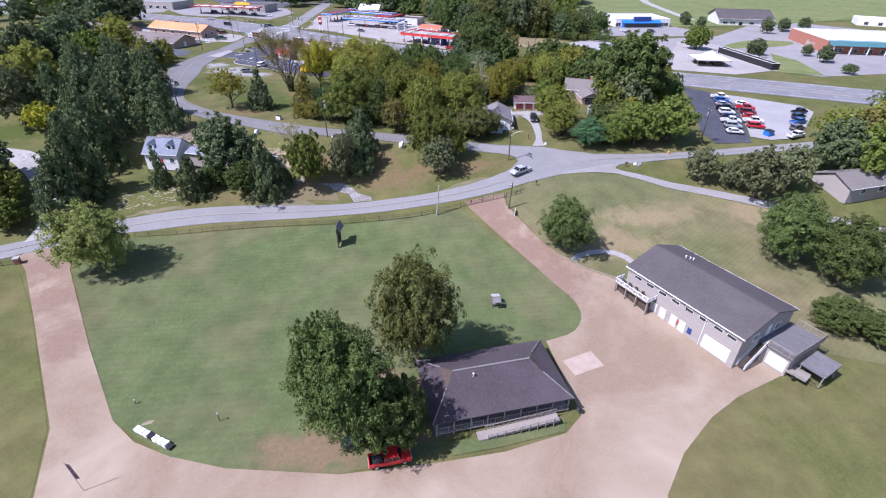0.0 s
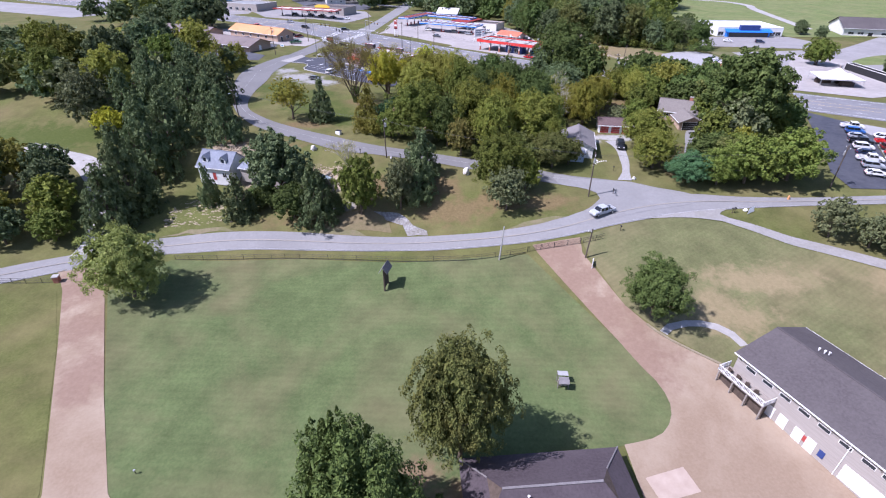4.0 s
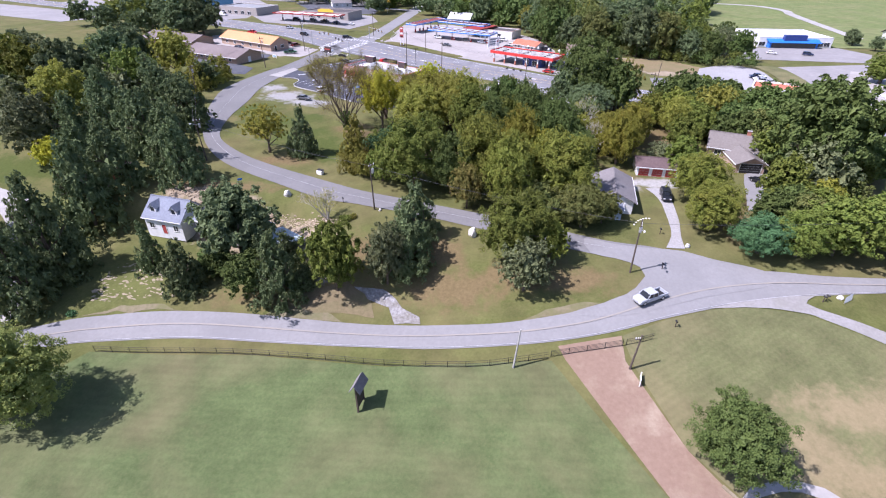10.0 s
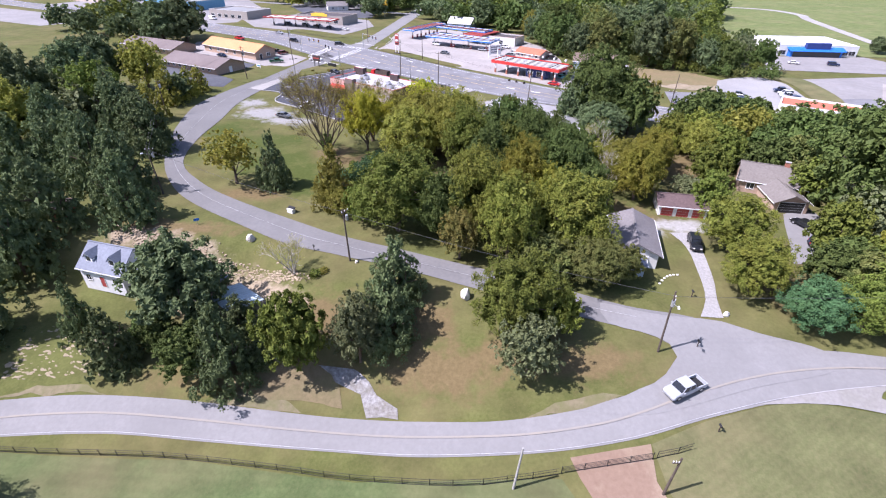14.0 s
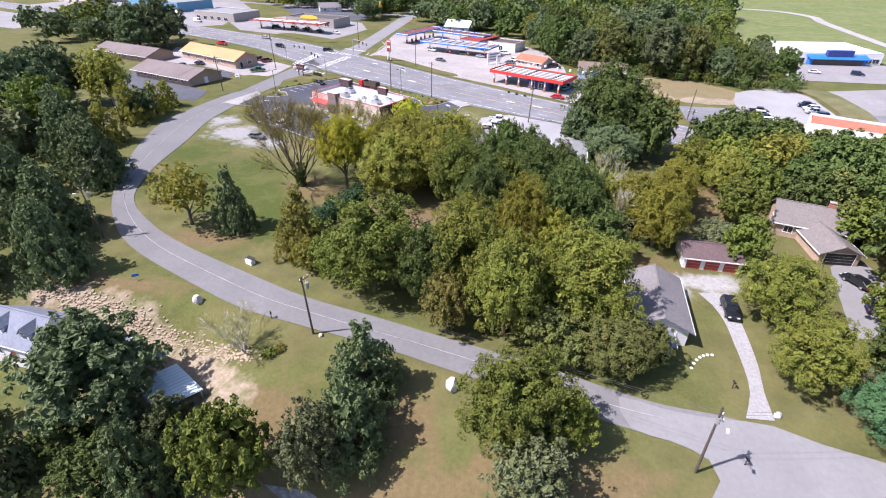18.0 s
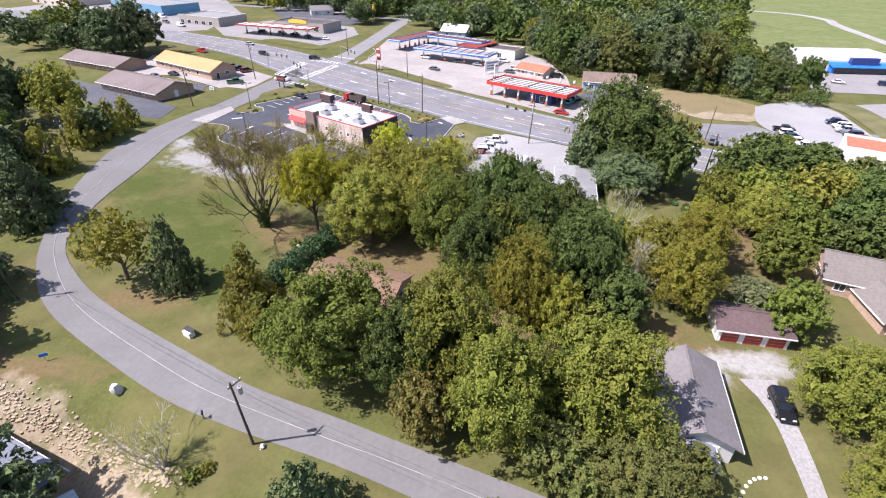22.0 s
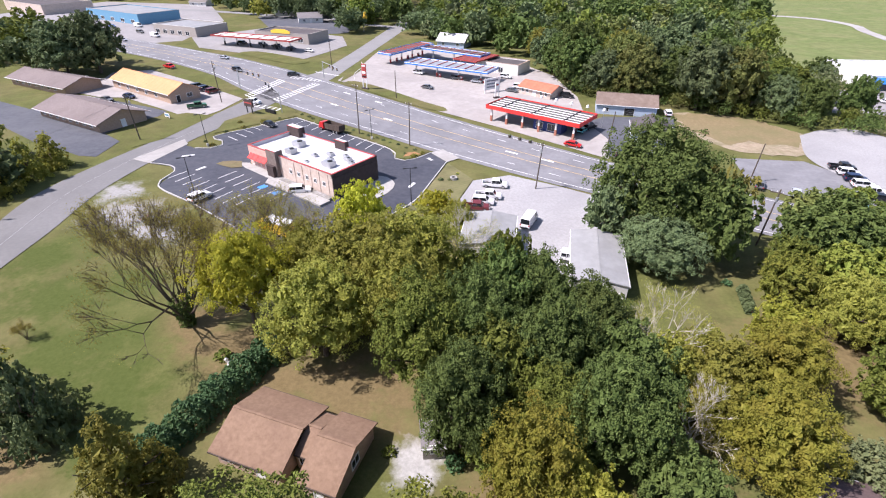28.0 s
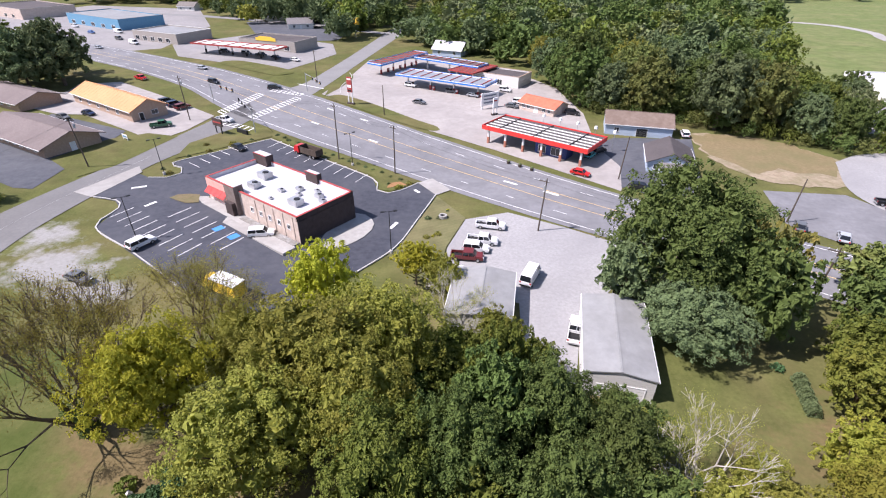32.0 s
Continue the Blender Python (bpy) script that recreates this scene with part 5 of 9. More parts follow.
def canopy(name, x, y, turn, L, W, h, pillars, label, fascia, top, beams, z=None, cross=8, deep=0.9, base=None):
    """A fuel canopy: flat roof with fascia, roof beams, pillars and pumps."""
    t = thing(name, x, y, turn, label, "canopy", z=z)
    part("roof", Shape().box(-L / 2 + 0.15, L / 2 - 0.15, -W / 2 + 0.15, W / 2 - 0.15, h - deep + 0.05, h - 0.35), M[top], t)
    for x0, x1, y0, y1 in ((-L / 2, L / 2, -W / 2, -W / 2 + 0.15), (-L / 2, L / 2, W / 2 - 0.15, W / 2), (-L / 2, -L / 2 + 0.15, -W / 2 + 0.15, W / 2 - 0.15), (L / 2 - 0.15, L / 2, -W / 2 + 0.15, W / 2 - 0.15)):
        f = part("fascia", Shape().box(x0, x1, y0, y1, h - deep, h), M[fascia], t)
        part("fascia_band", Shape().box(x0 - 0.02, x1 + 0.02, y0 - 0.02, y1 + 0.02, h - deep * 0.42, h - deep * 0.12), M["white" if fascia == "blue" else fascia], f)
    for i in range(cross):
        u = -L / 2 + (i + 0.5) * L / cross
        part("roof_beam", Shape().box(u - 0.12, u + 0.12, -W / 2 + 0.2, W / 2 - 0.2, h - 0.35, h - 0.1), M[beams], t)
    for px, py in pillars:
        p = part("pillar", Shape().box(px - 0.22, px + 0.22, py - 0.22, py + 0.22, -0.6, h - deep + 0.1), M["white"], t)
        if base:
            part("pillar_base", Shape().box(px - 0.3, px + 0.3, py - 0.3, py + 0.3, -0.6, 1.9), M[base], p)
    return t


def pump(x, y, turn, z=None):
    t = thing("fuel_pump", x, y, turn, "red and white fuel pump on a concrete island", "fuel pump", "fuel pumps", z=z)
    part("island", Shape().box(-1.6, 1.6, -0.5, 0.5, -0.3, 0.18), M["kerb"], t)
    b = part("cabinet", Shape().box(-0.5, 0.5, -0.3, 0.3, 0.18, 1.7), M["dull_red"], t, bevel=0.03)
    part("display", Shape().box(-0.35, 0.35, -0.32, -0.3, 1.0, 1.5), M["white"], b)
    part("hose", Shape().rod((0.5, 0, 1.4), (0.62, 0, 0.5), 0.04).rod((0.62, 0, 0.5), (0.5, 0, 0.9), 0.04), M["black"], b)


lodge()
barn()
restaurant()
dwelling("house", -10.9, 139.2, -17, 8.0, 8.4, 2.5, 1.6, "shingle_brown", "brick", "low brick house with a faded brown shingle roof", [("S", -2.6, 1.4), ("N", 1, 1.4)], [("S", 1.5, "door", 1.0, "white")], 0.5, None, None)
dwelling("house_wing", -2.8, 136.75, -17, 3.8, 8.4, 2.5, 1.6, "shingle_brown", "brick", "brown roofed wing of the brick house beside a dark recess", [("E", 0, 1.4)], [("S", 0, "door", 1.0, "white")], 0.4, None, None, "house wing")
dwelling("house_wing", -5.65, 138.6, -17, 1.6, 5.6, 2.4, 1.3, "shingle_brown", "brick", "narrow recessed link between two brown roofs", [("S", 0, 0.7)], [], 0.1, None, None, "house wing")
dwelling("garden_shed", 7.0, 139.6, 8, 2.4, 3.4, 2.1, 0.7, "shingle_grey", "wood", "small grey garden shed with a white window", [("S", 0, 0.7)], [], 0.2, None, None, "shed")
dwelling("house", 35.6, 117.6, 78, 12.4, 7.4, 2.9, 1.7, "shingle_grey", "siding_pale", "small pale house with a grey shingle roof beside the drive", [("W", 1.5, 1.3), ("S", 2, 1.2), ("S", -3, 1.2), ("N", 1, 1.2)], [("W", -1.6, "door", 1.0, "white")], 0.6, None, None)
dwelling("porch", 33.4, 110.0, 78, 2.6, 4.0, 2.3, 0.7, "shingle_blue", "siding_blue", "low blue-grey front porch of the pale house", [("W", 0, 1.2)], [], 0.35, None, None, "porch")
dwelling("garage", 49.6, 132.4, -9, 9.2, 6.0, 2.4, 1.2, "shingle_mauve", "white", "three bay garage with red doors and a mauve shingle roof", [], [("S", -3, "garage", 2.3, "dull_red"), ("S", 0, "garage", 2.3, "dull_red"), ("S", 3, "garage", 2.3, "dull_red")], 0.5, None, None, "garage")
dwelling("house", 73.5, 143.8, -24, 12.6, 8.8, 3.0, 2.5, "shingle_tan", "brick", "brick house with a tan shingle roof among trees", [("S", -4, 1.4), ("W", 0, 1.4), ("S", 3, 1.4)], [("S", 0, "door", 1.0, "white")], 0.5, None, (2.1, 0.2, "red_brick"))
# the black door panel stands for shade inside the open car port
dwelling("house_wing", 72.4, 136.6, 84, 9.0, 6.4, 2.4, 1.5, "shingle_tan", "brick", "front wing and dark car port of the tan roofed house", [("S", -2, 1.3)], [("W", 0, "garage", 4.8, "black")], 0.5, None, None, "house wing")
h = dwelling("house", -58.2, 112.2, -14, 9.2, 7.6, 3.6, 3.0, "shingle_blue", "white", "white two storey cottage with a blue-grey roof and dormers", [("S", -3, 1.1), ("S", 3, 1.1), ("W", 0, 1.1)], [("S", 0, "door", 1.0, "dull_red")], 0.4, -5.5, None)
for u in (-2.6, 2.6):
    d = part("dormer", Shape().prism([(u - 0.8, 4.3), (u + 0.8, 4.3), (u + 0.8, 5.4), (u, 6.3), (u - 0.8, 5.4)], -2.9, -0.6), M["white"], h)
    part("dormer_roof", Shape().slab([(u - 1.0, -3.1, 5.25), (u, -3.1, 6.4), (u, -0.4, 6.4), (u - 1.0, -0.4, 5.25)], 0.1).slab([(u, -3.1, 6.4), (u + 1.0, -3.1, 5.25), (u + 1.0, -0.4, 5.25), (u, -0.4, 6.4)], 0.1), M["shingle_blue"], d)
    part("dormer_window", Shape().box(u - 0.4, u + 0.4, -2.94, -2.89, 4.55, 5.5), M["pane"], d)
dwelling("garden_shed", -75.5, 124.5, 20, 4.0, 3.4, 2.2, 1.0, "shingle_mauve", "red_brick", "dull red garden shed in the shade of cedars", [("S", 0, 0.8)], [], 0.3, None, None, "shed")
dwelling("outbuilding", -44.0, 108.2, -22, 16.0, 5.2, 2.6, 0.7, "shingle_blue", "siding", "long outbuilding with a low slate blue roof", [("S", 0, 1.2)], [], 0.4, -4.6, None, "outbuilding")
cp = thing("carport", -31.4, 101.2, -37, "open carport with a pale blue metal roof under trees", "carport", z=-4.0)
for sgn in (-1, 1):
    part("roof", Shape().slab([(-3.6, sgn * 2.7, 2.5), (3.6, sgn * 2.7, 2.5), (3.6, 0, 3.0), (-3.6, 0, 3.0)], 0.06), M["aqua_roof"], cp)
    for i in range(12):
        part("roof_rib", Shape().rod((-3.5 + i * 0.636, sgn * 2.7, 2.53), (-3.5 + i * 0.636, 0.02 * sgn, 3.03), 0.035, n=4), M["metal_roof"], cp)
for x in (-3.4, 0, 3.4):
    for y in (-2.4, 2.4):
        part("post", Shape().box(x - 0.06, x + 0.06, y - 0.06, y + 0.06, -1.5, 2.5), M["steel"], cp)
dwelling("house", 119, 73.5, 8, 15, 10, 3.0, 2.2, "shingle_tan", "siding", "house with a tan roof behind the trees", [("S", -3, 1.4), ("S", 3, 1.4)], [], 0.5)
# yards and shops along the highway
m = dwelling("workshop", 32.1, 173.5, 80, 15.4, 8.4, 3.9, 0.7, "zinc_roof", "siding_pale", "long metal workshop with a galvanised roof", [], [("W", -1.6, "garage", 3.0, "white"), ("W", 2.0, "door", 1.0, "white")], 0.15, None, None, "workshop")
for i in range(14):
    u = -7.2 + i * 1.1
    part("roof_rib", Shape().rod((u, -4.4, 3.9), (u, 0, 4.62), 0.014, n=4).rod((u, 4.4, 3.9), (u, 0, 4.62), 0.014, n=4), M["zinc_roof"], m)
dwelling("workshop", 14.6, 182.0, 83, 11.6, 9.2, 3.6, 0.7, "zinc_roof", "siding_pale", "square white workshop beside a gravel yard", [("S", -2, 1.2)], [("E", 1, "garage", 3.0, "white")], 0.2, None, None, "workshop")
o = dwelling("shop", -98.5, 274.5, -32, 37, 10.5, 3.3, 2.4, "orange_roof", "brick", "long brick shop with a bright orange roof", [("S", u, 1.6) for u in (-14, -8, -2, 4, 10)] + [("E", 1.5, 1.8)], [("E", -2.5, "door", 1.2, "black")], 0.7, None, None, "shop")
for i in range(20):
    part("roof_seam", Shape().rod((-18 + i * 1.9, -5.9, 3.1), (-18 + i * 1.9, 0, 5.8), 0.02, n=4), M["orange_roof"], o)
dwelling("motel_block", -101, 244.5, -27, 31, 13.5, 2.9, 2.2, "shingle_taupe", "brick", "low motel block with a brown-grey shingle roof", [("S", u, 1.3) for u in (-13, -9.5, -6, -2.5, 1, 4.5, 8, 11.5)], [("E", 0, "door", 1.2, "white")], 1.2, None, None, "motel")
dwelling("motel_block", -139, 281, -25, 34, 12.5, 2.9, 2.0, "shingle_taupe", "brick", "low motel block with a mauve brown roof", [("S", u, 1.3) for u in (-13, -9, -5, -1, 3, 7, 11)], [], 1.2, None, None, "motel")
dwelling("diner", 37.2, 288.6, -41, 13.5, 8.4, 2.6, 1.6, "red_roof", "stone_wall", "small brick diner with a red-orange roof", [("S", u, 1.0) for u in (-5, -3, 3, 5)], [("S", 0, "door", 1.4, "white")], 0.6, None, None, "diner")
# its black door panel stands for the dark inside of an open bay
dwelling("shed_row", 62.4, 269.0, -12, 18.5, 10.5, 3.3, 2.4, "rust_roof", "siding_blue", "long blue shed with a rusty sheet roof", [("S", -6, 1.2)], [("S", 1.0, "garage", 3.0, "black")], 0.4, None, None, "shed")
b = dwelling("house", 62.6, 242.5, 76, 12.5, 10.5, 2.9, 2.4, "shingle_slate", "siding_blue", "small blue shop house with a grey roof and porch", [("W", -3.2, 1.3), ("W", 3.2, 1.3), ("S", 2, 1.2)], [("W", 0, "door", 1.0, "white")], 0.5)
part("porch_roof", Shape().slab([(-9.2, -3, 2.5), (-6.2, -3, 2.9), (-6.2, 3, 2.9), (-9.2, 3, 2.5)], 0.12), M["shingle_grey"], b)
for y in (-2.8, -0.9, 0.9, 2.8):
    part("porch_post", Shape().box(-9.1, -8.95, y - 0.08, y + 0.08, -0.5, 2.5), M["white"], b)
part("steps", Shape().box(-10.2, -9.2, -0.8, 0.8, -0.6, 0.3), M["concrete"], b)
# red canopy with a shop beneath
# dark roof sheet stands for the shade seen between the open beams
c = canopy("fuel_canopy", 32.2, 252.3, -35.5, 31.0, 12.2, 5.2, [(-13.8 + 5.5 * i, y) for i in range(6) for y in (-5.2, 4.8)], "long red canopy with an open beamed roof over service bays", "red", "shingle_slate", "black", 0.7, 3, 1.2, "red_brick")
for i in range(5):
    part("roof_strip", Shape().box(-15.0, 15.0, -5.2 + i * 2.1, -4.5 + i * 2.1, 4.86, 4.95), M["siding_pale"], c)
k = flat_shop("kiosk", 35.0, 248.4, -35.5, 9.0, 4.0, 3.4, "white_roof", "navy", "white", "dark blue sales kiosk under the red canopy", [("S", -2.5, 2.0), ("S", 1.5, 2.6)], "kiosk", None, 0.2)
canopy("fuel_canopy", 3.4, 313.0, -27, 38, 10.5, 5.2, [(-15 + 10 * i, -2.5) for i in range(4)], "long blue and white fuel canopy", "blue", "steel", "dull_red", None, 9, 0.9, "dull_red")
canopy("fuel_canopy", -18.0, 345.0, 58, 32, 7.5, 5.4, [(-12, 0), (-4, 0), (4, 0), (12, 0)], "narrow blue edged fuel canopy with red beams", "blue", "shingle_mauve", "dull_red", None, 9, 0.9, "dull_red")
canopy("fuel_canopy", 4.0, 342.0, -34, 34, 8.0, 5.6, [(-12, 0), (0, 0), (12, 0)], "far blue edged fuel canopy with a dark red roof", "blue", "shingle_mauve", "dull_red", None, 8, 0.9, "white")
# the open frame has no roof: its slate sheet stands for shade below
canopy("fuel_canopy", 14.0, 330.0, 55, 18, 12.0, 5.0, [(-6, -4), (6, -4), (-6, 4), (6, 4)], "open red framed canopy between fuel islands", "dull_red", "shingle_slate", "dull_red", None, 10, 0.5, "white")
for i in range(4):
    pump(-9.8 + 8.9 * i, 316.6 - 4.55 * i, -27)
for i in range(3):
    pump(-22 + 4.3 * i, 339 + 6.8 * i, 58)
flat_shop("fuel_shop", 25.5, 327.0, -30, 20, 12, 4.2, "shingle_slate", "siding_pale", "brick", "flat roofed fuel station shop with a white gable sign", [("W", 0, 3.0), ("S", -5, 2.0), ("S", 2, 2.0)])
dwelling("house", 3.0, 384.0, -20, 15, 11, 3.2, 3.0, "white_roof", "siding_blue", "house with a white metal roof behind the fuel station", [("S", -4, 1.3), ("S", 4, 1.3)], [], 0.6)
canopy("fuel_canopy", -94, 359, -19, 48, 9.5, 5.2, [(-20 + 8 * i, 0) for i in range(6)], "long red canopy of a far fuel station", "dull_red", "siding_pale", "dull_red", None, 6, 0.7, "black")
fs = flat_shop("fuel_shop", -84, 384, -20, 34, 18, 4.6, "shingle_slate", "siding", "siding", "grey fuel station shop with a yellow sign", [("S", u, 3.0) for u in (-12, -6, 6, 12)])
part("yellow_sign", Shape().prism([(-6, 4.2), (6, 4.2), (6, 5.4), (3, 6.2), (-3, 6.2), (-6, 5.4)], -9.2, -9.0), M["gold"], fs)
flat_shop("store", -214, 456, -30, 62, 28, 6.2, "zinc_roof", "teal_wall", "siding", "wide blue sheet metal store", [("S", u, 4.0) for u in (-24, -12, 0, 12, 24)])
flat_shop("shop", -148, 402, -24, 34, 22, 5.0, "zinc_roof", "siding", "siding_pale", "grey flat roofed shop with dark windows", [("S", u, 3.0) for u in (-14, -8, -2, 4, 10)])
flat_shop("store", -305, 500, -30, 60, 34, 6.5, "shingle_slate", "stone_wall", "concrete", "far brick store with a grey roof", [("S", u, 4.0) for u in (-20, -8, 4, 16)])
bb = flat_shop("store", 179, 317, -3, 37, 30, 4.8, "white_roof", "white", "white", "long white store with a blue entrance", [("S", u, 3.0) for u in (-16.5, 13, 16)])
part("blue_entrance", Shape().box(-14, 10, -18, -15, 0, 3.4).slab([(-15, -19.5, 2.9), (11, -19.5, 2.9), (11, -15, 4.2), (-15, -15, 4.2)], 0.2), M["blue"], bb)
part("blue_sign", Shape().box(-7, 4, -17.4, -15.2, 3.6, 6.2), M["navy"], bb)
part("shop_front", Shape().box(-13, 9, -18.1, -17.9, 0.2, 2.6), M["pane"], bb)
flat_shop("service_station", 116, 197, -32, 22, 12, 4.4, "red_roof", "white", "white", "low shop with a red-orange roof beside the highway", [("W", 0, 2.5), ("S", -4, 2.5)])
tent = thing("market_tent", 151.0, 187.5, -14, "white pointed tent canopy with dark blocks for its shaded inside", "tent")
ring = [(-7.2, -6.2, 3.1), (7.2, -6.2, 3.1), (7.2, 6.2, 3.1), (-7.2, 6.2, 3.1)]
for a, b in zip(ring, ring[1:] + ring[:1]):
    q0, q1 = [(c[0] * 0.42, c[1] * 0.42, 4.0) for c in (a, b)]
    part("tent_panel", Shape().slab([a, b, q1, q0], 0.05).slab([q0, q1, (q1[0] * 0.06, q1[1] * 0.06, 6.0), (q0[0] * 0.06, q0[1] * 0.06, 6.0)], 0.05), M["white"], tent)
    part("valance", Shape().slab([(a[0], a[1], 2.7), (b[0], b[1], 2.7), (b[0], b[1], 3.1), (a[0], a[1], 3.1)], 0.04), M["white"], tent)
    part("pole", Shape().rod((a[0] * 0.98, a[1] * 0.98, -0.3), (a[0] * 0.98, a[1] * 0.98, 3.1), 0.09), M["steel"], tent)
part("finial", Shape().rod((0, 0, 5.9), (0, 0, 7.0), 0.22, 0.05, 8), M["brick"], tent)
# dark blocks added to stand for the shaded inside of the tent
for x, y, w in ((-3.4, 1.6, 5.0), (3.6, 1.8, 5.0), (3.2, -2.6, 4.2)):
    part("stall", Shape().box(x - w / 2, x + w / 2, y - 1.2, y + 1.2, -0.2, 1.5).box(x - w / 2 + 0.3, x + w / 2 - 0.3, y + 0.7, y + 1.1, 1.5, 2.3), M["dark_wood"], tent)
sm = flat_shop("store", 281, 214, -18, 96, 44, 6.0, "aqua_roof", "red_brick", "white", "long store with a pale aqua roof", [("S", u, 3.4) for u in range(-42, 45, 7)], parapet=0.2)
part("fascia", Shape().slab([(-48, -25.5, 4.2), (48, -25.5, 4.2), (48, -21.5, 6.3), (-48, -21.5, 6.3)], 0.2), M["teal_dark"], sm, "sloping teal fascia")
for u in range(-46, 48, 8):
    part("post", Shape().box(u - 0.2, u + 0.2, -25.2, -24.8, -0.5, 4.2), M["white"], sm)
flat_shop("store", 241, 229, 57, 26, 9, 3.6, "white_roof", "brick", "dull_red", "low shop wing with a red trimmed porch and white roof", [("N", u, 2.4) for u in (-9, -3, 3, 9)] + [("W", 0, 3.0)])
flat_shop("trailer", 174.4, 193.8, 88, 40, 3.6, 2.7, "shingle_slate", "black", "siding_pale", "long dark sales trailer with a pale roof edge", [("S", u, 2.0) for u in range(-18, 19, 6)], "trailer")
flat_shop("store", 352, 300, -35, 26, 20, 4.2, "white_roof", "white", "white", "far white store at the meadow's edge", [("S", u, 2.4) for u in (-8, 0, 8)])
dwelling("hall", 256, 314, -16, 34, 24, 4.5, 4.4, "shingle_slate", "siding_pale", "wide hall with a grey hipped roof near the meadow", [("S", u, 3.0) for u in (-13, -8, 4, 12)], [("S", -3, "door", 2.4, "black")], 1.0, None, None, "hall")
for x, y, turn, roof in ((-92, 448, 20, "shingle_grey"), (-74, 468, -15, "shingle_tan"), (-118, 482, 35, "white_roof"), (-60, 505, 0, "shingle_grey"), (-150, 540, 15, "shingle_slate"), (-205, 535, -10, "shingle_tan")):
    dwelling("house", x, y, turn, 15, 10, 3.2, 2.6, roof, "siding_pale", "far pale house among trees", [("S", -4, 1.3), ("S", 4, 1.3)], [("S", 0, "door", 1.0, "white")], 0.5)


# ---- vehicles ----
PAINT = dict(white=(0.70, 0.70, 0.70), silver=(0.36, 0.38, 0.41), black=(0.012, 0.013, 0.016), red=(0.50, 0.02, 0.02), blue=(0.03, 0.12, 0.36),
             navy=(0.012, 0.022, 0.06), teal=(0.10, 0.45, 0.45), maroon=(0.13, 0.02, 0.02), grey=(0.11, 0.115, 0.12), gold=(0.75, 0.48, 0.03), green=(0.03, 0.12, 0.06))
COAT = {k: surf("car_paint_" + k, v, tuple(min(1, c * 1.12) for c in v), 2.0, 0.28, bump=0.0, spec=0.6) for k, v in PAINT.items()}
# kind: length, width, height, sill of the windows, cabin (rear foot, rear top, front top, front foot), nose height
CARS = {
    "sedan": (4.7, 1.82, 1.45, 0.92, (-2.0, -1.15, 0.45, 1.25), 0.78),
    "suv": (4.8, 1.92, 1.76, 1.08, (-2.3, -2.05, 0.55, 1.20), 0.98),
    "pickup": (5.8, 1.98, 1.86, 1.12, (-0.75, -0.60, 1.05, 1.65), 1.05),
    "van": (5.7, 2.02, 2.35, 1.25, (-2.8, -2.75, 1.55, 2.25), 1.10),
}
CAR_FIRST = {}


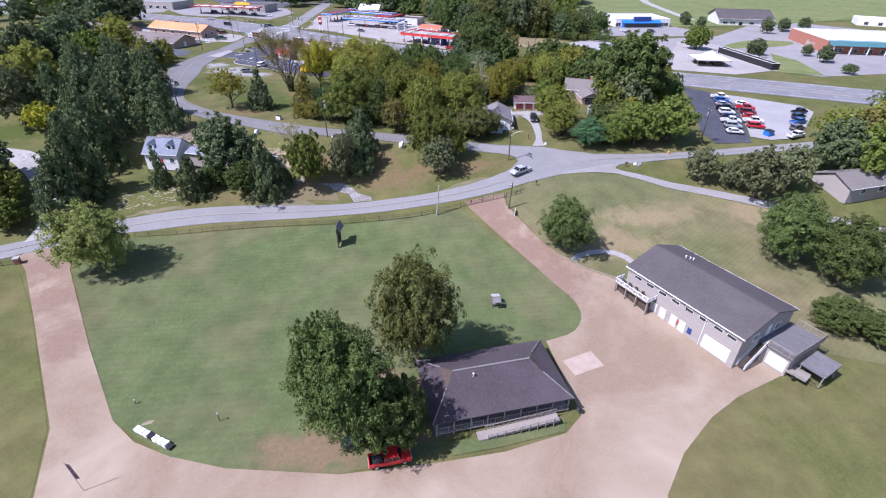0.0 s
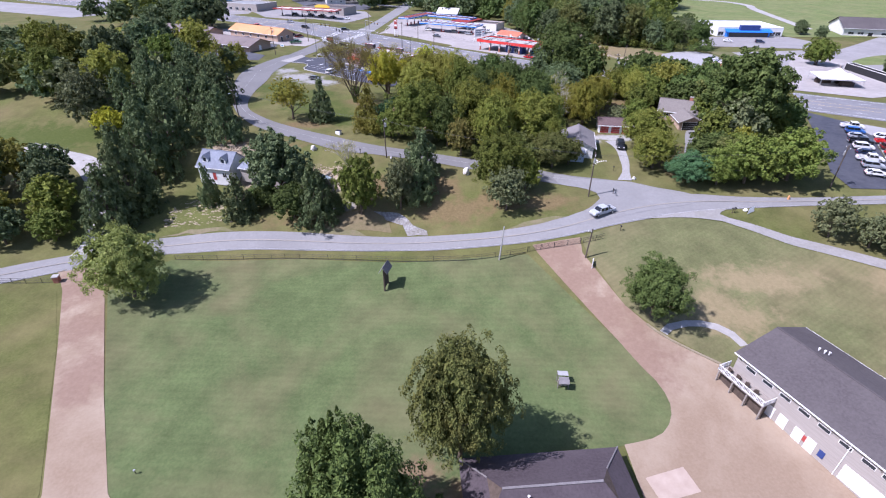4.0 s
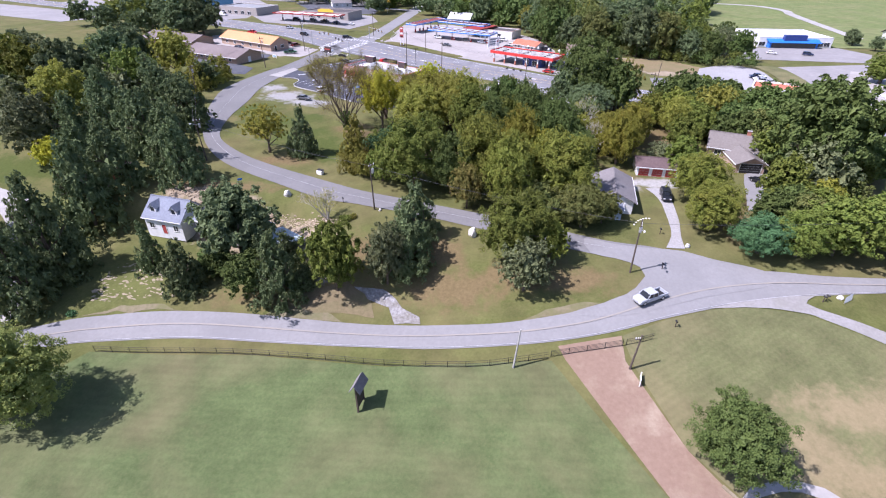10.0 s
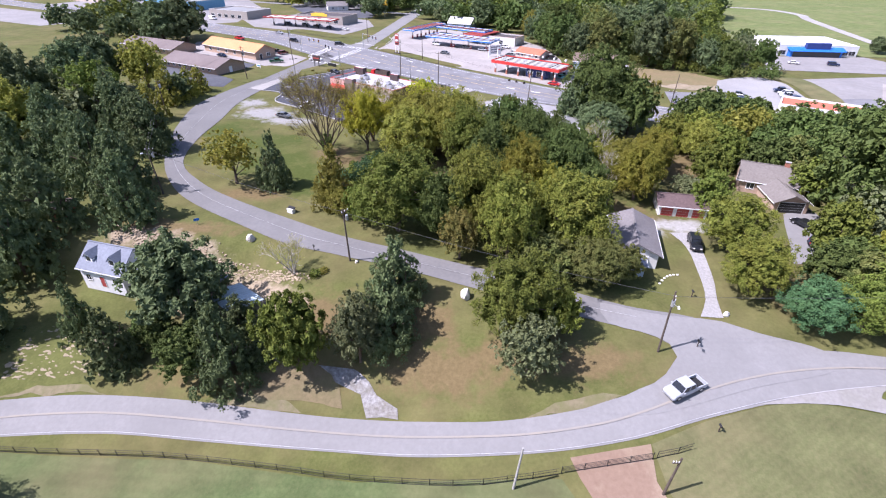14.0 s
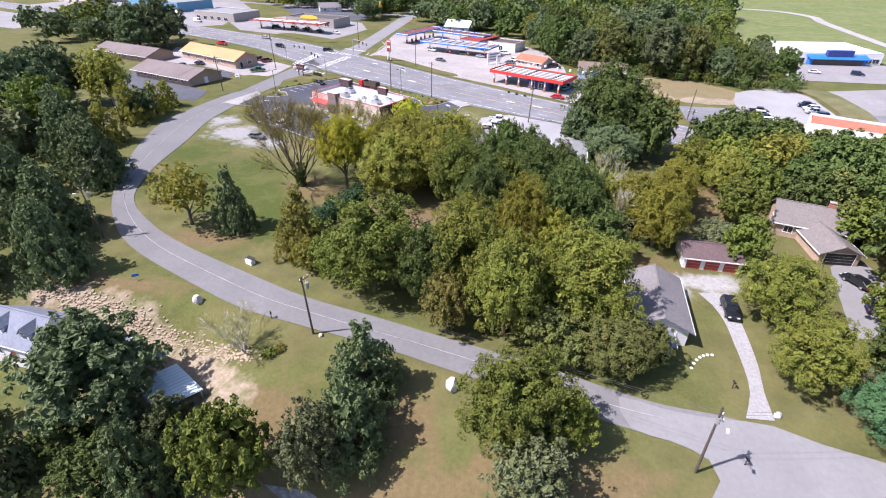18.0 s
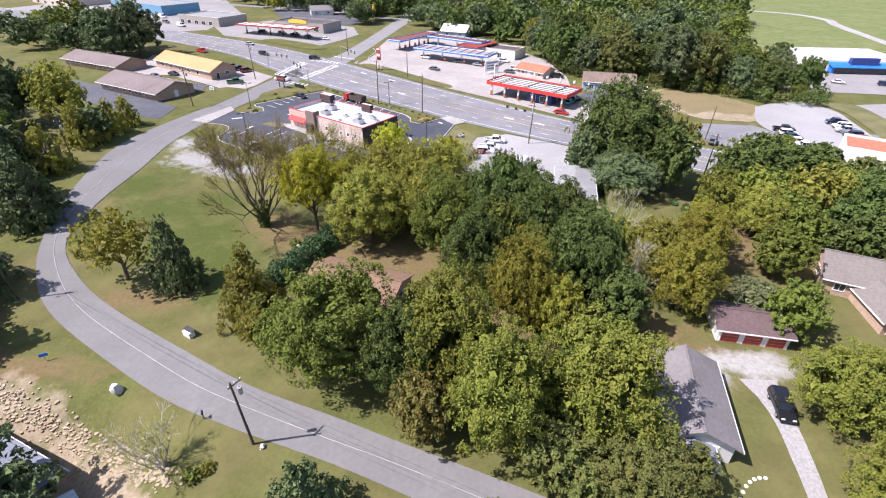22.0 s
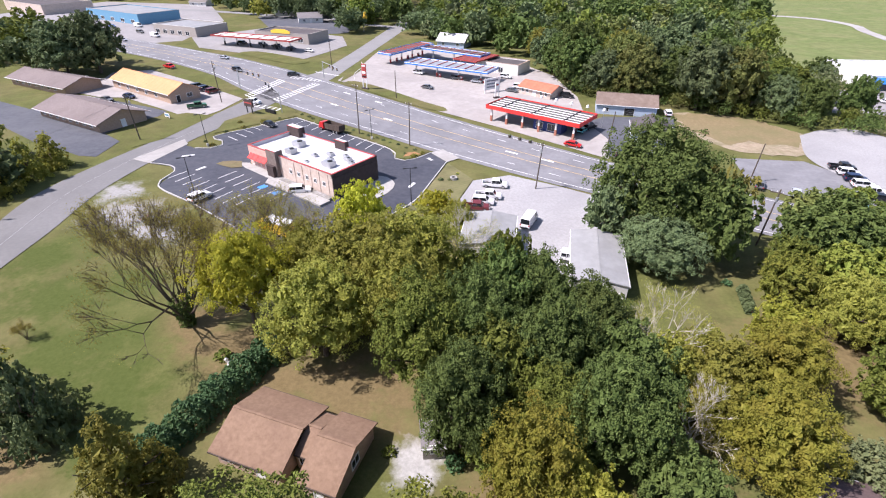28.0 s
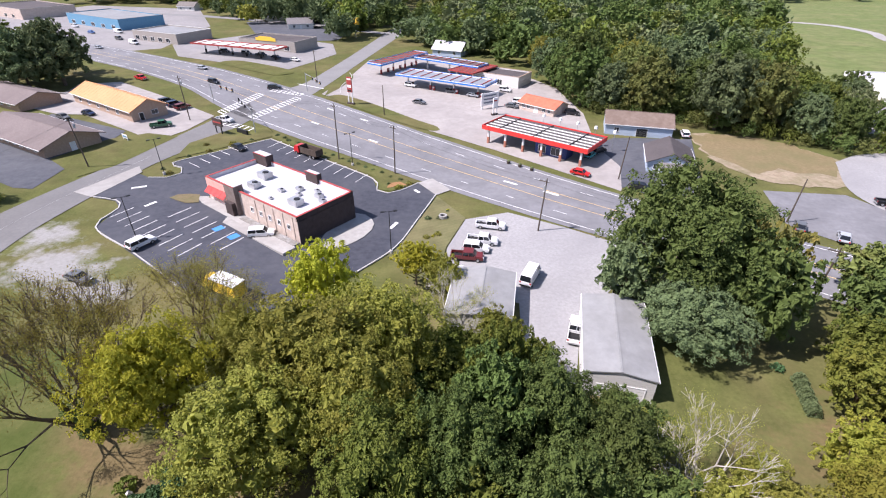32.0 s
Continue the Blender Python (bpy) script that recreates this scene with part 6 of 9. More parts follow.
def make_car(kind, colour):
    L, W, Ht, sill, (a, b, c, d), nose = CARS[kind]
    t = new({"suv": "suv", "sedan": "car", "pickup": "pickup_truck", "van": "van"}[kind])
    tagged(t, f"parked {colour} {dict(suv='sport utility vehicle', sedan='saloon car', pickup='pickup truck', van='delivery van')[kind]} standing on its four wheels", "vehicle")
    paint = COAT[colour]
    y = W / 2
    side = [(-L / 2, 0.38), (L / 2, 0.36), (L / 2, nose * 0.72), (L / 2 - 0.25, nose), (d, sill), (-L / 2 + 0.08, sill if kind != "sedan" else sill * 0.98), (-L / 2, sill * 0.8)]
    if kind == "pickup":
        part("body", Shape().prism([(a - 0.05, 0.38), (L / 2, 0.36), (L / 2, nose * 0.72), (L / 2 - 0.2, nose), (d, sill), (a - 0.05, sill)], -y, y), paint, t, bevel=0.07)
        bed = Shape().box(-L / 2, a - 0.06, -y, -y + 0.14, 0.5, sill).box(-L / 2, a - 0.06, y - 0.14, y, 0.5, sill).box(-L / 2, -L / 2 + 0.12, -y + 0.14, y - 0.14, 0.5, sill)
        part("bed", bed, paint, t)
        part("bed_floor", Shape().box(-L / 2 + 0.12, a - 0.06, -y + 0.14, y - 0.14, 0.5, 0.62), M["black"], t)
    else:
        part("body", Shape().prism(side, -y, y), paint, t, bevel=0.08)
    g = Shape()
    k = 0.16
    g.add([(a, -y + 0.06, sill - 0.02), (d, -y + 0.06, sill - 0.02), (d, y - 0.06, sill - 0.02), (a, y - 0.06, sill - 0.02), (b, -y + k, Ht - 0.05), (c, -y + k, Ht - 0.05), (c, y - k, Ht - 0.05), (b, y - k, Ht - 0.05)],
          [(3, 2, 1, 0), (4, 5, 6, 7), (0, 1, 5, 4), (1, 2, 6, 5), (2, 3, 7, 6), (3, 0, 4, 7)])
    part("window_glass", g, M["glass"], t)
    part("roof", Shape().box(b - 0.05, c + 0.05, -y + k - 0.04, y - k + 0.04, Ht - 0.08, Ht), paint, t, bevel=0.03)
    for sy in (-1, 1):
        for u, v in ((a, b), ((a + d) / 2 - 0.1, (b + c) / 2), (d, c)):
            part("pillar", Shape().rod((u, sy * (y - 0.05), sill - 0.02), (v, sy * (y - k + 0.01), Ht - 0.05), 0.05, n=4), paint, t)
        if kind == "van":
            part("side_panel", Shape().slab([(a, sy * (y - 0.045), sill), (0.6, sy * (y - 0.045), sill), (0.4, sy * (y - k + 0.015), Ht - 0.04), (b, sy * (y - k + 0.015), Ht - 0.04)], 0.01), paint, t)
        part("mirror", Shape().box(d - 0.35, d - 0.2, sy * y - 0.02 if sy > 0 else -y - 0.2, y + 0.2 if sy > 0 else -y + 0.02, sill, sill + 0.16), paint, t)
        part("headlight", Shape().box(L / 2 - 0.12, L / 2 + 0.02, sy * (y - 0.35) - 0.2, sy * (y - 0.35) + 0.2, nose * 0.66, nose * 0.82), M["lamp"], t)
        part("tail_light", Shape().box(-L / 2 - 0.02, -L / 2 + 0.08, sy * (y - 0.16) - 0.12, sy * (y - 0.16) + 0.12, sill * 0.7, sill * 0.92), M["tail"], t)
        for ux in (-L / 2 + 1.0, L / 2 - 0.95):
            r = 0.33 if kind in ("sedan", "suv") else 0.39
            w = part("wheel", Shape().rod((ux, sy * (y - 0.20), r), (ux, sy * (y + 0.02), r), r, n=14), M["tyre"], t)
            part("rim", Shape().rod((ux, sy * (y + 0.02), r), (ux, sy * (y + 0.035), r), r * 0.62, n=10), M["rim"], w)
    for u0, u1 in ((-L / 2 - 0.08, -L / 2 + 0.05), (L / 2 - 0.05, L / 2 + 0.08)):
        part("bumper", Shape().box(u0, u1, -y + 0.1, y - 0.1, 0.38, 0.60), M["steel"] if kind == "pickup" else M["black"], t)
    return t


def park(kind, colour, x, y, turn, lift=0.15, group=""):
    m = pose(x, y, hgt(x, y) + lift, 0, 0, turn)
    key = (kind, colour)
    if key in CAR_FIRST:
        ob = copy_thing(CAR_FIRST[key], m)
    else:
        ob = CAR_FIRST[key] = make_car(kind, colour)
        ob.matrix_basis = m
    if group:
        ob["group"] = group
    return ob


park("pickup", "red", -3.0, 16.3, 5)
park("sedan", "navy", -7.2, 19.6, 15)
park("suv", "navy", -4.4, 20.8, 95)
park("pickup", "silver", 34.4, 86.2, -154, 0.12)
park("suv", "black", 47.4, 118.4, -101)
park("sedan", "black", 71.6, 126.6, 112)
park("suv", "navy", 70.8, 118.8, -20)
for kind, colour, x, y, turn in (("pickup", "white", 16.9, 207.6, -8), ("pickup", "white", 15.2, 201.8, -8), ("suv", "white", 14.0, 199.0, -8), ("pickup", "maroon", 12.4, 196.2, -5), ("sedan", "white", 10.2, 191.2, 35)):
    park(kind, colour, x, y, turn, 0.15, "trucks in the gravel yard")
park("van", "white", 22.9, 190.6, 66)
w = park("pickup", "white", 28.0, 177.6, 74)
park("van", "grey", 37.2, 187.6, 60)
park("suv", "white", -26.0, 200.9, 12)
park("sedan", "black", -47.4, 243.2, -40)
park("suv", "white", -45.6, 195.4, 62)
park("sedan", "grey", -49.6, 184.6, -20)
park("sedan", "red", 39.4, 234.6, -30)
park("suv", "black", 51.4, 226.6, -16)
for kind, colour, x, y, turn in (("van", "white", 46.2, 254.4, 50), ("suv", "black", 47.0, 249.6, 40), ("sedan", "teal", 44.2, 246.6, 55)):
    park(kind, colour, x, y, turn, 0.18)
park("sedan", "grey", -4.8, 293.6, -24)
park("pickup", "white", -60.6, 264.6, -14, 0.15)
park("suv", "black", -58.8, 303.6, 12)
for i, (kind, colour) in enumerate((("suv", "black"), ("suv", "navy"), ("suv", "maroon"))):
    park(kind, colour, -86.5 + 4.0 * i, 280.4 - 2.6 * i, 60, 0.2, "cars beside the orange roofed shop")
park("pickup", "green", -75.8, 257.5, 30, 0.2)
park("pickup", "red", -113, 311, -30)
park("suv", "black", -83, 307.5, -30)
park("sedan", "silver", 83.2, 206.4, 60, 0.2)
park("sedan", "grey", 77.4, 210.4, 60, 0.2)
park("suv", "white", 75.0, 264.6, 80)
for i, (kind, colour) in enumerate((("pickup", "black"), ("suv", "white"), ("suv", "navy"), ("suv", "white"), ("pickup", "white"), ("suv", "black"))):
    park(kind, colour, 102.6 - 0.6 * i, 221.6 - 3.5 * i, -15, 0.2, "cars in the east lot")
park("sedan", "teal", 92.6, 199.8, -25, 0.2)
for i, (kind, colour) in enumerate((("pickup", "navy"), ("suv", "white"), ("pickup", "silver"), ("suv", "navy"), ("suv", "maroon"), ("sedan", "white"))):
    park(kind, colour, 122.6 - 0.9 * i, 229.5 - 3.9 * i, 170, 0.2, "cars in the east lot")
for i in range(9):
    park(("sedan", "suv", "pickup")[i % 3], ("white", "silver", "white", "navy", "white", "black", "silver", "blue", "white")[i], 104.0 + 2.1 * i, 101.6 + 4.1 * i, -20, 0.2, "cars in the car lot")
for i in range(6):
    park(("suv", "pickup", "sedan")[i % 3], ("red", "white", "red", "maroon", "red", "white")[i], 113.0 + 2.1 * i, 104.6 + 4.2 * i, -20, 0.25, "cars in the car lot")
for i in range(5):
    park(("pickup", "suv")[i % 2], ("white", "grey", "blue", "navy", "black")[i], 121 + 3.9 * i, 97.5 + 4.5 * i, 15, 0.2, "cars in the car lot")
for x, y, c, k in ((-104, 366, "black", "suv"), (-92, 362, "grey", "suv"), (-84, 359, "black", "pickup"), (-76, 356, "navy", "sedan"), (-66, 352, "white", "sedan"), (-98, 330, "silver", "sedan"),
                   (-160, 385, "white", "van"), (-176, 398, "grey", "suv"), (-190, 420, "white", "van"), (-205, 418, "blue", "sedan"), (-230, 440, "white", "suv"), (-170, 372, "silver", "sedan"),
                   (-10, 316, "white", "suv"), (6, 309, "grey", "suv"), (14, 304, "silver", "sedan"), (26, 312, "white", "suv"), (30, 296, "white", "suv"), (27, 291, "grey", "sedan"), (46, 284, "black", "suv"),
                   (-108, 262, "grey", "sedan"), (-103, 266, "navy", "sedan"), (156, 282, "white", "sedan"), (172, 279, "navy", "suv"), (120, 172, "black", "pickup"), (98, 186, "navy", "suv")):
    park(k, c, x, y, -25, 0.2)


def box_truck(x, y, turn, cab, box, L, label):
    t = thing("box_truck", x, y, turn, label, "truck", z=hgt(x, y) + 0.12)
    part("cab", Shape().prism([(L / 2 - 1.9, 0.6), (L / 2, 0.6), (L / 2, 1.5), (L / 2 - 0.5, 2.4), (L / 2 - 1.9, 2.5)], -1.1, 1.1), COAT[cab], t, bevel=0.06)
    part("windscreen", Shape().slab([(L / 2 + 0.01, -0.95, 1.55), (L / 2 + 0.01, 0.95, 1.55), (L / 2 - 0.45, 0.95, 2.35), (L / 2 - 0.45, -0.95, 2.35)], 0.04), M["glass"], t)
    part("load_box", box, COAT["gold"] if cab == "gold" else M["dark_wood"], t)
    if cab == "gold":
        part("box_roof", Shape().box(-3.9, 1.4, -1.25, 1.25, 3.0, 3.12), M["white"], t)
    part("chassis", Shape().box(-L / 2, L / 2 - 0.2, -0.5, 0.5, 0.5, 0.75), M["black"], t)
    for u in (-L / 2 + 1.2, -L / 2 + 2.4, L / 2 - 1.0):
        for sy in (-1, 1):
            wl = part("wheel", Shape().rod((u, sy * 0.85, 0.5), (u, sy * 1.15, 0.5), 0.5, n=14), M["tyre"], t)
            part("rim", Shape().rod((u, sy * 1.15, 0.5), (u, sy * 1.17, 0.5), 0.28, n=10), M["rim"], wl)
    return t


box_truck(-28.6, 241.2, 148, "red", Shape().box(-4.2, 1.6, -1.2, -1.08, 0.9, 2.5).box(-4.2, 1.6, 1.08, 1.2, 0.9, 2.5).box(1.5, 1.6, -1.08, 1.08, 0.9, 2.8).box(-4.2, -4.1, -1.08, 1.08, 0.9, 2.5).box(-4.1, 1.5, -1.08, 1.08, 0.8, 1.0), 8.4, "red dump truck with a black steel tipper body")
box_truck(-25.5, 183.4, 155, "gold", Shape().box(-3.8, 1.3, -1.15, 1.15, 0.8, 3.0), 7.6, "yellow box truck parked behind the trees")

# ladder rack on the white service truck
rack = Shape()
for u in (-2.3, -0.6, 0.9):
    rack.rod((u, -0.85, 1.2), (u, -0.85, 2.15), 0.04).rod((u, 0.85, 1.2), (u, 0.85, 2.15), 0.04).rod((u, -0.85, 2.15), (u, 0.85, 2.15), 0.04)
rack.rod((-2.6, -0.5, 2.22), (1.6, -0.5, 2.22), 0.05).rod((-2.6, -0.1, 2.22), (1.6, -0.1, 2.22), 0.05)
part("ladder_rack", rack, M["steel"], w)


# ---- poles, wires, lamps ----
def utility_pole(x, y, h, lean=(0, 0), arm=0.0, turn=0.0, can=True, lamp=False, tone="pole"):
    t = thing("utility_pole", x, y, turn, "dark wooden utility pole with crossarm and insulators" if tone == "pole" else "bare weathered grey pole beside the road", "utility pole", "utility poles")
    top = Vector((lean[0], lean[1], h))
    part("shaft", Shape().rod((0, 0, -0.6), top, 0.17, 0.11, 8), M[tone], t)
    if arm:
        a = part("crossarm", Shape().box(-arm / 2, arm / 2, -0.06, 0.06, h - 0.75, h - 0.62), M["pole"], t)
        for u in (-arm / 2 + 0.1, 0.0, arm / 2 - 0.1):
            part("insulator", Shape().cyl(u, 0, h - 0.62, h - 0.38, 0.06, n=6), M["white"], a)
    if can:
        c = part("transformer", Shape().cyl(0.36, 0, h - 2.4, h - 1.5, 0.25, n=12), M["steel"], t)
        part("bushing", Shape().cyl(0.36, 0.1, h - 1.5, h - 1.28, 0.05, n=6), M["white"], c)
    if lamp:
        part("lamp_arm", Shape().rod((0, 0, h - 1.8), (-1.3, -0.5, h - 1.2), 0.04), M["steel"], t)
        part("lamp_head", Shape().box(-1.7, -1.2, -0.65, -0.4, h - 1.3, h - 1.12), M["lamp"], t)
    return Vector((x, y, hgt(x, y))) + top


def wires(a, b, count=2, gap=0.8, sag=0.9):
    """Sagging wires between two pole heads."""
    side = Vector((-(b - a).y, (b - a).x, 0)).normalized()
    for k in range(count):
        d = side * (k - (count - 1) / 2) * gap + Vector((0, 0, -0.35 - 0.5 * (k % 2)))
        s = Shape()
        for i in range(15):
            p = a.lerp(b, i / 14) + d - Vector((0, 0, sag * 4 * (i / 14) * (1 - i / 14)))
            s.v += [tuple(p + side * 0.014 * math.cos(j * 2.094) + Vector((0, 0, 0.014 * math.sin(j * 2.094)))) for j in range(3)]
        s.f = [(i * 3 + j, i * 3 + (j + 1) % 3, i * 3 + 3 + (j + 1) % 3, i * 3 + 3 + j) for i in range(14) for j in range(3)]
        tagged(new("overhead_wire", s.mesh("overhead_wire", M["wire"])), "thin dark overhead wire sagging between poles", "wire", "overhead wires")


utility_pole(11.2, 74.2, 7.6, (0.5, 0.0), 0, 0, False, False, "weathered")
utility_pole(28.2, 73.6, 6.6, (0.5, 0.1), 0.8, 0, False)
P3 = utility_pole(-14.8, 110.8, 10.4, (-0.5, -0.1), 1.6, 60, True)
P4 = utility_pole(-60.1, 133.8, 10.8, (-0.5, 0), 1.6, 20, True, True)
P5 = utility_pole(32.8, 92.4, 10.4, (0.4, 0.1), 1.8, 70, True, True)
P6 = utility_pole(90, 96.5, 10.2, (0, 0), 1.8, 80, True)
P7 = utility_pole(-84, 182, 10.5, (0, 0), 1.6, 0, True)
P8 = utility_pole(-77.2, 227.8, 11.8, (-0.3, 0), 1.6, 30, True)
for a, b in ((P4, P3), (P3, P5), (P5, P6), (P4, P7), (P7, P8)):
    wires(a, b)
U1 = utility_pole(-20.4, 239.8, 14.3, (0.3, 0), 2.0, -30, False)
U2 = utility_pole(-5.2, 232.9, 12.0, (0.2, 0), 2.0, -30, False)
U3 = utility_pole(26.1, 207.0, 11.2, (0.6, 0), 2.0, -30, True)
U4 = utility_pole(64.2, 184.6, 11.5, (0.4, 0), 2.0, -30, True)
U5 = utility_pole(-71.0, 264.6, 13.0, (-0.4, 0), 2.0, -30, True)
utility_pole(-14.7, 278.6, 9.5, (0, 0), 0, 0, False)
utility_pole(48.0, 232.6, 10.5, (0.6, 0), 0, 0, False)
utility_pole(76.4, 213.0, 9.5, (0.5, 0), 0, 0, False)
utility_pole(-46.3, 316.0, 12.0, (0, 0), 1.6, 0, False)
for a, b in ((U5, U1), (U1, U2), (U2, U3), (U3, U4)):
    wires(a, b, 3, 0.7, 1.2)


def lot_lamp(x, y, h, turn, heads=2):
    t = thing("lamp_post", x, y, turn, "black parking lot lamp post with two heads", "lamp post", "parking lot lamps")
    part("base", Shape().cyl(0, 0, -0.4, 0.75, 0.3, n=12), M["kerb"], t)
    part("pole", Shape().rod((0, 0, 0.7), (0, 0, h), 0.09, 0.06, 8), M["black"], t)
    for s in (-1, 1)[:heads]:
        part("arm", Shape().rod((0, 0, h - 0.15), (s * 0.9, 0, h - 0.05), 0.04), M["black"], t)
        part("lamp_head", Shape().box(s * 1.1 - 0.35, s * 1.1 + 0.35, -0.2, 0.2, h - 0.1, h + 0.05), M["black"], t)


for x, y, h, a in ((-1.2, 197.4, 8.6, 15), (-57.8, 225.6, 8.6, 40), (-47.9, 197.6, 8.6, 30), (-16.2, 236.4, 8.4, 40)):
    lot_lamp(x, y, h, a)


# ---- fence, gates, park furniture ----
def fence(pts, height, label, gap=2.6):
    line = curve(pts, gap)
    t = tagged(new("fence"), label, "fence")
    for a, b in zip(line, line[1:]):
        za, zb = hgt(a.x, a.y), hgt(b.x, b.y)
        part("post", Shape().rod((a.x, a.y, za - 0.3), (a.x, a.y, za + height + 0.1), 0.05, n=6), M["black"], t)
        for k in (0.08, 0.62, 1.0):
            part("rail", Shape().rod((a.x, a.y, za + height * k), (b.x, b.y, zb + height * k), 0.03, n=4), M["black"], t)
        for i in range(1, 10):
            p = a.lerp(b, i / 10)
            z = za + (zb - za) * i / 10
            part("picket", Shape().rod((p.x, p.y, z + 0.05), (p.x, p.y, z + height), 0.012, n=3), M["black"], t)


fence([(-57, 78.6), (-40, 78.4), (-30.3, 77.9), (-18, 76.6), (-8.5, 75.3), (4.1, 74.5), (10.5, 74.9), (16.6, 75.7)], 1.2, "low dark metal fence along the park's road side")
fence([(28.6, 77.6), (31.2, 78.1), (33.0, 78.6)], 1.2, "short dark metal fence beside the gate")
fence([(-96, 70.4), (-83.1, 70.4), (-77.8, 70.8)], 1.2, "dark metal fence beside the west drive")
for x0, y0, x1, y1 in ((17.0, 75.8, 28.0, 77.4), (-66.5, 71.6, -62.6, 75.2)):
    t = thing("gate", x0, y0, 0, "long dark tubular farm gate across the drive", "gate")
    dx, dy, dz = x1 - x0, y1 - y0, hgt(x1, y1) - hgt(x0, y0)
    for k in range(5):
        part("gate_bar", Shape().rod((0, 0, 0.3 + 0.25 * k), (dx, dy, dz + 0.3 + 0.25 * k), 0.03, n=5), M["black"], t)
    for u in (0, 0.25, 0.5, 0.75, 1.0):
        part("gate_upright", Shape().rod((dx * u, dy * u, dz * u + 0.1), (dx * u, dy * u, dz * u + 1.4), 0.05, n=6), M["black"], t)
for x, y in ((-77.2, 71.0), (-66.2, 71.4)):
    t = thing("gate_pier", x, y, 10, "low red brick gate pier beside the drive", "gate pier", "gate piers")
    part("pier", Shape().box(-0.5, 0.5, -0.5, 0.5, -0.4, 1.3), M["red_brick"], t)
    part("cap", Shape().box(-0.6, 0.6, -0.6, 0.6, 1.3, 1.45), M["concrete"], t)

t = thing("sign_shelter", -11.1, 68.8, 76, "tall wooden sign shelter with a small shingled gable roof", "sign")
for u in (-1.0, 1.0):
    part("post", Shape().box(u - 0.12, u + 0.12, -0.12, 0.12, -0.5, 4.6), M["dark_wood"], t)
part("board", Shape().box(-0.88, 0.88, -0.06, 0.06, 0.6, 4.3), M["dark_wood"], t)
for side in (-1, 1):
    part("roof", Shape().slab([(-1.5, side * 0.86, 4.2), (1.5, side * 0.86, 4.2), (1.5, 0, 5.5), (-1.5, 0, 5.5)], 0.1), M["shingle_grey"], t)

t = thing("picnic_shelter", 18.8, 45.9, -4, "small grey tin roofed shelter on the lawn", "shelter")
for u in (-0.8, 0.8):
    for v in (-0.7, 0.7):
        part("post", Shape().box(u - 0.06, u + 0.06, v - 0.06, v + 0.06, -0.3, 1.9), M["wood"], t)
part("roof", Shape().slab([(-0.8, -1.35, 1.7), (0.8, -1.35, 1.7), (0.8, -0.15, 2.0), (-0.8, -0.15, 2.0)], 0.06), M["shingle_grey"], t)
part("roof", Shape().slab([(-0.8, 0.15, 2.0), (0.8, 0.15, 2.0), (0.8, 1.35, 1.75), (-0.8, 1.35, 1.75)], 0.06), M["grey_roof"], t)
part("bench", Shape().box(-0.7, 0.7, -0.4, 0.4, 0.3, 0.75), M["wood"], t)

t = thing("bee_boxes", -36.2, 24.4, -33, "row of white boxes with a black gap on the lawn", "boxes")
for i in range(7):
    if i != 3:
        part("box", Shape().box(-3.2 + 0.93 * i, -2.4 + 0.93 * i, -0.42, 0.42, -0.1, 0.62), M["white"], t, bevel=0.03)
part("black_box", Shape().box(-0.42, 0.38, -0.38, 0.38, -0.1, 0.55), M["black"], t)
part("end_box", Shape().box(3.35, 4.0, -0.4, 0.4, -0.1, 0.3), M["black"], t)
t = thing("flat_stone", -37.6, 27.0, 20, "flat pale stone lying in the grass", "stone", z=hgt(-37.6, 27.0) + 0.06)
part("slab", Shape().slab([(-0.9, -0.25, 0.0), (0.5, -0.35, 0.02), (0.9, 0.1, 0.0), (0.2, 0.4, 0.01), (-0.8, 0.2, 0.0)], 0.2), M["rock"], t)
for x, y, kind in ((-27.4, 26.0, "lamp"), (-40.6, 30.8, "tap")):
    t = thing("yard_post", x, y, 0, "short dark metal post in the lawn", "post")
    part("post", Shape().rod((0, 0, -0.2), (0, 0, 1.5 if kind == "lamp" else 0.7), 0.05, n=6), M["black"], t)
    part("cap", Shape().box(-0.12, 0.12, -0.12, 0.12, 1.45 if kind == "lamp" else 0.65, 1.7 if kind == "lamp" else 0.85), M["steel"], t)
t = thing("flag_pole", -42.2, 17.4, 0, "thin leaning pole with a small striped flag", "flag pole")
part("pole", Shape().rod((0, 0, -0.3), (-0.4, 0.2, 6.0), 0.05, 0.03, 8), M["steel"], t)
fl = Shape().slab([(-0.12, 0.08, 2.5), (0.25, 0.2, 2.4), (0.02, 0.24, 5.3), (-0.4, 0.2, 5.5)], 0.012)
part("flag", fl, M["flag_cloth"], t, "dull striped flag")
t = thing("grill", 25.6, 20.4, 10, "round black barbecue beside the porch", "grill", z=-13.2)
part("bowl", Shape().cyl(0, 0, 0.5, 0.75, 0.25, 0.5, 14).cyl(0, 0, 0.75, 1.1, 0.5, 0.2, 14), M["black"], t)
for a in (0, 2.1, 4.2):
    part("leg", Shape().rod((0.2 * math.cos(a), 0.2 * math.sin(a), 0.55), (0.45 * math.cos(a), 0.45 * math.sin(a), 0), 0.03), M["black"], t)
t = thing("white_table", 1.0, 22.6, 20, "white square table under the oak tree", "table", z=-13.2)
part("top", Shape().box(-0.5, 0.5, -0.5, 0.5, 0.68, 0.75), M["white"], t)
for u in (-0.4, 0.4):
    for v in (-0.4, 0.4):
        part("leg", Shape().box(u - 0.04, u + 0.04, v - 0.04, v + 0.04, 0, 0.68), M["white"], t)
t = thing("notice_board", 29.2, 71.6, 70, "white notice board on legs beside the drive", "sign")
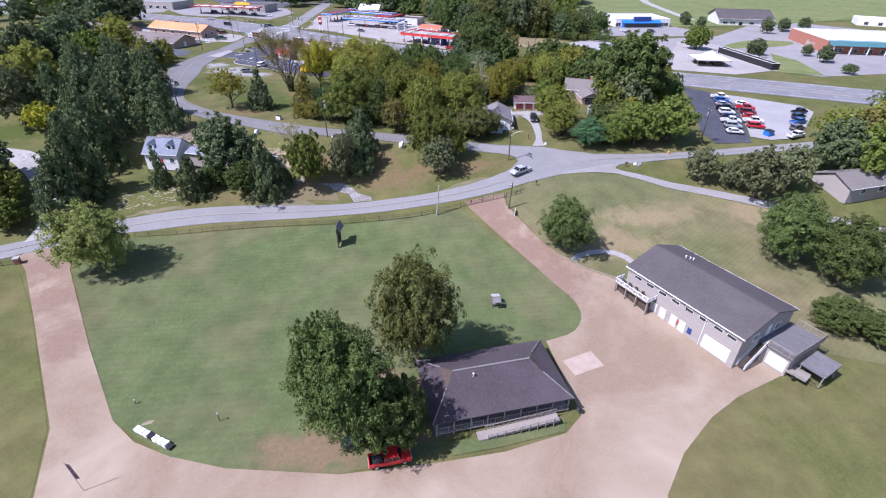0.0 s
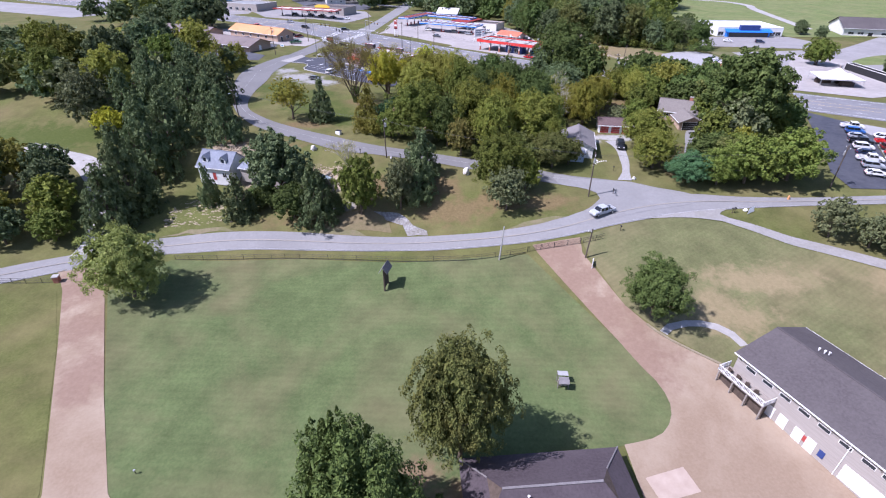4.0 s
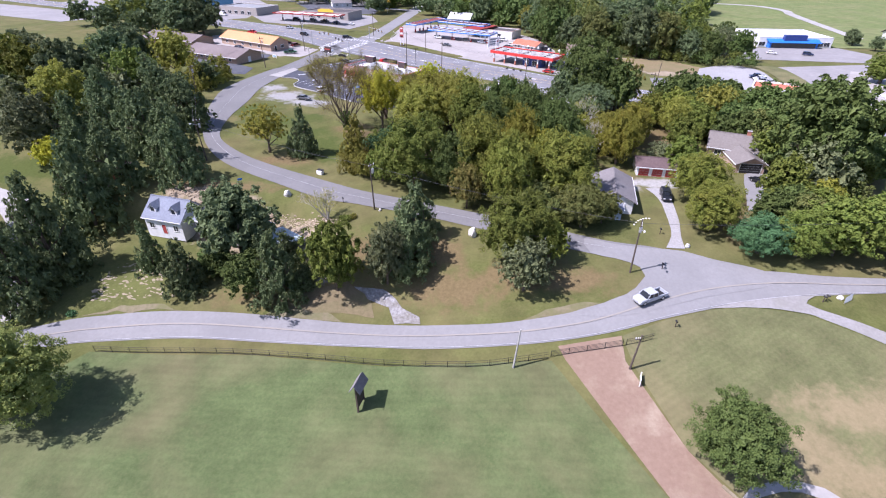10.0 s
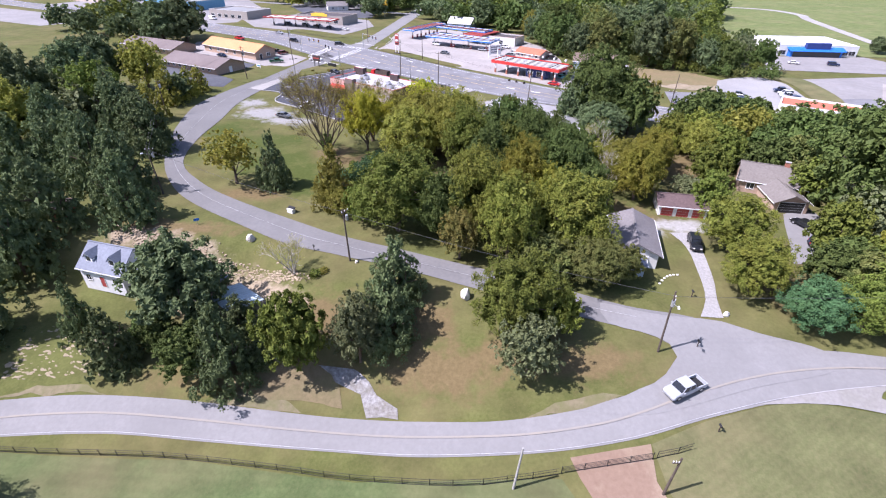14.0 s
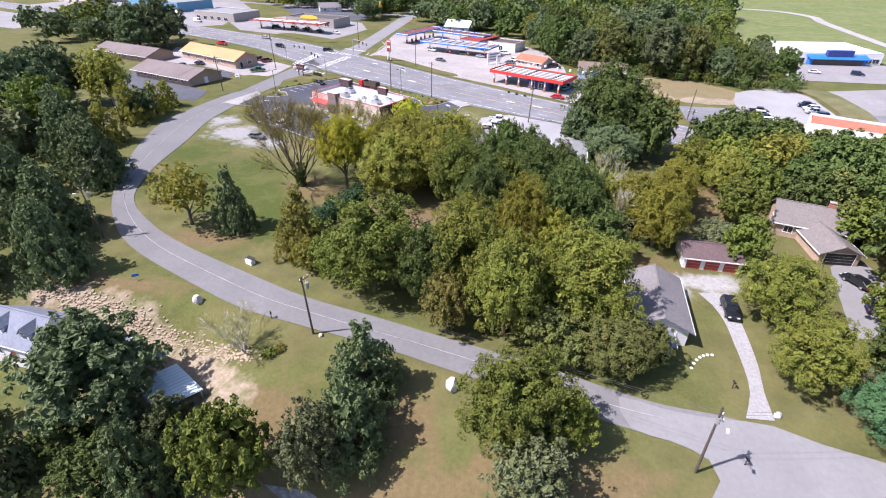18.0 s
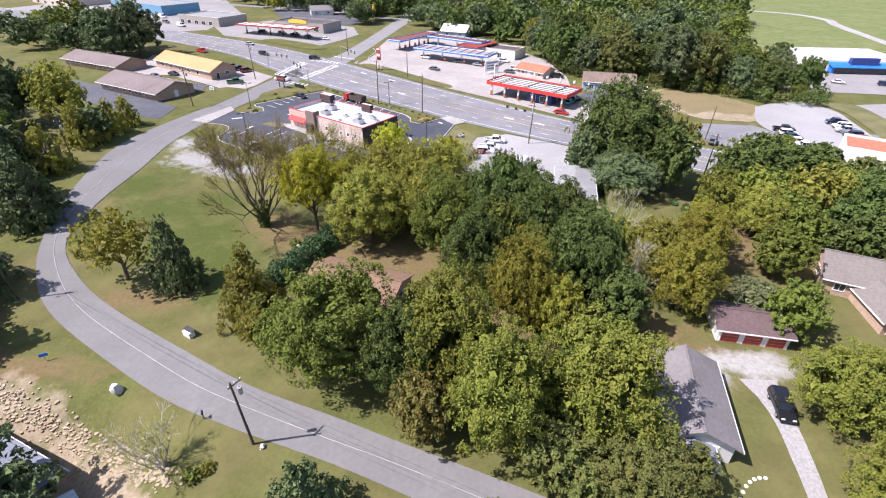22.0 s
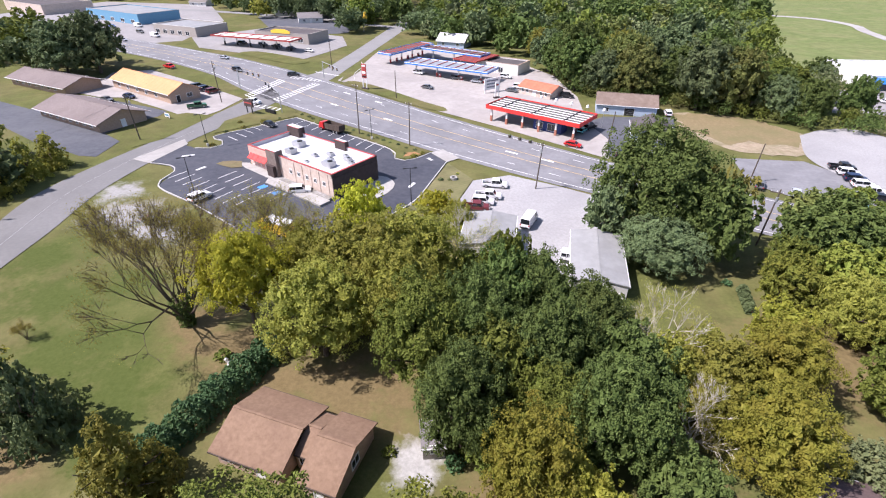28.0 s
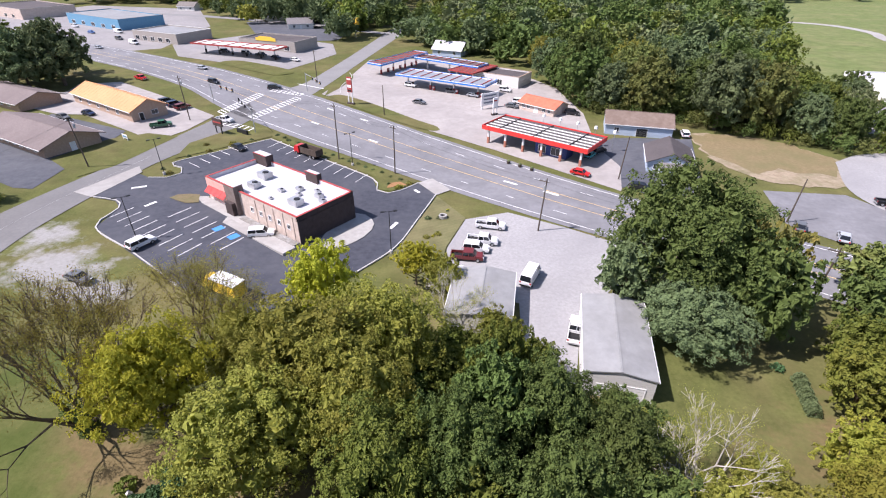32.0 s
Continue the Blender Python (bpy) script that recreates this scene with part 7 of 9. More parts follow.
part("board", Shape().box(-0.9, 0.9, -0.04, 0.04, 0.25, 1.15), M["white"], t)
for u in (-0.8, 0.8):
    part("leg", Shape().box(u - 0.05, u + 0.05, -0.06, 0.06, -0.3, 1.2), M["white"], t)
t = thing("white_sign", 66.8, 86.6, 20, "white board leaning beside the road", "sign")
part("board", Shape().slab([(-1.0, -0.1, 0.1), (1.0, 0.1, 0.3), (1.1, 0.4, 1.4), (-0.6, 0.2, 1.1)], 0.08), M["white"], t)


def boulder(x, y, r, seed, tall=1.0):
    rng = np.random.default_rng(seed)
    bm = bmesh.new()
    bmesh.ops.create_icosphere(bm, subdivisions=2, radius=1)
    for v in bm.verts:
        k = 1 + 0.5 * noise.noise(v.co * 1.3 + Vector((seed * 3.1, 0, 0)))
        v.co = Vector((v.co.x * k, v.co.y * k * 0.8, v.co.z * k * tall))
    me = bpy.data.meshes.new("boulder")
    bm.to_mesh(me)
    bm.free()
    me.materials.append(M["white_rock"])
    ob = new("boulder", me)
    ob.matrix_basis = pose(x, y, hgt(x, y) + r * 0.35 * tall, 0, 0, seed * 50) @ Matrix.Scale(r, 4)
    tagged(ob, "pale rounded boulder set on the grass verge", "boulder", "boulders along the road")


for i, (x, y, r, tl) in enumerate(((5.3, 102.4, 0.95, 1.2), (-35.3, 118.0, 0.85, 1.1), (45.2, 99.7, 0.5, 1.0), (-13.6, 110.4, 0.35, 1.0), (66.0, 87.4, 0.5, 0.8))):
    boulder(x, y, r, i + 2, tl)


def mailbox(x, y, turn):
    t = thing("mailbox", x, y, turn, "small dark mailbox on a post at the verge", "mailbox", "mailboxes")
    part("post", Shape().box(-0.05, 0.05, -0.05, 0.05, -0.3, 1.05), M["dark_wood"], t)
    part("box", Shape().prism([(-0.12, 1.05), (0.12, 1.05), (0.12, 1.2), (0.0, 1.32), (-0.12, 1.2)], -0.28, 0.28), M["black"], t)


for x, y, a in ((-22.0, 114.0, 30), (37.0, 80.9, 0), (38.6, 93.4, 0), (62.8, 86.6, 20), (63.4, 86.8, 20), (20.5, 97.0, 20), (41.4, 103.6, 0)):
    mailbox(x, y, a)
t = thing("well_cover", -30.2, 127.5, -28, "low white box with a small black roof", "well cover")
part("body", Shape().prism([(-0.75, -0.2), (0.75, -0.2), (0.75, 0.85), (-0.75, 0.85)], -0.45, 0.40), M["white"], t)
part("roof", Shape().slab([(-0.85, -0.1, 0.93), (0.85, -0.1, 0.93), (0.85, 0.55, 1.12), (-0.85, 0.55, 1.12)], 0.08), M["black"], t)
t = thing("street_sign", -47.2, 122.0, 30, "small blue sign on a short post", "sign")
part("post", Shape().rod((0, 0, -0.3), (0, 0, 1.1), 0.04), M["steel"], t)
part("board", Shape().box(-0.5, 0.5, -0.03, 0.03, 0.8, 1.3), M["blue"], t)
t = thing("blue_bin", 113.6, 99.6, 20, "blue steel refuse bin at the edge of the car lot", "bin")
part("body", Shape().prism([(-1.1, -0.1), (1.1, -0.1), (1.3, 1.4), (-1.3, 1.4)], -0.9, 0.9), M["blue"], t)
part("lid", Shape().slab([(-1.35, -1.0, 1.45), (1.35, -1.0, 1.45), (1.35, 1.0, 1.62), (-1.35, 1.0, 1.62)], 0.06), M["black"], t)
for x, y, r, k in ((-20.3, 150.0, 0.55, 31), (-21.3, 150.8, 0.4, 32), (-19.4, 150.6, 0.35, 33)):
    boulder(x, y, r, k)
t = thing("hydrant", 77.6, 91.6, 0, "orange barrel shaped marker beside the road", "marker")
part("body", Shape().cyl(0, 0, -0.1, 0.8, 0.28, 0.22, 12), M["orange_roof"], t)
part("cap", Shape().cyl(0, 0, 0.8, 0.95, 0.24, 0.1, 12), M["orange_roof"], t)
for i in range(7):
    x, y = 37.4 + 0.62 * i, 109.2 - 0.10 * (i - 4) ** 2 * 0.8 + 0.25 * i - 1.2
    t = thing("stepping_stone", x, y, i * 17, "small pale stepping stone in the lawn", "stepping stone", "stepping stones", z=hgt(x, y) + 0.02)
    part("slab", Shape().cyl(0, 0, -0.08, 0.07, 0.22, n=7), M["white_rock"], t)
t = thing("concrete_ring", 7.4, 211.2, 0, "round concrete manhole ring standing in weeds", "manhole ring")
loop = [(math.cos(i * 0.3927), math.sin(i * 0.3927)) for i in range(16)]
rg = Shape().add([(r * c, r * sn, z) for r, z in ((0.55, -0.25), (0.85, -0.25), (0.85, 0.75), (0.55, 0.75)) for c, sn in loop],
                 [(k * 16 + i, k * 16 + (i + 1) % 16, (k + 1) % 4 * 16 + (i + 1) % 16, (k + 1) % 4 * 16 + i) for k in range(4) for i in range(16)])
part("ring", rg, M["concrete"], t)
# solid black disc painted in for the dark of the hollow ring
part("pit", Shape().cyl(0, 0, 0.2, 0.4, 0.56, n=16), M["black"], t)


# ---- signs of the town ----
def pylon(x, y, h, w, turn, face, label, bars=()):
    t = thing("pylon_sign", x, y, turn, label, "sign")
    for s in (-1, 1):
        part("leg", Shape().box(s * w * 0.42 - 0.12, s * w * 0.42 + 0.12, -0.12, 0.12, -0.4, h), M["white"], t)
    part("base", Shape().box(-w * 0.7, w * 0.7, -0.5, 0.5, -0.3, 0.6), M["dark_wall"], t)
    p = part("panel", Shape().box(-w / 2, w / 2, -0.18, 0.18, h * 0.45, h), M[face], t)
    for z, hh, m in bars:
        part("bar", Shape().box(-w * 0.4, w * 0.4, -0.21, -0.18, h * z, h * z + hh), M[m], p)


pylon(-27.6, 289.2, 9.0, 1.9, -25, "dull_red", "tall red and white price sign", ((0.9, 0.5, "white"), (0.62, 0.9, "white"), (0.48, 0.6, "black")))
t = thing("billboard", 19.4, 290.2, 35, "large white billboard with grey bars on posts", "billboard")
part("board", Shape().box(-3.6, 3.6, -0.15, 0.15, 1.2, 5.2), M["white"], t)
for z in (1.9, 3.0, 4.1):
    part("bar", Shape().box(-2.6, 2.6, -0.18, -0.15, z, z + 0.5), M["shingle_blue"], t)
for u in (-3.2, 3.2):
    part("post", Shape().box(u - 0.18, u + 0.18, -0.18, 0.18, -0.4, 5.4), M["white"], t)
pylon(20.8, 282.4, 5.6, 1.6, 35, "white", "white fuel price sign beside the billboard", ((0.8, 0.5, "dull_red"),))
t = thing("restaurant_sign", -57.6, 254.6, -30, "dark rectangular sign on two posts at the junction", "sign")
part("panel", Shape().box(-2.0, 2.0, -0.2, 0.2, 2.2, 4.3), M["dark_wall"], t)
part("stripe", Shape().box(-1.7, 1.7, -0.23, -0.2, 3.1, 3.5), M["dull_red"], t)
for u in (-1.2, 1.2):
    part("post", Shape().box(u - 0.12, u + 0.12, -0.12, 0.12, -0.4, 2.2), M["black"], t)
t = thing("monument_sign", -51.4, 255.4, -32, "low black monument sign in the verge", "sign")
part("panel", Shape().box(-2.2, 2.2, -0.25, 0.25, -0.3, 1.3), M["black"], t)
t = thing("green_sign", -79.4, 246.2, -30, "small white sign with green bars on the verge", "sign")
part("panel", Shape().box(-1.2, 1.2, -0.06, 0.06, 0.5, 1.6), M["white"], t)
part("bar", Shape().box(-0.9, 0.9, -0.08, -0.06, 0.8, 1.3), M["teal_wall"], t)
for u in (-1.0, 1.0):
    part("leg", Shape().box(u - 0.05, u + 0.05, -0.05, 0.05, -0.3, 0.6), M["white"], t)
t = thing("golden_arch_sign", -52, 420, 0, "yellow rounded sign on a tall pole", "sign")
part("pole", Shape().rod((0, 0, -0.4), (0, 0, 7.5), 0.2, n=8), M["steel"], t)
part("panel", Shape().box(-2.4, 2.4, -0.2, 0.2, 7.0, 8.0).cyl(-1.2, 0, 8.0, 10.5, 1.0, 0.7, 10).cyl(1.2, 0, 8.0, 10.5, 1.0, 0.7, 10), M["gold"], t)
for i in range(3):
    x, y = 22.6 + 2.7 * i, 240.9 - 2.1 * i
    t = thing("planter", x, y, -40, "dark round planter on the kerb", "planter", "planters along the highway", z=hgt(x, y) + 0.15)
    part("tub", Shape().cyl(0, 0, 0, 0.7, 0.4, 0.5, 12), M["dark_wood"], t)
    part("plant", Shape().cyl(0, 0, 0.7, 1.0, 0.4, 0.2, 9), LEAF["dark"], t)
for i in range(5):
    x, y = 34.0 + 4.2 * i, 264.5 - 3.4 * i
    t = thing("globe_lamp", x, y, 0, "white sign disc on a short pole behind the canopy", "lamp", "lamps behind the canopy")
    part("pole", Shape().rod((0, 0, -0.2), (0, 0, 5.2), 0.06), M["steel"], t)
    part("disc", Shape().cyl(0, 0, 5.2, 5.9, 0.5, 0.35, 12), M["white"], t)
def traffic_signal(x, y, turn, reach):
    t = thing("traffic_signal", x, y, turn, "traffic signal on a long steel mast arm", "traffic signal", "traffic signals")
    part("mast", Shape().rod((0, 0, -0.3), (0, 0, 6.5), 0.16, 0.12, 8), M["steel"], t)
    part("arm", Shape().rod((0, 0, 6.2), (reach, 0, 6.7), 0.1, 0.06, 6), M["steel"], t)
    for k in (0.5, 0.75, 1.0):
        s = part("signal_head", Shape().box(reach * k - 0.2, reach * k + 0.2, -0.18, 0.18, 5.4, 6.5), M["black"], t)
        for j, m in enumerate(("dull_red", "gold", "teal_wall")):
            part("lens", Shape().box(reach * k - 0.12, reach * k + 0.12, -0.2, -0.18, 6.15 - 0.35 * j, 6.4 - 0.35 * j), M[m], s)
traffic_signal(-48.2, 256.6, 125, 15)
traffic_signal(-46.5, 303.0, -55, 15)
traffic_signal(-72.5, 284.0, -35, 13)

# ---- scattered stones and shrubs ----
rng = np.random.default_rng(5)
s = Shape()
for _ in range(260):
    x, y = rng.uniform(-65, -45), rng.uniform(89, 100)
    if y > 100 - max(0, x + 58) * 0.62 or y < 89.5:
        continue
    r, a = rng.uniform(0.18, 0.72), rng.uniform(0, 6.28)
    z = hgt(x, y) + 0.02
    n = rng.integers(5, 8)
    s.slab([(x + r * rng.uniform(0.7, 1.1) * math.cos(a + k * 6.283 / n), y + r * rng.uniform(0.5, 0.9) * math.sin(a + k * 6.283 / n), z + rng.uniform(0, 0.05)) for k in range(n)], 0.25)
tagged(new("stone_rubble", s.mesh("stone_rubble", M["rock"])), "flat pale stones scattered over a grassy slope", "stones", kind="stuff")
s = Shape()
for _ in range(900):
    u = rng.uniform(0, 1)
    x = -62 + 40 * u + rng.normal(0, 0.8)
    y = 119.6 - 13.5 * u + 1.6 * math.sin(3.14 * u) + rng.normal(0, 0.9)
    r, a = rng.uniform(0.08, 0.32), rng.uniform(0, 6.28)
    z = hgt(x, y)
    s.slab([(x + r * rng.uniform(0.6, 1.1) * math.cos(a + k * 1.2566), y + r * rng.uniform(0.6, 1.0) * math.sin(a + k * 1.2566), z + 0.08 + rng.uniform(0, 0.07)) for k in range(5)], 0.3)
tagged(new("bank_rubble", s.mesh("bank_rubble", M["rubble"])), "rubble of pale limestone on the clay bank", "stones", kind="stuff")

# ---- markings and kerbs ----
def painted(name, lines, width, mat, label, lift=0.17, dash=None):
    """Painted lines laid on the road; dash: length and gap."""
    sh = Shape()
    for pts in lines:
        line = curve(pts, 1.0) if len(pts) > 2 or dash else [Vector((*p, 0)) for p in pts]
        run = 0.0
        for a, b in zip(line, line[1:]):
            d = (b - a).length
            on = not dash or (run % (dash[0] + dash[1])) < dash[0]
            run += d
            if not on or d < 1e-6:
                continue
            q = Vector((-(b - a).y, (b - a).x, 0)).normalized() * width / 2
            sh.add([(p.x, p.y, hgt(p.x, p.y) + lift) for p in (a - q, b - q, b + q, a + q)], [(0, 1, 2, 3)])
    tagged(new(name, sh.mesh(name, mat)), label, "road marking", kind="structure")


def between(a, b, k):
    """The line a share k of the way from edge line a to edge line b."""
    la, lb = curve(a, 3.0), curve(b, 3.0)
    out = []
    for i in range(60):
        def at(l):
            t = i / 59 * (len(l) - 1)
            j = min(len(l) - 2, int(t))
            return l[j].lerp(l[j + 1], t - j)
        p = at(la).lerp(at(lb), k)
        out.append((p.x, p.y))
    return out


painted("centre_line", [between(LOW_S, LOW_N, 0.53)], 0.28, M["faded_yellow"], "faded tan double centre line worn to one band")
painted("edge_line", [between(LOW_S, LOW_N, 0.05)], 0.08, M["faded_white"], "worn white edge line")
painted("centre_line", [between(UP_S, UP_N, 0.5)[3:50]], 0.07, M["faded_white"], "very faint pale centre line")
hw = [between(HW_NEAR, HW_FAR, k) for k in (0.07, 0.22, 0.40, 0.58, 0.76, 0.93)]
painted("edge_line", [hw[0], hw[5]], 0.18, M["paint"], "white edge lines of the highway", 0.16)
painted("lane_line", [hw[1], hw[4]], 0.16, M["paint"], "broken white lane lines of the highway", 0.16, (3.0, 9.2))
painted("turn_lane_line", [hw[2], hw[3]], 0.16, M["yellow"], "yellow lines of the turning lane", 0.16)
def ladder(a, b, c, n, label):
    """A crosswalk from a to b: n bars that reach over by c."""
    bars = [[(a[0] + (b[0] - a[0]) * k / (n - 1), a[1] + (b[1] - a[1]) * k / (n - 1)), (a[0] + (b[0] - a[0]) * k / (n - 1) + c[0], a[1] + (b[1] - a[1]) * k / (n - 1) + c[1])] for k in range(n)]
    painted("crosswalk", bars, 0.5, M["paint"], label, 0.2)
    painted("crosswalk_edge", [[a, b], [(a[0] + c[0], a[1] + c[1]), (b[0] + c[0], b[1] + c[1])]], 0.2, M["paint"], "white edge line of a crosswalk", 0.2)


ladder((-66.8, 274), (-62.6, 297), (3.0, -2.4), 15, "white ladder crosswalk over the highway west of the junction")
ladder((-53.0, 268.4), (-45.6, 292.0), (-2.6, 2.2), 15, "white ladder crosswalk over the highway east of the junction")
ladder((-59.4, 300.2), (-47.4, 296.4), (0.6, 2.6), 8, "white ladder crosswalk over the side street")
ladder((-62.0, 262.6), (-50.6, 257.6), (0.8, 2.6), 7, "white ladder crosswalk over the lower street")
painted("stop_line", [[(-41.5, 307.0), (-52.5, 312.0)]], 0.6, M["paint"], "white stop line at the junction", 0.2)
bays = [[(-55.6 + 1.25 * i * 0.95, 232.9 + 2.9 * i), (-51.8 + 1.25 * i * 0.95, 230.4 + 2.9 * i)] for i in range(6)]
bays += [[(-38.6 + 3.0 * i, 250.4 - 2.12 * i), (-40.6 + 3.0 * i, 245.4 - 2.12 * i)] for i in range(10)]
bays += [[(-57.4 + 2.45 * i, 204.6 - 1.5 * i), (-55.2 + 2.45 * i, 209.0 - 1.5 * i)] for i in range(9)]
bays += [[(-44.0 + 2.5 * i, 210.4 - 1.75 * i), (-46.5 + 2.5 * i, 205.8 - 1.75 * i)] for i in range(7)]
painted("bay_line", bays, 0.16, M["paint"], "white parking bay lines", 0.2)
painted("bay_mark", [[(-35.6, 201.8), (-34.4, 203.4)], [(-31.6, 199.2), (-30.4, 200.8)]], 1.6, M["bay_blue"], "blue painted bay mark", 0.2)
painted("lane_arrow", [[(-60.8, 217.6), (-58.2, 219.0)], [(-52.2, 212.0), (-53.4, 209.8)], [(-46.0, 224.0), (-43.6, 225.6)], [(-2.6, 206.0), (-1.6, 208.6)], [(0.4, 224.0), (1.6, 222.6)], [(20.8, 230), (23.8, 228)], [(29.5, 224.8), (32.5, 222.8)], [(-18.6, 271.4), (-21.4, 273.4)], [(-31.4, 280.8), (-34.2, 282.8)], [(-32.6, 266.2), (-35.4, 268.2)], [(-12.8, 253.2), (-15.6, 255.2)]], 0.7, M["paint"], "white lane arrow", 0.2)


def kerb(pts, label, mat="kerb", w=0.22, h=0.16, lift=0.12):
    line = curve(pts, 2.0) if len(pts) > 2 else [Vector((*p, 0)) for p in pts]
    inner = offset(line, w)
    sh = Shape()
    for a, b, c, d in zip(line, line[1:], inner[1:], inner):
        sh.slab([(p.x, p.y, hgt(p.x, p.y) + lift + h) for p in (a, b, c, d)], h + 0.1)
    tagged(new("kerb", sh.mesh("kerb", M[mat])), label, "kerb", kind="structure")


kerb([(-66, 212.6), (-60.6, 211.7), (-58.1, 208.5), (-57.7, 200.7), (-46, 193), (-33.9, 184.5)], "pale concrete kerb round the parking lot")
kerb([(-6.6, 190), (-0.7, 199.2), (2.4, 210), (5.4, 221.6)], "pale concrete kerb beside the weedy strip")
kerb([(0.8, 227.9), (-3.0, 223.2), (-5.4, 221.8), (-7.9, 223), (-10, 229.2), (-26, 240.6), (-42.1, 252)], "pale concrete kerb along the planted verge")
kerb([(-42.1, 252), (-51, 242), (-59.5, 232.3), (-56, 229.8), (-54.4, 226.5), (-56.5, 224.0), (-60.4, 223.6)], "pale concrete kerb of the corner verge")
kerb([(-34.0, 302), (-36.0, 312), (-35, 326), (-37.4, 334)], "pale kerb of the forecourt verge")
drape("service_walk", [(-12.8, 211.6), (-8.4, 211.0), (-6.0, 207.5), (-7.0, 202.5), (-11, 198.0), (-14.8, 199.4)], 0.26, M["concrete"], "pale concrete walk round the end of the restaurant", "walk", True, 2.0)
drape("front_walk", [(-45.5, 215.4), (-42.8, 212.4), (-19.6, 196.4), (-17.6, 198.4), (-41.0, 215.6)], 0.26, M["concrete"], "pale concrete walk before the restaurant", "walk", False, 2.0)
drape("front_island", [(-50.5, 214.0), (-46.0, 212.0), (-43.6, 212.6), (-45.0, 216.2), (-49.6, 215.6)], 0.27, M["litter"], "planted island before the restaurant", "island", True, 2.0)
drape("corner_bed", [(-6.0, 224.2), (-3.6, 225.6), (-1.6, 226.4), (-3.4, 228.0), (-5.6, 227.0)], 0.21, M["mulch"], "bark mulch bed in the verge", "bed", True, 2.0)
drape("driveway_apron", [(-71.5, 214.5), (-66.3, 212.6), (-63.4, 226.2), (-66.0, 229.5)], 0.19, M["concrete"], "pale concrete driveway mouth", "apron", False, 2.0)
drape("driveway_apron", [(0.8, 227.9), (5.4, 221.6), (8.6, 224.4), (4.0, 230.6)], 0.19, M["concrete"], "pale concrete driveway mouth to the highway", "apron", False, 2.0)
ribbon("garden_path", [(37.6, 56.4), (39.3, 57.8), (42.7, 58.6), (45.4, 58.6), (48.2, 57.9), (50.4, 56.2), (51.6, 53.6)], [(38.6, 55.5), (40.0, 56.6), (42.7, 57.3), (45.2, 57.3), (47.4, 56.6), (49.2, 55.2), (50.2, 53.2)], 0.11, M["concrete"], "curved pale concrete path to the hall", "path", 2)
kerb([(35.6, 57.6), (38.6, 54.4), (46.6, 48.6)], "low stone edging beside the drive", "rock", 0.35, 0.25, 0.05)


# ---- trees ----
def leaves(rng, spots, sizes, outward, n_bend=0.25):
    """Many small bent leaf clumps at spots, facing roughly outward."""
    k = len(spots)
    nrm = outward + rng.normal(0, 0.6, (k, 3))
    nrm /= np.linalg.norm(nrm, axis=1)[:, None] + 1e-9
    ref = rng.normal(0, 1, (k, 3))
    a = np.cross(nrm, ref)
    a /= np.linalg.norm(a, axis=1)[:, None] + 1e-9
    b = np.cross(nrm, a)
    s = sizes[:, None]
    droop = nrm * s * n_bend
    v = np.stack([spots - a * s - droop, spots - b * s * 0.62 + droop * 0.3, spots + a * s - droop, spots + b * s * 0.62 + droop * 0.3], 1)
    return v.reshape(-1, 3)


def leaf_mesh(name, verts, mat):
    me = bpy.data.meshes.new(name)
    k = len(verts) // 4
    me.from_pydata(verts.tolist(), [], np.arange(4 * k).reshape(-1, 4).tolist())
    me.materials.append(mat)
    return me


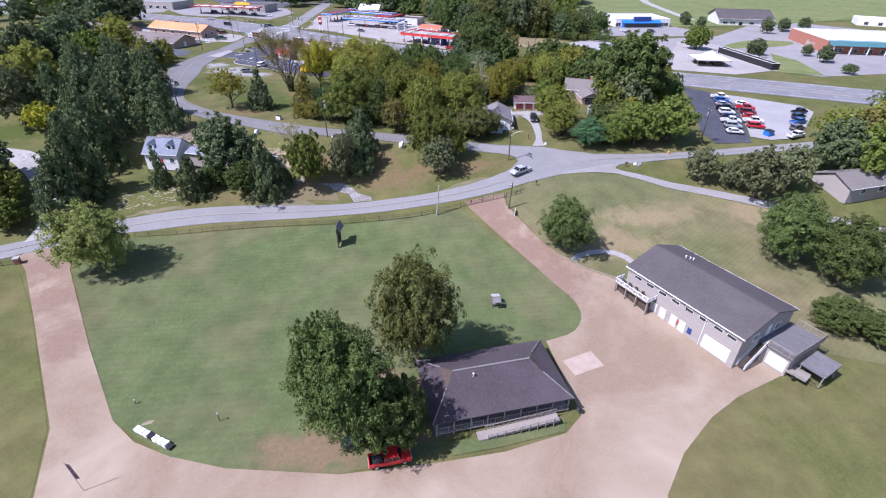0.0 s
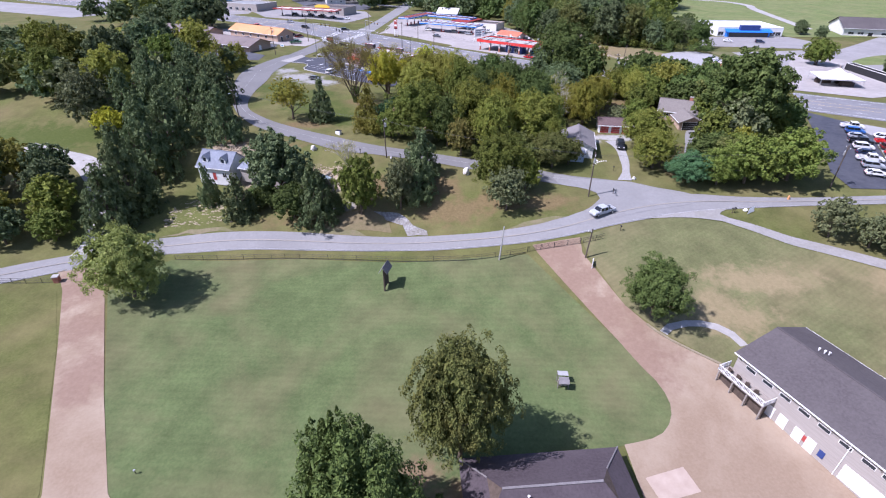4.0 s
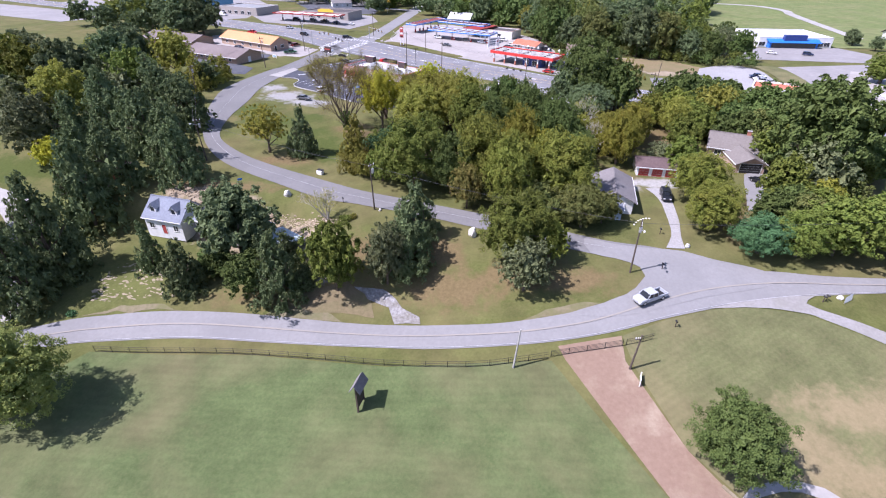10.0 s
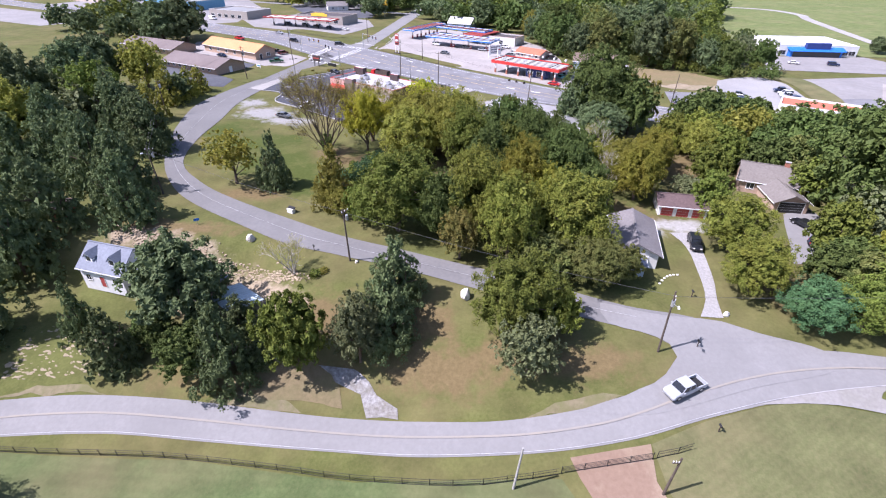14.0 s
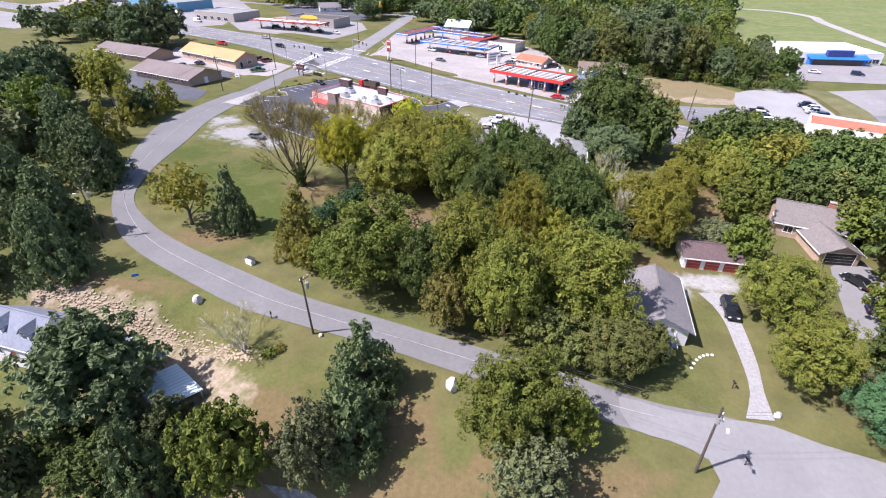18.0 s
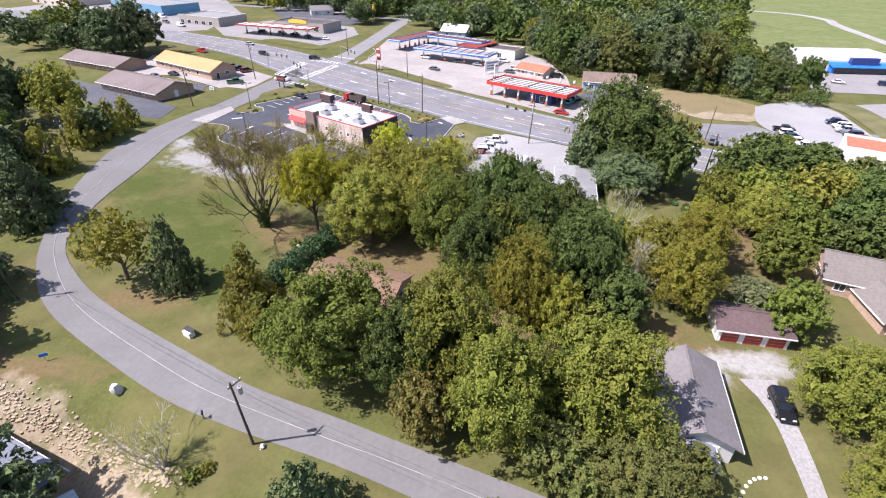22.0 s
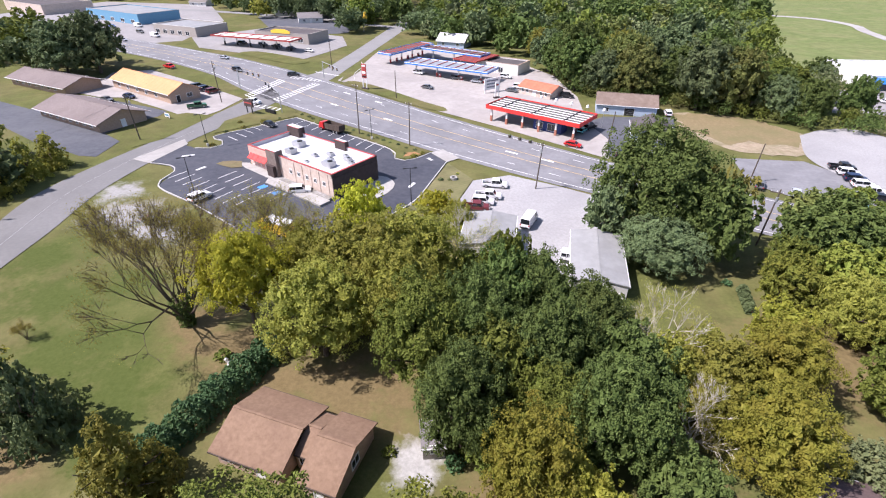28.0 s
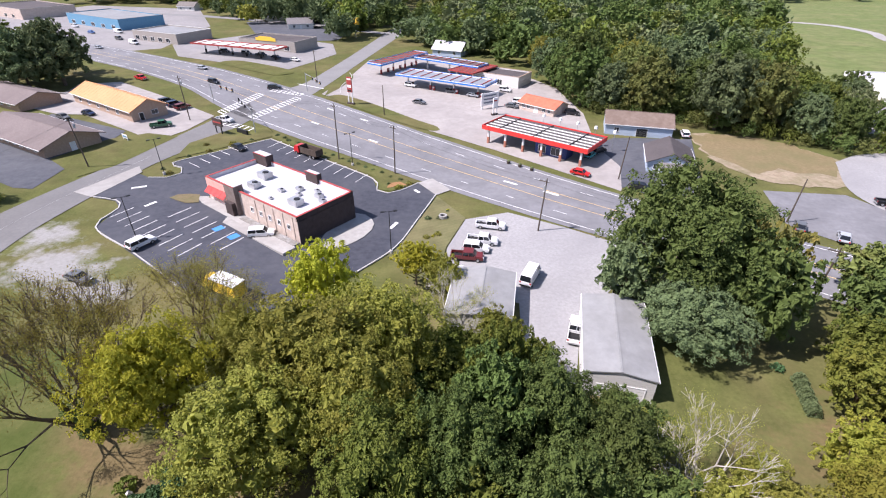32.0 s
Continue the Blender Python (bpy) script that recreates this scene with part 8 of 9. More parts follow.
def crown_points(rng, form, count, lumps):
    """Spots, outward directions for a crown 10 wide, reaching from z 0 to 10, built of uneven lumps."""
    cs, rs = [], []
    for i in range(lumps):
        u = rng.uniform(0, 1)
        th = rng.uniform(0, 6.283)
        if form == "cone":
            z = u ** 1.35 * 0.95
            rad = (1.02 - z) * 0.46 * rng.uniform(0.75, 1.1)
            cs.append((math.cos(th) * rad * 10, math.sin(th) * rad * 10, z * 10))
            rs.append((0.075 + 0.115 * (1 - z)) * 10 * rng.uniform(0.7, 1.2))
        else:
            break
    if form == "round":
        shell = max(24, lumps - 10)
        lean = rng.uniform(0, 6.283)
        for k in range(shell):
            sn = min(0.995, -0.62 + 1.62 * (k + rng.uniform(0.1, 0.9)) / shell)
            th = k * 2.39996 + rng.normal(0, 0.22)
            flat = (1 - sn * sn) ** 0.40
            swell = 1 + 0.10 * math.sin(2 * th + lean) + 0.07 * math.sin(3 * th + 5 * sn + 2 * lean)
            rad = rng.uniform(1.0, 1.5) if sn < 0.8 else rng.uniform(0.9, 1.2)
            far = rng.uniform(0.90, 1.06) * swell
            c = (5.1 * flat * far - rad * 0.85) if flat > 0.3 else 1.1 * flat
            cs.append((c * math.cos(th), c * math.sin(th), max(0.6, 4.7 + sn * (5.2 * min(1.05, far) - rad * 0.8))))
            rs.append(rad)
        for _ in range(10):
            th, rad = rng.uniform(0, 6.283), rng.uniform(0.3, 2.3)
            cs.append((math.cos(th) * rad, math.sin(th) * rad, rng.uniform(2.6, 7.2)))
            rs.append(rng.uniform(1.4, 2.0))
        lumps = len(cs)
    cs, rs = np.array(cs), np.array(rs)
    # tufts of leaves over the outside of each lump, with dark gaps between
    per = max(5, min(15, count // (28 * lumps)))
    d = rng.normal(0, 1, (lumps * per, 3)) + np.array((0, 0, 0.2))
    d /= np.linalg.norm(d, axis=1)[:, None]
    own = np.repeat(np.arange(lumps), per)
    tc = cs[own] + d * (rs[own] * rng.uniform(0.80, 1.08, len(own)))[:, None]
    deep = (np.linalg.norm(tc[:, None, :] - cs[None, :, :], axis=2) / rs[None, :]).min(1)
    keep = deep > 0.70
    tc, d, own = tc[keep], d[keep], own[keep]
    tr = rs[own] * rng.uniform(0.26, 0.50, len(tc))
    # core: inner leaves added to block light through the crown
    core = count // 7
    pick = rng.choice(len(tc), count - core, p=tr ** 2 / (tr ** 2).sum())
    e = rng.normal(0, 1, (count - core, 3)) + d[pick] * 0.55 + np.array((0, 0, 0.30))
    e /= np.linalg.norm(e, axis=1)[:, None]
    spots = tc[pick] + e * (tr[pick] * rng.uniform(0.45, 1.08, len(pick)))[:, None]
    inner = rng.choice(lumps, core, p=rs ** 2 / (rs ** 2).sum())
    w = rng.normal(0, 1, (core, 3))
    w /= np.linalg.norm(w, axis=1)[:, None]
    spots = np.concatenate([spots, cs[inner] * np.array((0.84, 0.84, 0.98)) + w * (rs[inner] * 0.46)[:, None]])
    mid = np.array((0, 0, 4.2))
    out = spots - mid
    out /= np.linalg.norm(out, axis=1)[:, None] + 1e-9
    out = out * 0.45 + np.concatenate([e, w]) * 0.8 + np.array((0, 0, 0.35))
    return spots, out


def limbs(rng, shape, base, tip, r, depth, spread, tips):
    """Tapered limbs that fork, with the ends gathered in tips."""
    shape.rod(base, tip, r, r * 0.62, 6 if r > 0.12 else 4)
    tips.append(tip)
    if depth == 0:
        return
    way = (tip - base)
    for _ in range(3 if depth < 3 and spread < 0.39 else 2):
        turn = Vector(rng.normal(0, spread, 3))
        nxt = tip + (way.normalized() + turn + Vector((0, 0, 0.12))).normalized() * way.length * rng.uniform(0.62, 0.92)
        limbs(rng, shape, tip, nxt, max(0.022, r * 0.60), depth - 1, spread, tips)


# kind: form, leaf, count, size, lumps, label
KINDS = {
    "dark": ("round", "dark", 9900, 0.25, 68, "broad dark green oak tree with a dense uneven crown"),
    "deep": ("round", "deep", 9900, 0.25, 68, "full deep green broadleaf tree with a dense crown"),
    "mid": ("round", "mid", 9139, 0.24, 68, "leafy green broadleaf tree with a rounded crown"),
    "lime": ("round", "lime", 9139, 0.24, 68, "yellow-green broadleaf tree with a full round crown"),
    "pale": ("round", "pale", 9139, 0.24, 68, "pale grey-green tree with a full round crown"),
    "limeg": ("round", "lime", 8377, 0.25, 68, "light green tree with a billowing crown"),
    "crown_oak": ("round", "oak", 11500, 0.24, 84, "tall oval tree with olive green autumn leaves"),
    "oak": ("round", "oak", 8800, 0.24, 68, "dull green broadleaf tree at the edge of the woods"),
    "olive": ("round", "olive", 7996, 0.23, 68, "olive coloured tree turning to autumn"),
    "gold": ("round", "gold", 6200, 0.23, 68, "yellow autumn tree with a loose crown"),
    "amber": ("round", "amber", 8377, 0.24, 68, "yellowing green tree with a loose rounded crown"),
    "rust": ("round", "rust", 7235, 0.24, 68, "brownish green tree with a ragged crown"),
    "rustdark": ("round", "olive", 7235, 0.24, 68, "dull brown-green tree beside darker ones"),
    "teal": ("round", "teal", 8758, 0.24, 68, "blue-green leafy tree with a low dense crown"),
    "grey": ("round", "grey", 6473, 0.23, 68, "grey-green tree with an open crown"),
    "cedar": ("cone", "cedar", 8758, 0.23, 112, "tall dark evergreen cedar tree"),
    "cedar2": ("cone", "cedar", 7235, 0.25, 90, "broad dark evergreen with layered boughs"),
    "cedar3": ("cone", "olive", 6854, 0.24, 90, "olive green evergreen with layered boughs"),
    "sparse": ("round", "amber", 3400, 0.21, 68, "thin yellowing tree with bare limbs showing"),
    "bare": ("vase", "twig", 15000, 0.095, 0, "large nearly bare tree with spreading upright limbs"),
    "bareolive": ("vase", "twig", 10500, 0.11, 0, "half bare tree with thin olive leaves"),
    "greybare": ("vase", "olive", 3600, 0.12, 0, "bare pale grey tree with twisting branches"),
}
PROTO = {}


def make_tree(kind, seed, tier=1):
    """A tree 10 wide and 10 high: trunk, limbs and crown."""
    form, tone, count, size, lumps, label = KINDS[kind]
    count, size = int(count * (0.42, 1.0, 2.3)[tier]), size * (1.40, 0.86, 0.47)[tier]
    rng = np.random.default_rng(seed)
    t = new(tone + "_tree" if form != "cone" else "evergreen_tree")
    tagged(t, label, "tree")
    wood, tips = Shape(), []
    bark = M["pale_bark"] if kind == "greybare" else M["bark"]
    if form == "vase":
        wood.rod((0, 0, -0.8), (0.03, 0.02, 0.9), 0.50, 0.42, 9)
        wide_open = kind == "bare"
        stems = 13 if wide_open else 7
        for i in range(stems):
            a = i * 6.283 / stems * 1.618 + rng.uniform(0, 0.4)
            reach = rng.uniform(0.5, 2.7) if wide_open else rng.uniform(0.35, 1.7)
            foot = Vector((math.cos(a) * 0.22, math.sin(a) * 0.22, 0.7))
            tip = Vector((math.cos(a) * reach, math.sin(a) * reach, 3.4 + rng.uniform(0, 0.9) - reach * 0.3))
            limbs(rng, wood, foot, tip, 0.19 if wide_open else 0.19, 6 if wide_open else 5, 0.27 if wide_open else 0.32, tips)
        ends = np.array([tuple(v) for v in tips])
        wide, tall = np.quantile(np.hypot(ends[:, 0], ends[:, 1]), 0.80) / 4.7, ends[:, 2].max() / 9.8
        wood.v = [(x / wide, y / wide, z / tall) for x, y, z in wood.v]
        if wide_open:
            wood.v = [(x - 0.06 * z, y, z) for x, y, z in wood.v]
        part("trunk", wood, bark, t)
        ends = ends / np.array((wide, wide, tall))
        if wide_open:
            ends[:, 0] -= 0.06 * ends[:, 2]
            n = 900
            turn, up = rng.uniform(0, 6.283, n), rng.uniform(0.0, 2.3, n)
            around = np.stack([np.cos(turn), np.sin(turn), 0.3 * np.ones(n)], 1)
            ivy = around * (0.5 + 0.12 * up + rng.normal(0, 0.08, n))[:, None]
            ivy[:, 0] -= 0.06 * up
            ivy[:, 2] = up
            part("ivy", leaf_mesh("ivy", leaves(rng, ivy, 0.13 * rng.uniform(0.6, 1.3, n), around), LEAF["deep"]), None, t, "dark green ivy round the trunk")
        ends = ends[ends[:, 2] > 3.4]
        at = ends[rng.integers(0, len(ends), count)] + rng.normal(0, 0.26, (count, 3))
        out = rng.normal(0, 1, (count, 3)) + np.array((0, 0, 0.5))
    else:
        top = 9.0 if form == "cone" else 5.2
        wood.rod((0, 0, -0.8), (0, 0, 0.15), 0.42, 0.30, 8).rod((0, 0, 0.1), (0.1, 0.05, top * 0.5), 0.30, 0.2, 8).rod((0.1, 0.05, top * 0.5), (0, 0, top), 0.2, 0.08, 6)
        for i in range(6):
            a = i * 1.05 + rng.uniform(0, 0.5)
            base = Vector((0.05, 0.03, 1.6 + 0.35 * i))
            tip = base + Vector((math.cos(a) * 2.0, math.sin(a) * 2.0, 1.5))
            limbs(rng, wood, base, tip, 0.13, 1, 0.4, tips)
        part("trunk", wood, bark, t)
        at, out = crown_points(rng, form, count, lumps)
        lift = {"gold": 2.6, "sparse": 2.4}.get(kind, 0.5 if form == "cone" else 0.75)
        at[:, 2] = lift + at[:, 2] * (10 - lift) / 10
    sizes = size * rng.uniform(0.55, 1.3, len(at))
    # core leaves are enlarged so that shadows and the inside turn dark
    if form != "vase":
        sizes[-(count // 7):] *= (2.0, 2.6, 3.3)[tier]
    part("crown", leaf_mesh("crown", leaves(rng, at, sizes, out), LEAF[tone]), None, t)
    return t


def plant(kind, x, y, r, h, seed, tier=None):
    """A tree of that kind with its crown's radius and its height."""
    near = -36 < x < 64 and 84 < y < 176 or abs(x) < 100 and y < 70 or r > 7 and 20 < x < 60 and y < 200
    if tier is None:
        tier = (2 if r > 4.7 else 1) if near else 1 if r > 6.3 else 0
    key = (kind, seed % (3, 3, 2)[tier], tier)
    m = pose(x, y, hgt(x, y) - 0.1, 0, 0, (seed * 67) % 360) @ Matrix.Diagonal((r / 5, r / 5, h / 10, 1))
    if key not in PROTO:
        PROTO[key] = make_tree(kind, seed % 3 + len(PROTO) * 7, tier)
        PROTO[key].matrix_basis = m
        PROTO[key]["first"] = 1
        return PROTO[key]
    src = PROTO[key]
    keep = src.matrix_basis.copy()
    src.matrix_basis = Matrix()
    ob = copy_thing(src, m)
    src.matrix_basis = keep
    return ob


TREES = {}
TREES["lime", 0] = [(-90.5, 93, 5.2, 10), (-134.6, 176.4, 8.2, 19.2), (-155.7, 193.6, 7.9, 18.7), (7.2, 121, 6.4, 17.4), (23.5, 114.4, 7, 16.6), (58.3, 165.4, 4.4, 10.2), (66, 166, 5, 11.4), (53.0, 116.8, 5.6, 11.2), (51.4, 105.4, 5.4, 10), (16.4, 172.6, 3.3, 7.7)]
TREES["mid", 0] = [(12.4, 95.4, 6.3, 13.8), (166.3, 223.1, 6.4, 11.6), (123.4, 76.3, 6.6, 15.5), (167.1, 223.1, 5.2, 10.7), (-130.1, 158.8, 7.4, 17.5), (-100.1, 176.5, 7.2, 17), (89, 177.9, 4.8, 8.4), (68, 153.6, 4.2, 9.5), (70.1, 115.8, 5.1, 11.5), (-86.5, 85.5, 4.5, 8), (-18.7, 90.3, 4.7, 14.4), (-15, 124.6, 3.6, 8.4), (5.2, 147.8, 6, 16.8), (16.1, 161.2, 3.5, 15.9), (14.4, 143.4, 4.6, 14.6), (19.3, 140.6, 4.8, 12.6), (63.8, 97.6, 5.2, 9.2), (70.6, 98.2, 6.4, 11.6)]
TREES["mid", 1] = [(-7.5, 121.5, 8.1, 16.6), (60.4, 146, 4.3, 9.6), (81.4, 99.6, 7.2, 12.6), (54.9, 131.6, 3.9, 9.4), (21, 167.7, 3.2, 7.5)]
# second and third entries are added crowns for lobes of the first tree
TREES["deep", 0] = [(-8.6, 20.4, 7.0, 21.6), (-2.4, 18.6, 4.6, 13.0), (-11.6, 25.0, 3.6, 19.0), (37, 59.5, 5.3, 12.1), (84.5, 52.6, 7.2, 14.5), (91.3, 44.5, 7.4, 14.6), (80, 32.0, 5.0, 6.3), (84.4, 28.8, 4.2, 5), (81.8, 125, 11.4, 24.1), (92.7, 170.3, 6.6, 9.6), (72.4, 178, 6.6, 13.6), (77.4, 156.1, 4.6, 10.8), (87.7, 142.4, 8.6, 20.3), (86.8, 157.6, 7.4, 15.0), (0.8, 119, 4.8, 13.8), (-34, 90, 4.2, 8.2), (11.8, 150.4, 5, 16.4), (15.2, 156, 4.6, 16), (20.2, 155.4, 5, 15.8), (26.2, 152.6, 4.8, 13.8), (19.9, 146, 5.2, 16.2), (10.2, 139.6, 4.8, 15.2), (25.6, 137.2, 5, 16.2), (28.4, 145.4, 4.6, 13.4), (30.2, 131.4, 4, 11), (66.5, 176, 5.2, 12.4), (79.4, 177, 6, 12)]
TREES["deep", 1] = [(43.6, 186, 9.8, 22.6), (51.8, 179, 6.2, 16)]
TREES["dark", 0] = [(-112, 97, 6.4, 15), (-119, 88, 6.5, 14), (-124, 104, 6.8, 16), (-97, 84, 4.6, 9), (214.6, 314, 3.5, 7.9), (214, 293.3, 3.3, 7.5), (255.1, 285.7, 3.3, 7.5), (262.9, 280.3, 3.2, 7.4), (181, 198.1, 4, 9.2), (208.2, 186.2, 3.4, 7.8), (117.4, 79.7, 6.4, 15.1), (212.6, 308.7, 3.4, 7.8), (189.4, 206, 3.3, 7.6), (243.2, 269.4, 3.5, 7.9), (259.2, 275, 3.5, 8.1), (274.2, 276.3, 3.6, 8.2), (212.2, 201.1, 2.5, 5.7), (212, 187.8, 2.4, 5.4), (200.3, 163.5, 2.9, 4.3), (-115.9, 170.8, 8.7, 20.6), (-112.8, 188, 8.4, 19.8)]
TREES["dark", 1] = [(-118.1, 205.5, 8.2, 19.3), (-135.6, 301, 11.2, 22.9), (-143.6, 294.4, 9.7, 20), (-99, 106, 5, 11), (-95, 99, 5, 10), (-39.6, 100.2, 8.0, 16.2), (36.4, 184.6, 4.6, 13), (42.6, 175.4, 6.6, 10)]
TREES["crown_oak", 0] = [(2.4, 33.3, 6.2, 22.0)]
TREES["grey", 0] = [(-9.8, 91.4, 4.0, 12.6), (79.6, 79.5, 3.8, 9), (86, 76.4, 3.4, 7.9), (90.7, 72.3, 5.7, 12.8), (100.9, 74.7, 5.1, 11.3), (-109.6, 142.5, 7.9, 18.5), (75.5, 116.4, 6.2, 14.6), (13.9, 88.8, 4.4, 10.2), (52.4, 136.4, 3.8, 5.8)]
TREES["rust", 0] = [(133.1, 86.4, 6.2, 14.5), (4.3, 112.2, 3.4, 10.4), (54.6, 184, 5.2, 16)]
TREES["cedar2", 0] = [(-66.5, 127.7, 4.2, 11.4), (-56, 97.4, 2.5, 10.6), (-46.6, 91.2, 3.8, 10.6), (-28.4, 88.9, 4.2, 13.6), (-5.7, 101.3, 4.6, 12), (-6.2, 94.6, 4.2, 12.4), (-36.8, 138.4, 3.4, 13.2)]
TREES["cedar", 0] = [(-74, 119.7, 5.2, 15.8), (-74.5, 136.2, 5.6, 17.4), (-84.7, 163.3, 5.6, 16.4), (-81, 141, 5.4, 17), (-99, 143.9, 6.4, 17.6), (-96, 154, 6, 18), (-86, 127, 5.6, 16), (-92, 172, 5.6, 16.5), (-60.5, 122.9, 4.7, 14.5), (-73.8, 95.9, 6.4, 21.2), (-74.9, 88.6, 5.3, 16.4), (-76.5, 111.9, 6.1, 20.2), (-90.8, 147.8, 7.7, 22.1), (-73.4, 155.5, 5.5, 15.7), (-77.8, 158, 5, 14.4), (-67.6, 133.8, 5.4, 15.4)]
TREES["cedar3", 0] = [(-85.4, 177, 4.2, 12), (-88, 192, 4.4, 12), (-86, 201, 3.6, 9.6), (-86, 208, 3.4, 9), (-22, 131.4, 4.2, 13)]
TREES["gold", 0] = [(-100.9, 136.1, 4.5, 10.2), (-19.2, 156.4, 5.9, 17.4), (-7, 175.4, 4.6, 15.6), (4.2, 188.2, 3.4, 8.4)]
TREES["olive", 0] = [(-109, 106, 5.6, 13), (-104, 89, 5.6, 10.5), (-110.6, 158.8, 7.6, 17.8), (-103.5, 208, 7.3, 17.2), (-19.6, 126.8, 2.8, 6), (-8.3, 152.8, 7, 15.2), (-4.8, 161.8, 7.6, 17), (2.3, 166.4, 6.8, 16), (1, 156.6, 6.4, 16.4), (-12.5, 163.5, 5, 14.5), (26.6, 156.6, 4.0, 9.4), (63, 159.4, 4.8, 11), (33.6, 148, 4, 9.2), (40.6, 147.6, 4, 10), (8.6, 186, 2.8, 7.6)]
TREES["rustdark", 0] = [(74.8, 162.8, 6, 13.4)]
TREES["pale", 0] = [(-59.5, 66.7, 7.3, 15.1)]
TREES["limeg", 0] = [(12.6, 112.4, 5.9, 16.8), (18.8, 95.2, 3.2, 8.6)]
TREES["bareolive", 0] = [(-20, 168.4, 6.6, 17.4), (-50.5, 153.2, 1.2, 3.2)]
TREES["sparse", 0] = [(-46.2, 139.6, 5.9, 12.4)]
TREES["amber", 0] = [(16.6, 131.8, 4.9, 15.6), (21.4, 128.6, 3.8, 12), (41.4, 136.6, 5.3, 13.4), (47.6, 147.6, 5.2, 12.6), (51.6, 155, 3.8, 9.6)]
TREES["bare", 0] = [(-29.7, 157.7, 8.8, 21.6)]
TREES["greybare", 0] = [(-24.2, 108.2, 3.4, 6.2), (34.6, 153, 5.4, 12.6), (35.8, 140.8, 3.4, 10.4), (10.6, 175.4, 4.8, 11.5)]
TREES["teal", 0] = [(57.4, 98.4, 5.2, 7.6)]
TREES["oak", 0] = [(26.6, 105.6, 4.8, 9.3), (31, 107.2, 3.3, 6.8), (18, 108.4, 4.3, 8.4), (21, 106.6, 3, 6.4), (9.5, 128.5, 2.6, 8.0)]
for (kind, _), spots in TREES.items():
    for i, (x, y, r, h) in enumerate(spots):
        plant(kind, x, y, r, h, i)


def woods(name, label, tones, spots, seed, lift=0.2):
    """Far woods: many crowns in one mesh for each tone of leaf."""
    rng = np.random.default_rng(seed)
    groups = {k: [] for k in tones}
    for i, (x, y, r, h) in enumerate(spots):
        near = y < 345 and x > -60
        per, size = (int(min(1, (r / 6) ** 2) * 2300), 0.27) if near else (520, 0.70)
        if near:
            lift = 0.0
        at, out = crown_points(rng, "round", per, 42 if near else 24)
        at = at * np.array((r / 5, r / 5, h * (1 - lift * 0.3) / 10))
        at[:, 2] += h * lift * 0.3
        a = rng.uniform(0, 6.283)
        at[:, :2] = at[:, :2] @ np.array(((math.cos(a), -math.sin(a)), (math.sin(a), math.cos(a))))
        at += np.array((x, y, hgt(x, y)))
        sizes = (r / 5) * size * (1.0 if r > 3.5 else 1.5) * rng.uniform(0.6, 1.25, per)
        # enlarged core leaves block light here too
        sizes[-(per // 7):] *= 2.2
        groups[tones[int(rng.integers(0, len(tones)))]].append(leaves(rng, at, sizes, out * 1.3))
    for k, g in groups.items():
        if g:
            ob = new(name, leaf_mesh(name, np.concatenate(g), LEAF[k]))
            tagged(ob, label, "woods", kind="stuff")


def scatter(rng, outline, count, r0, r1, gap=0.56):
    """Spots of trees inside an outline, not too close to each other."""
    xs, ys = [p[0] for p in outline], [p[1] for p in outline]
    out = []
    for _ in range(count * 30):
        if len(out) >= count:
            break
        x, y = rng.uniform(min(xs), max(xs)), rng.uniform(min(ys), max(ys))
        inside = False
        for (ax, ay), (bx, by) in zip(outline, outline[1:] + outline[:1]):
            if (ay > y) != (by > y) and x < (bx - ax) * (y - ay) / (by - ay) + ax:
                inside = not inside
        r = rng.uniform(r0, r1)
        if inside and all((x - a) ** 2 + (y - b) ** 2 > (gap * (r + c)) ** 2 for a, b, c, _ in out):
            out.append((x, y, r, r * rng.uniform(1.7, 2.5)))
    return out


# close stands of trees that fill the blocks between roads and houses
CLEAR = [(54, 157, 6.5), (48, 161, 6), (57, 151.5, 6), (50, 142, 5), (46, 154, 4), (-7.5, 137, 9.5), (-7, 146, 8.5), (-2, 139, 8), (5, 139, 5), (8, 135, 6), (36, 118, 9), (42, 112, 7), (46, 104, 6), (47, 117, 7), (47.5, 128, 8), (46, 122, 7), (71, 139, 8.5), (68.5, 130, 7.5), (70, 119, 8), (32.7, 174, 9.5), (33, 166, 6), (14.8, 182, 8.5), (12, 205, 14), (27, 190, 13), (56, 178, 7), (48, 164, 5), (33, 137, 5), (55, 142, 4), (54, 112, 8), (58, 122, 9), (56, 104, 7), (62, 126, 10), (66, 118, 8), (74, 124, 9), (60, 132, 6), (69, 142, 10), (72, 134, 8), (50, 132.5, 8)]
FILL = [
    ([(10, 142), (12, 152), (2, 158), (-12, 156), (-15, 165), (-8, 173), (6, 173), (16, 170), (26, 166), (36, 160), (46, 158), (50, 148), (40, 136), (30, 126), (22, 126), (16, 132)], 26, 2.2, 3.6, ("mid", "olive", "deep", "mid", "mid", "lime", "deep")),
    ([(52, 134), (56, 152), (58, 168), (78, 192), (112, 172), (100, 132), (84, 116), (76, 104), (60, 98), (54, 106), (58, 124)], 40, 3.6, 5.6, ("deep", "mid", "oak", "deep", "amber")),
    ([(-17, 122.5), (4, 116), (24, 109), (34, 105), (34, 109), (28, 120), (12, 129), (0, 128), (-14, 130)], 8, 1.8, 2.8, ("mid", "lime", "rust", "deep")),
    ([(-44, 88.5), (-46, 97), (-40, 101), (-24, 95), (-12, 94), (-10, 89), (-26, 87.8)], 4, 2.4, 3.6, ("cedar2", "deep")),
]
placed = [(x, y, r) for spots in TREES.values() for x, y, r, _ in spots]
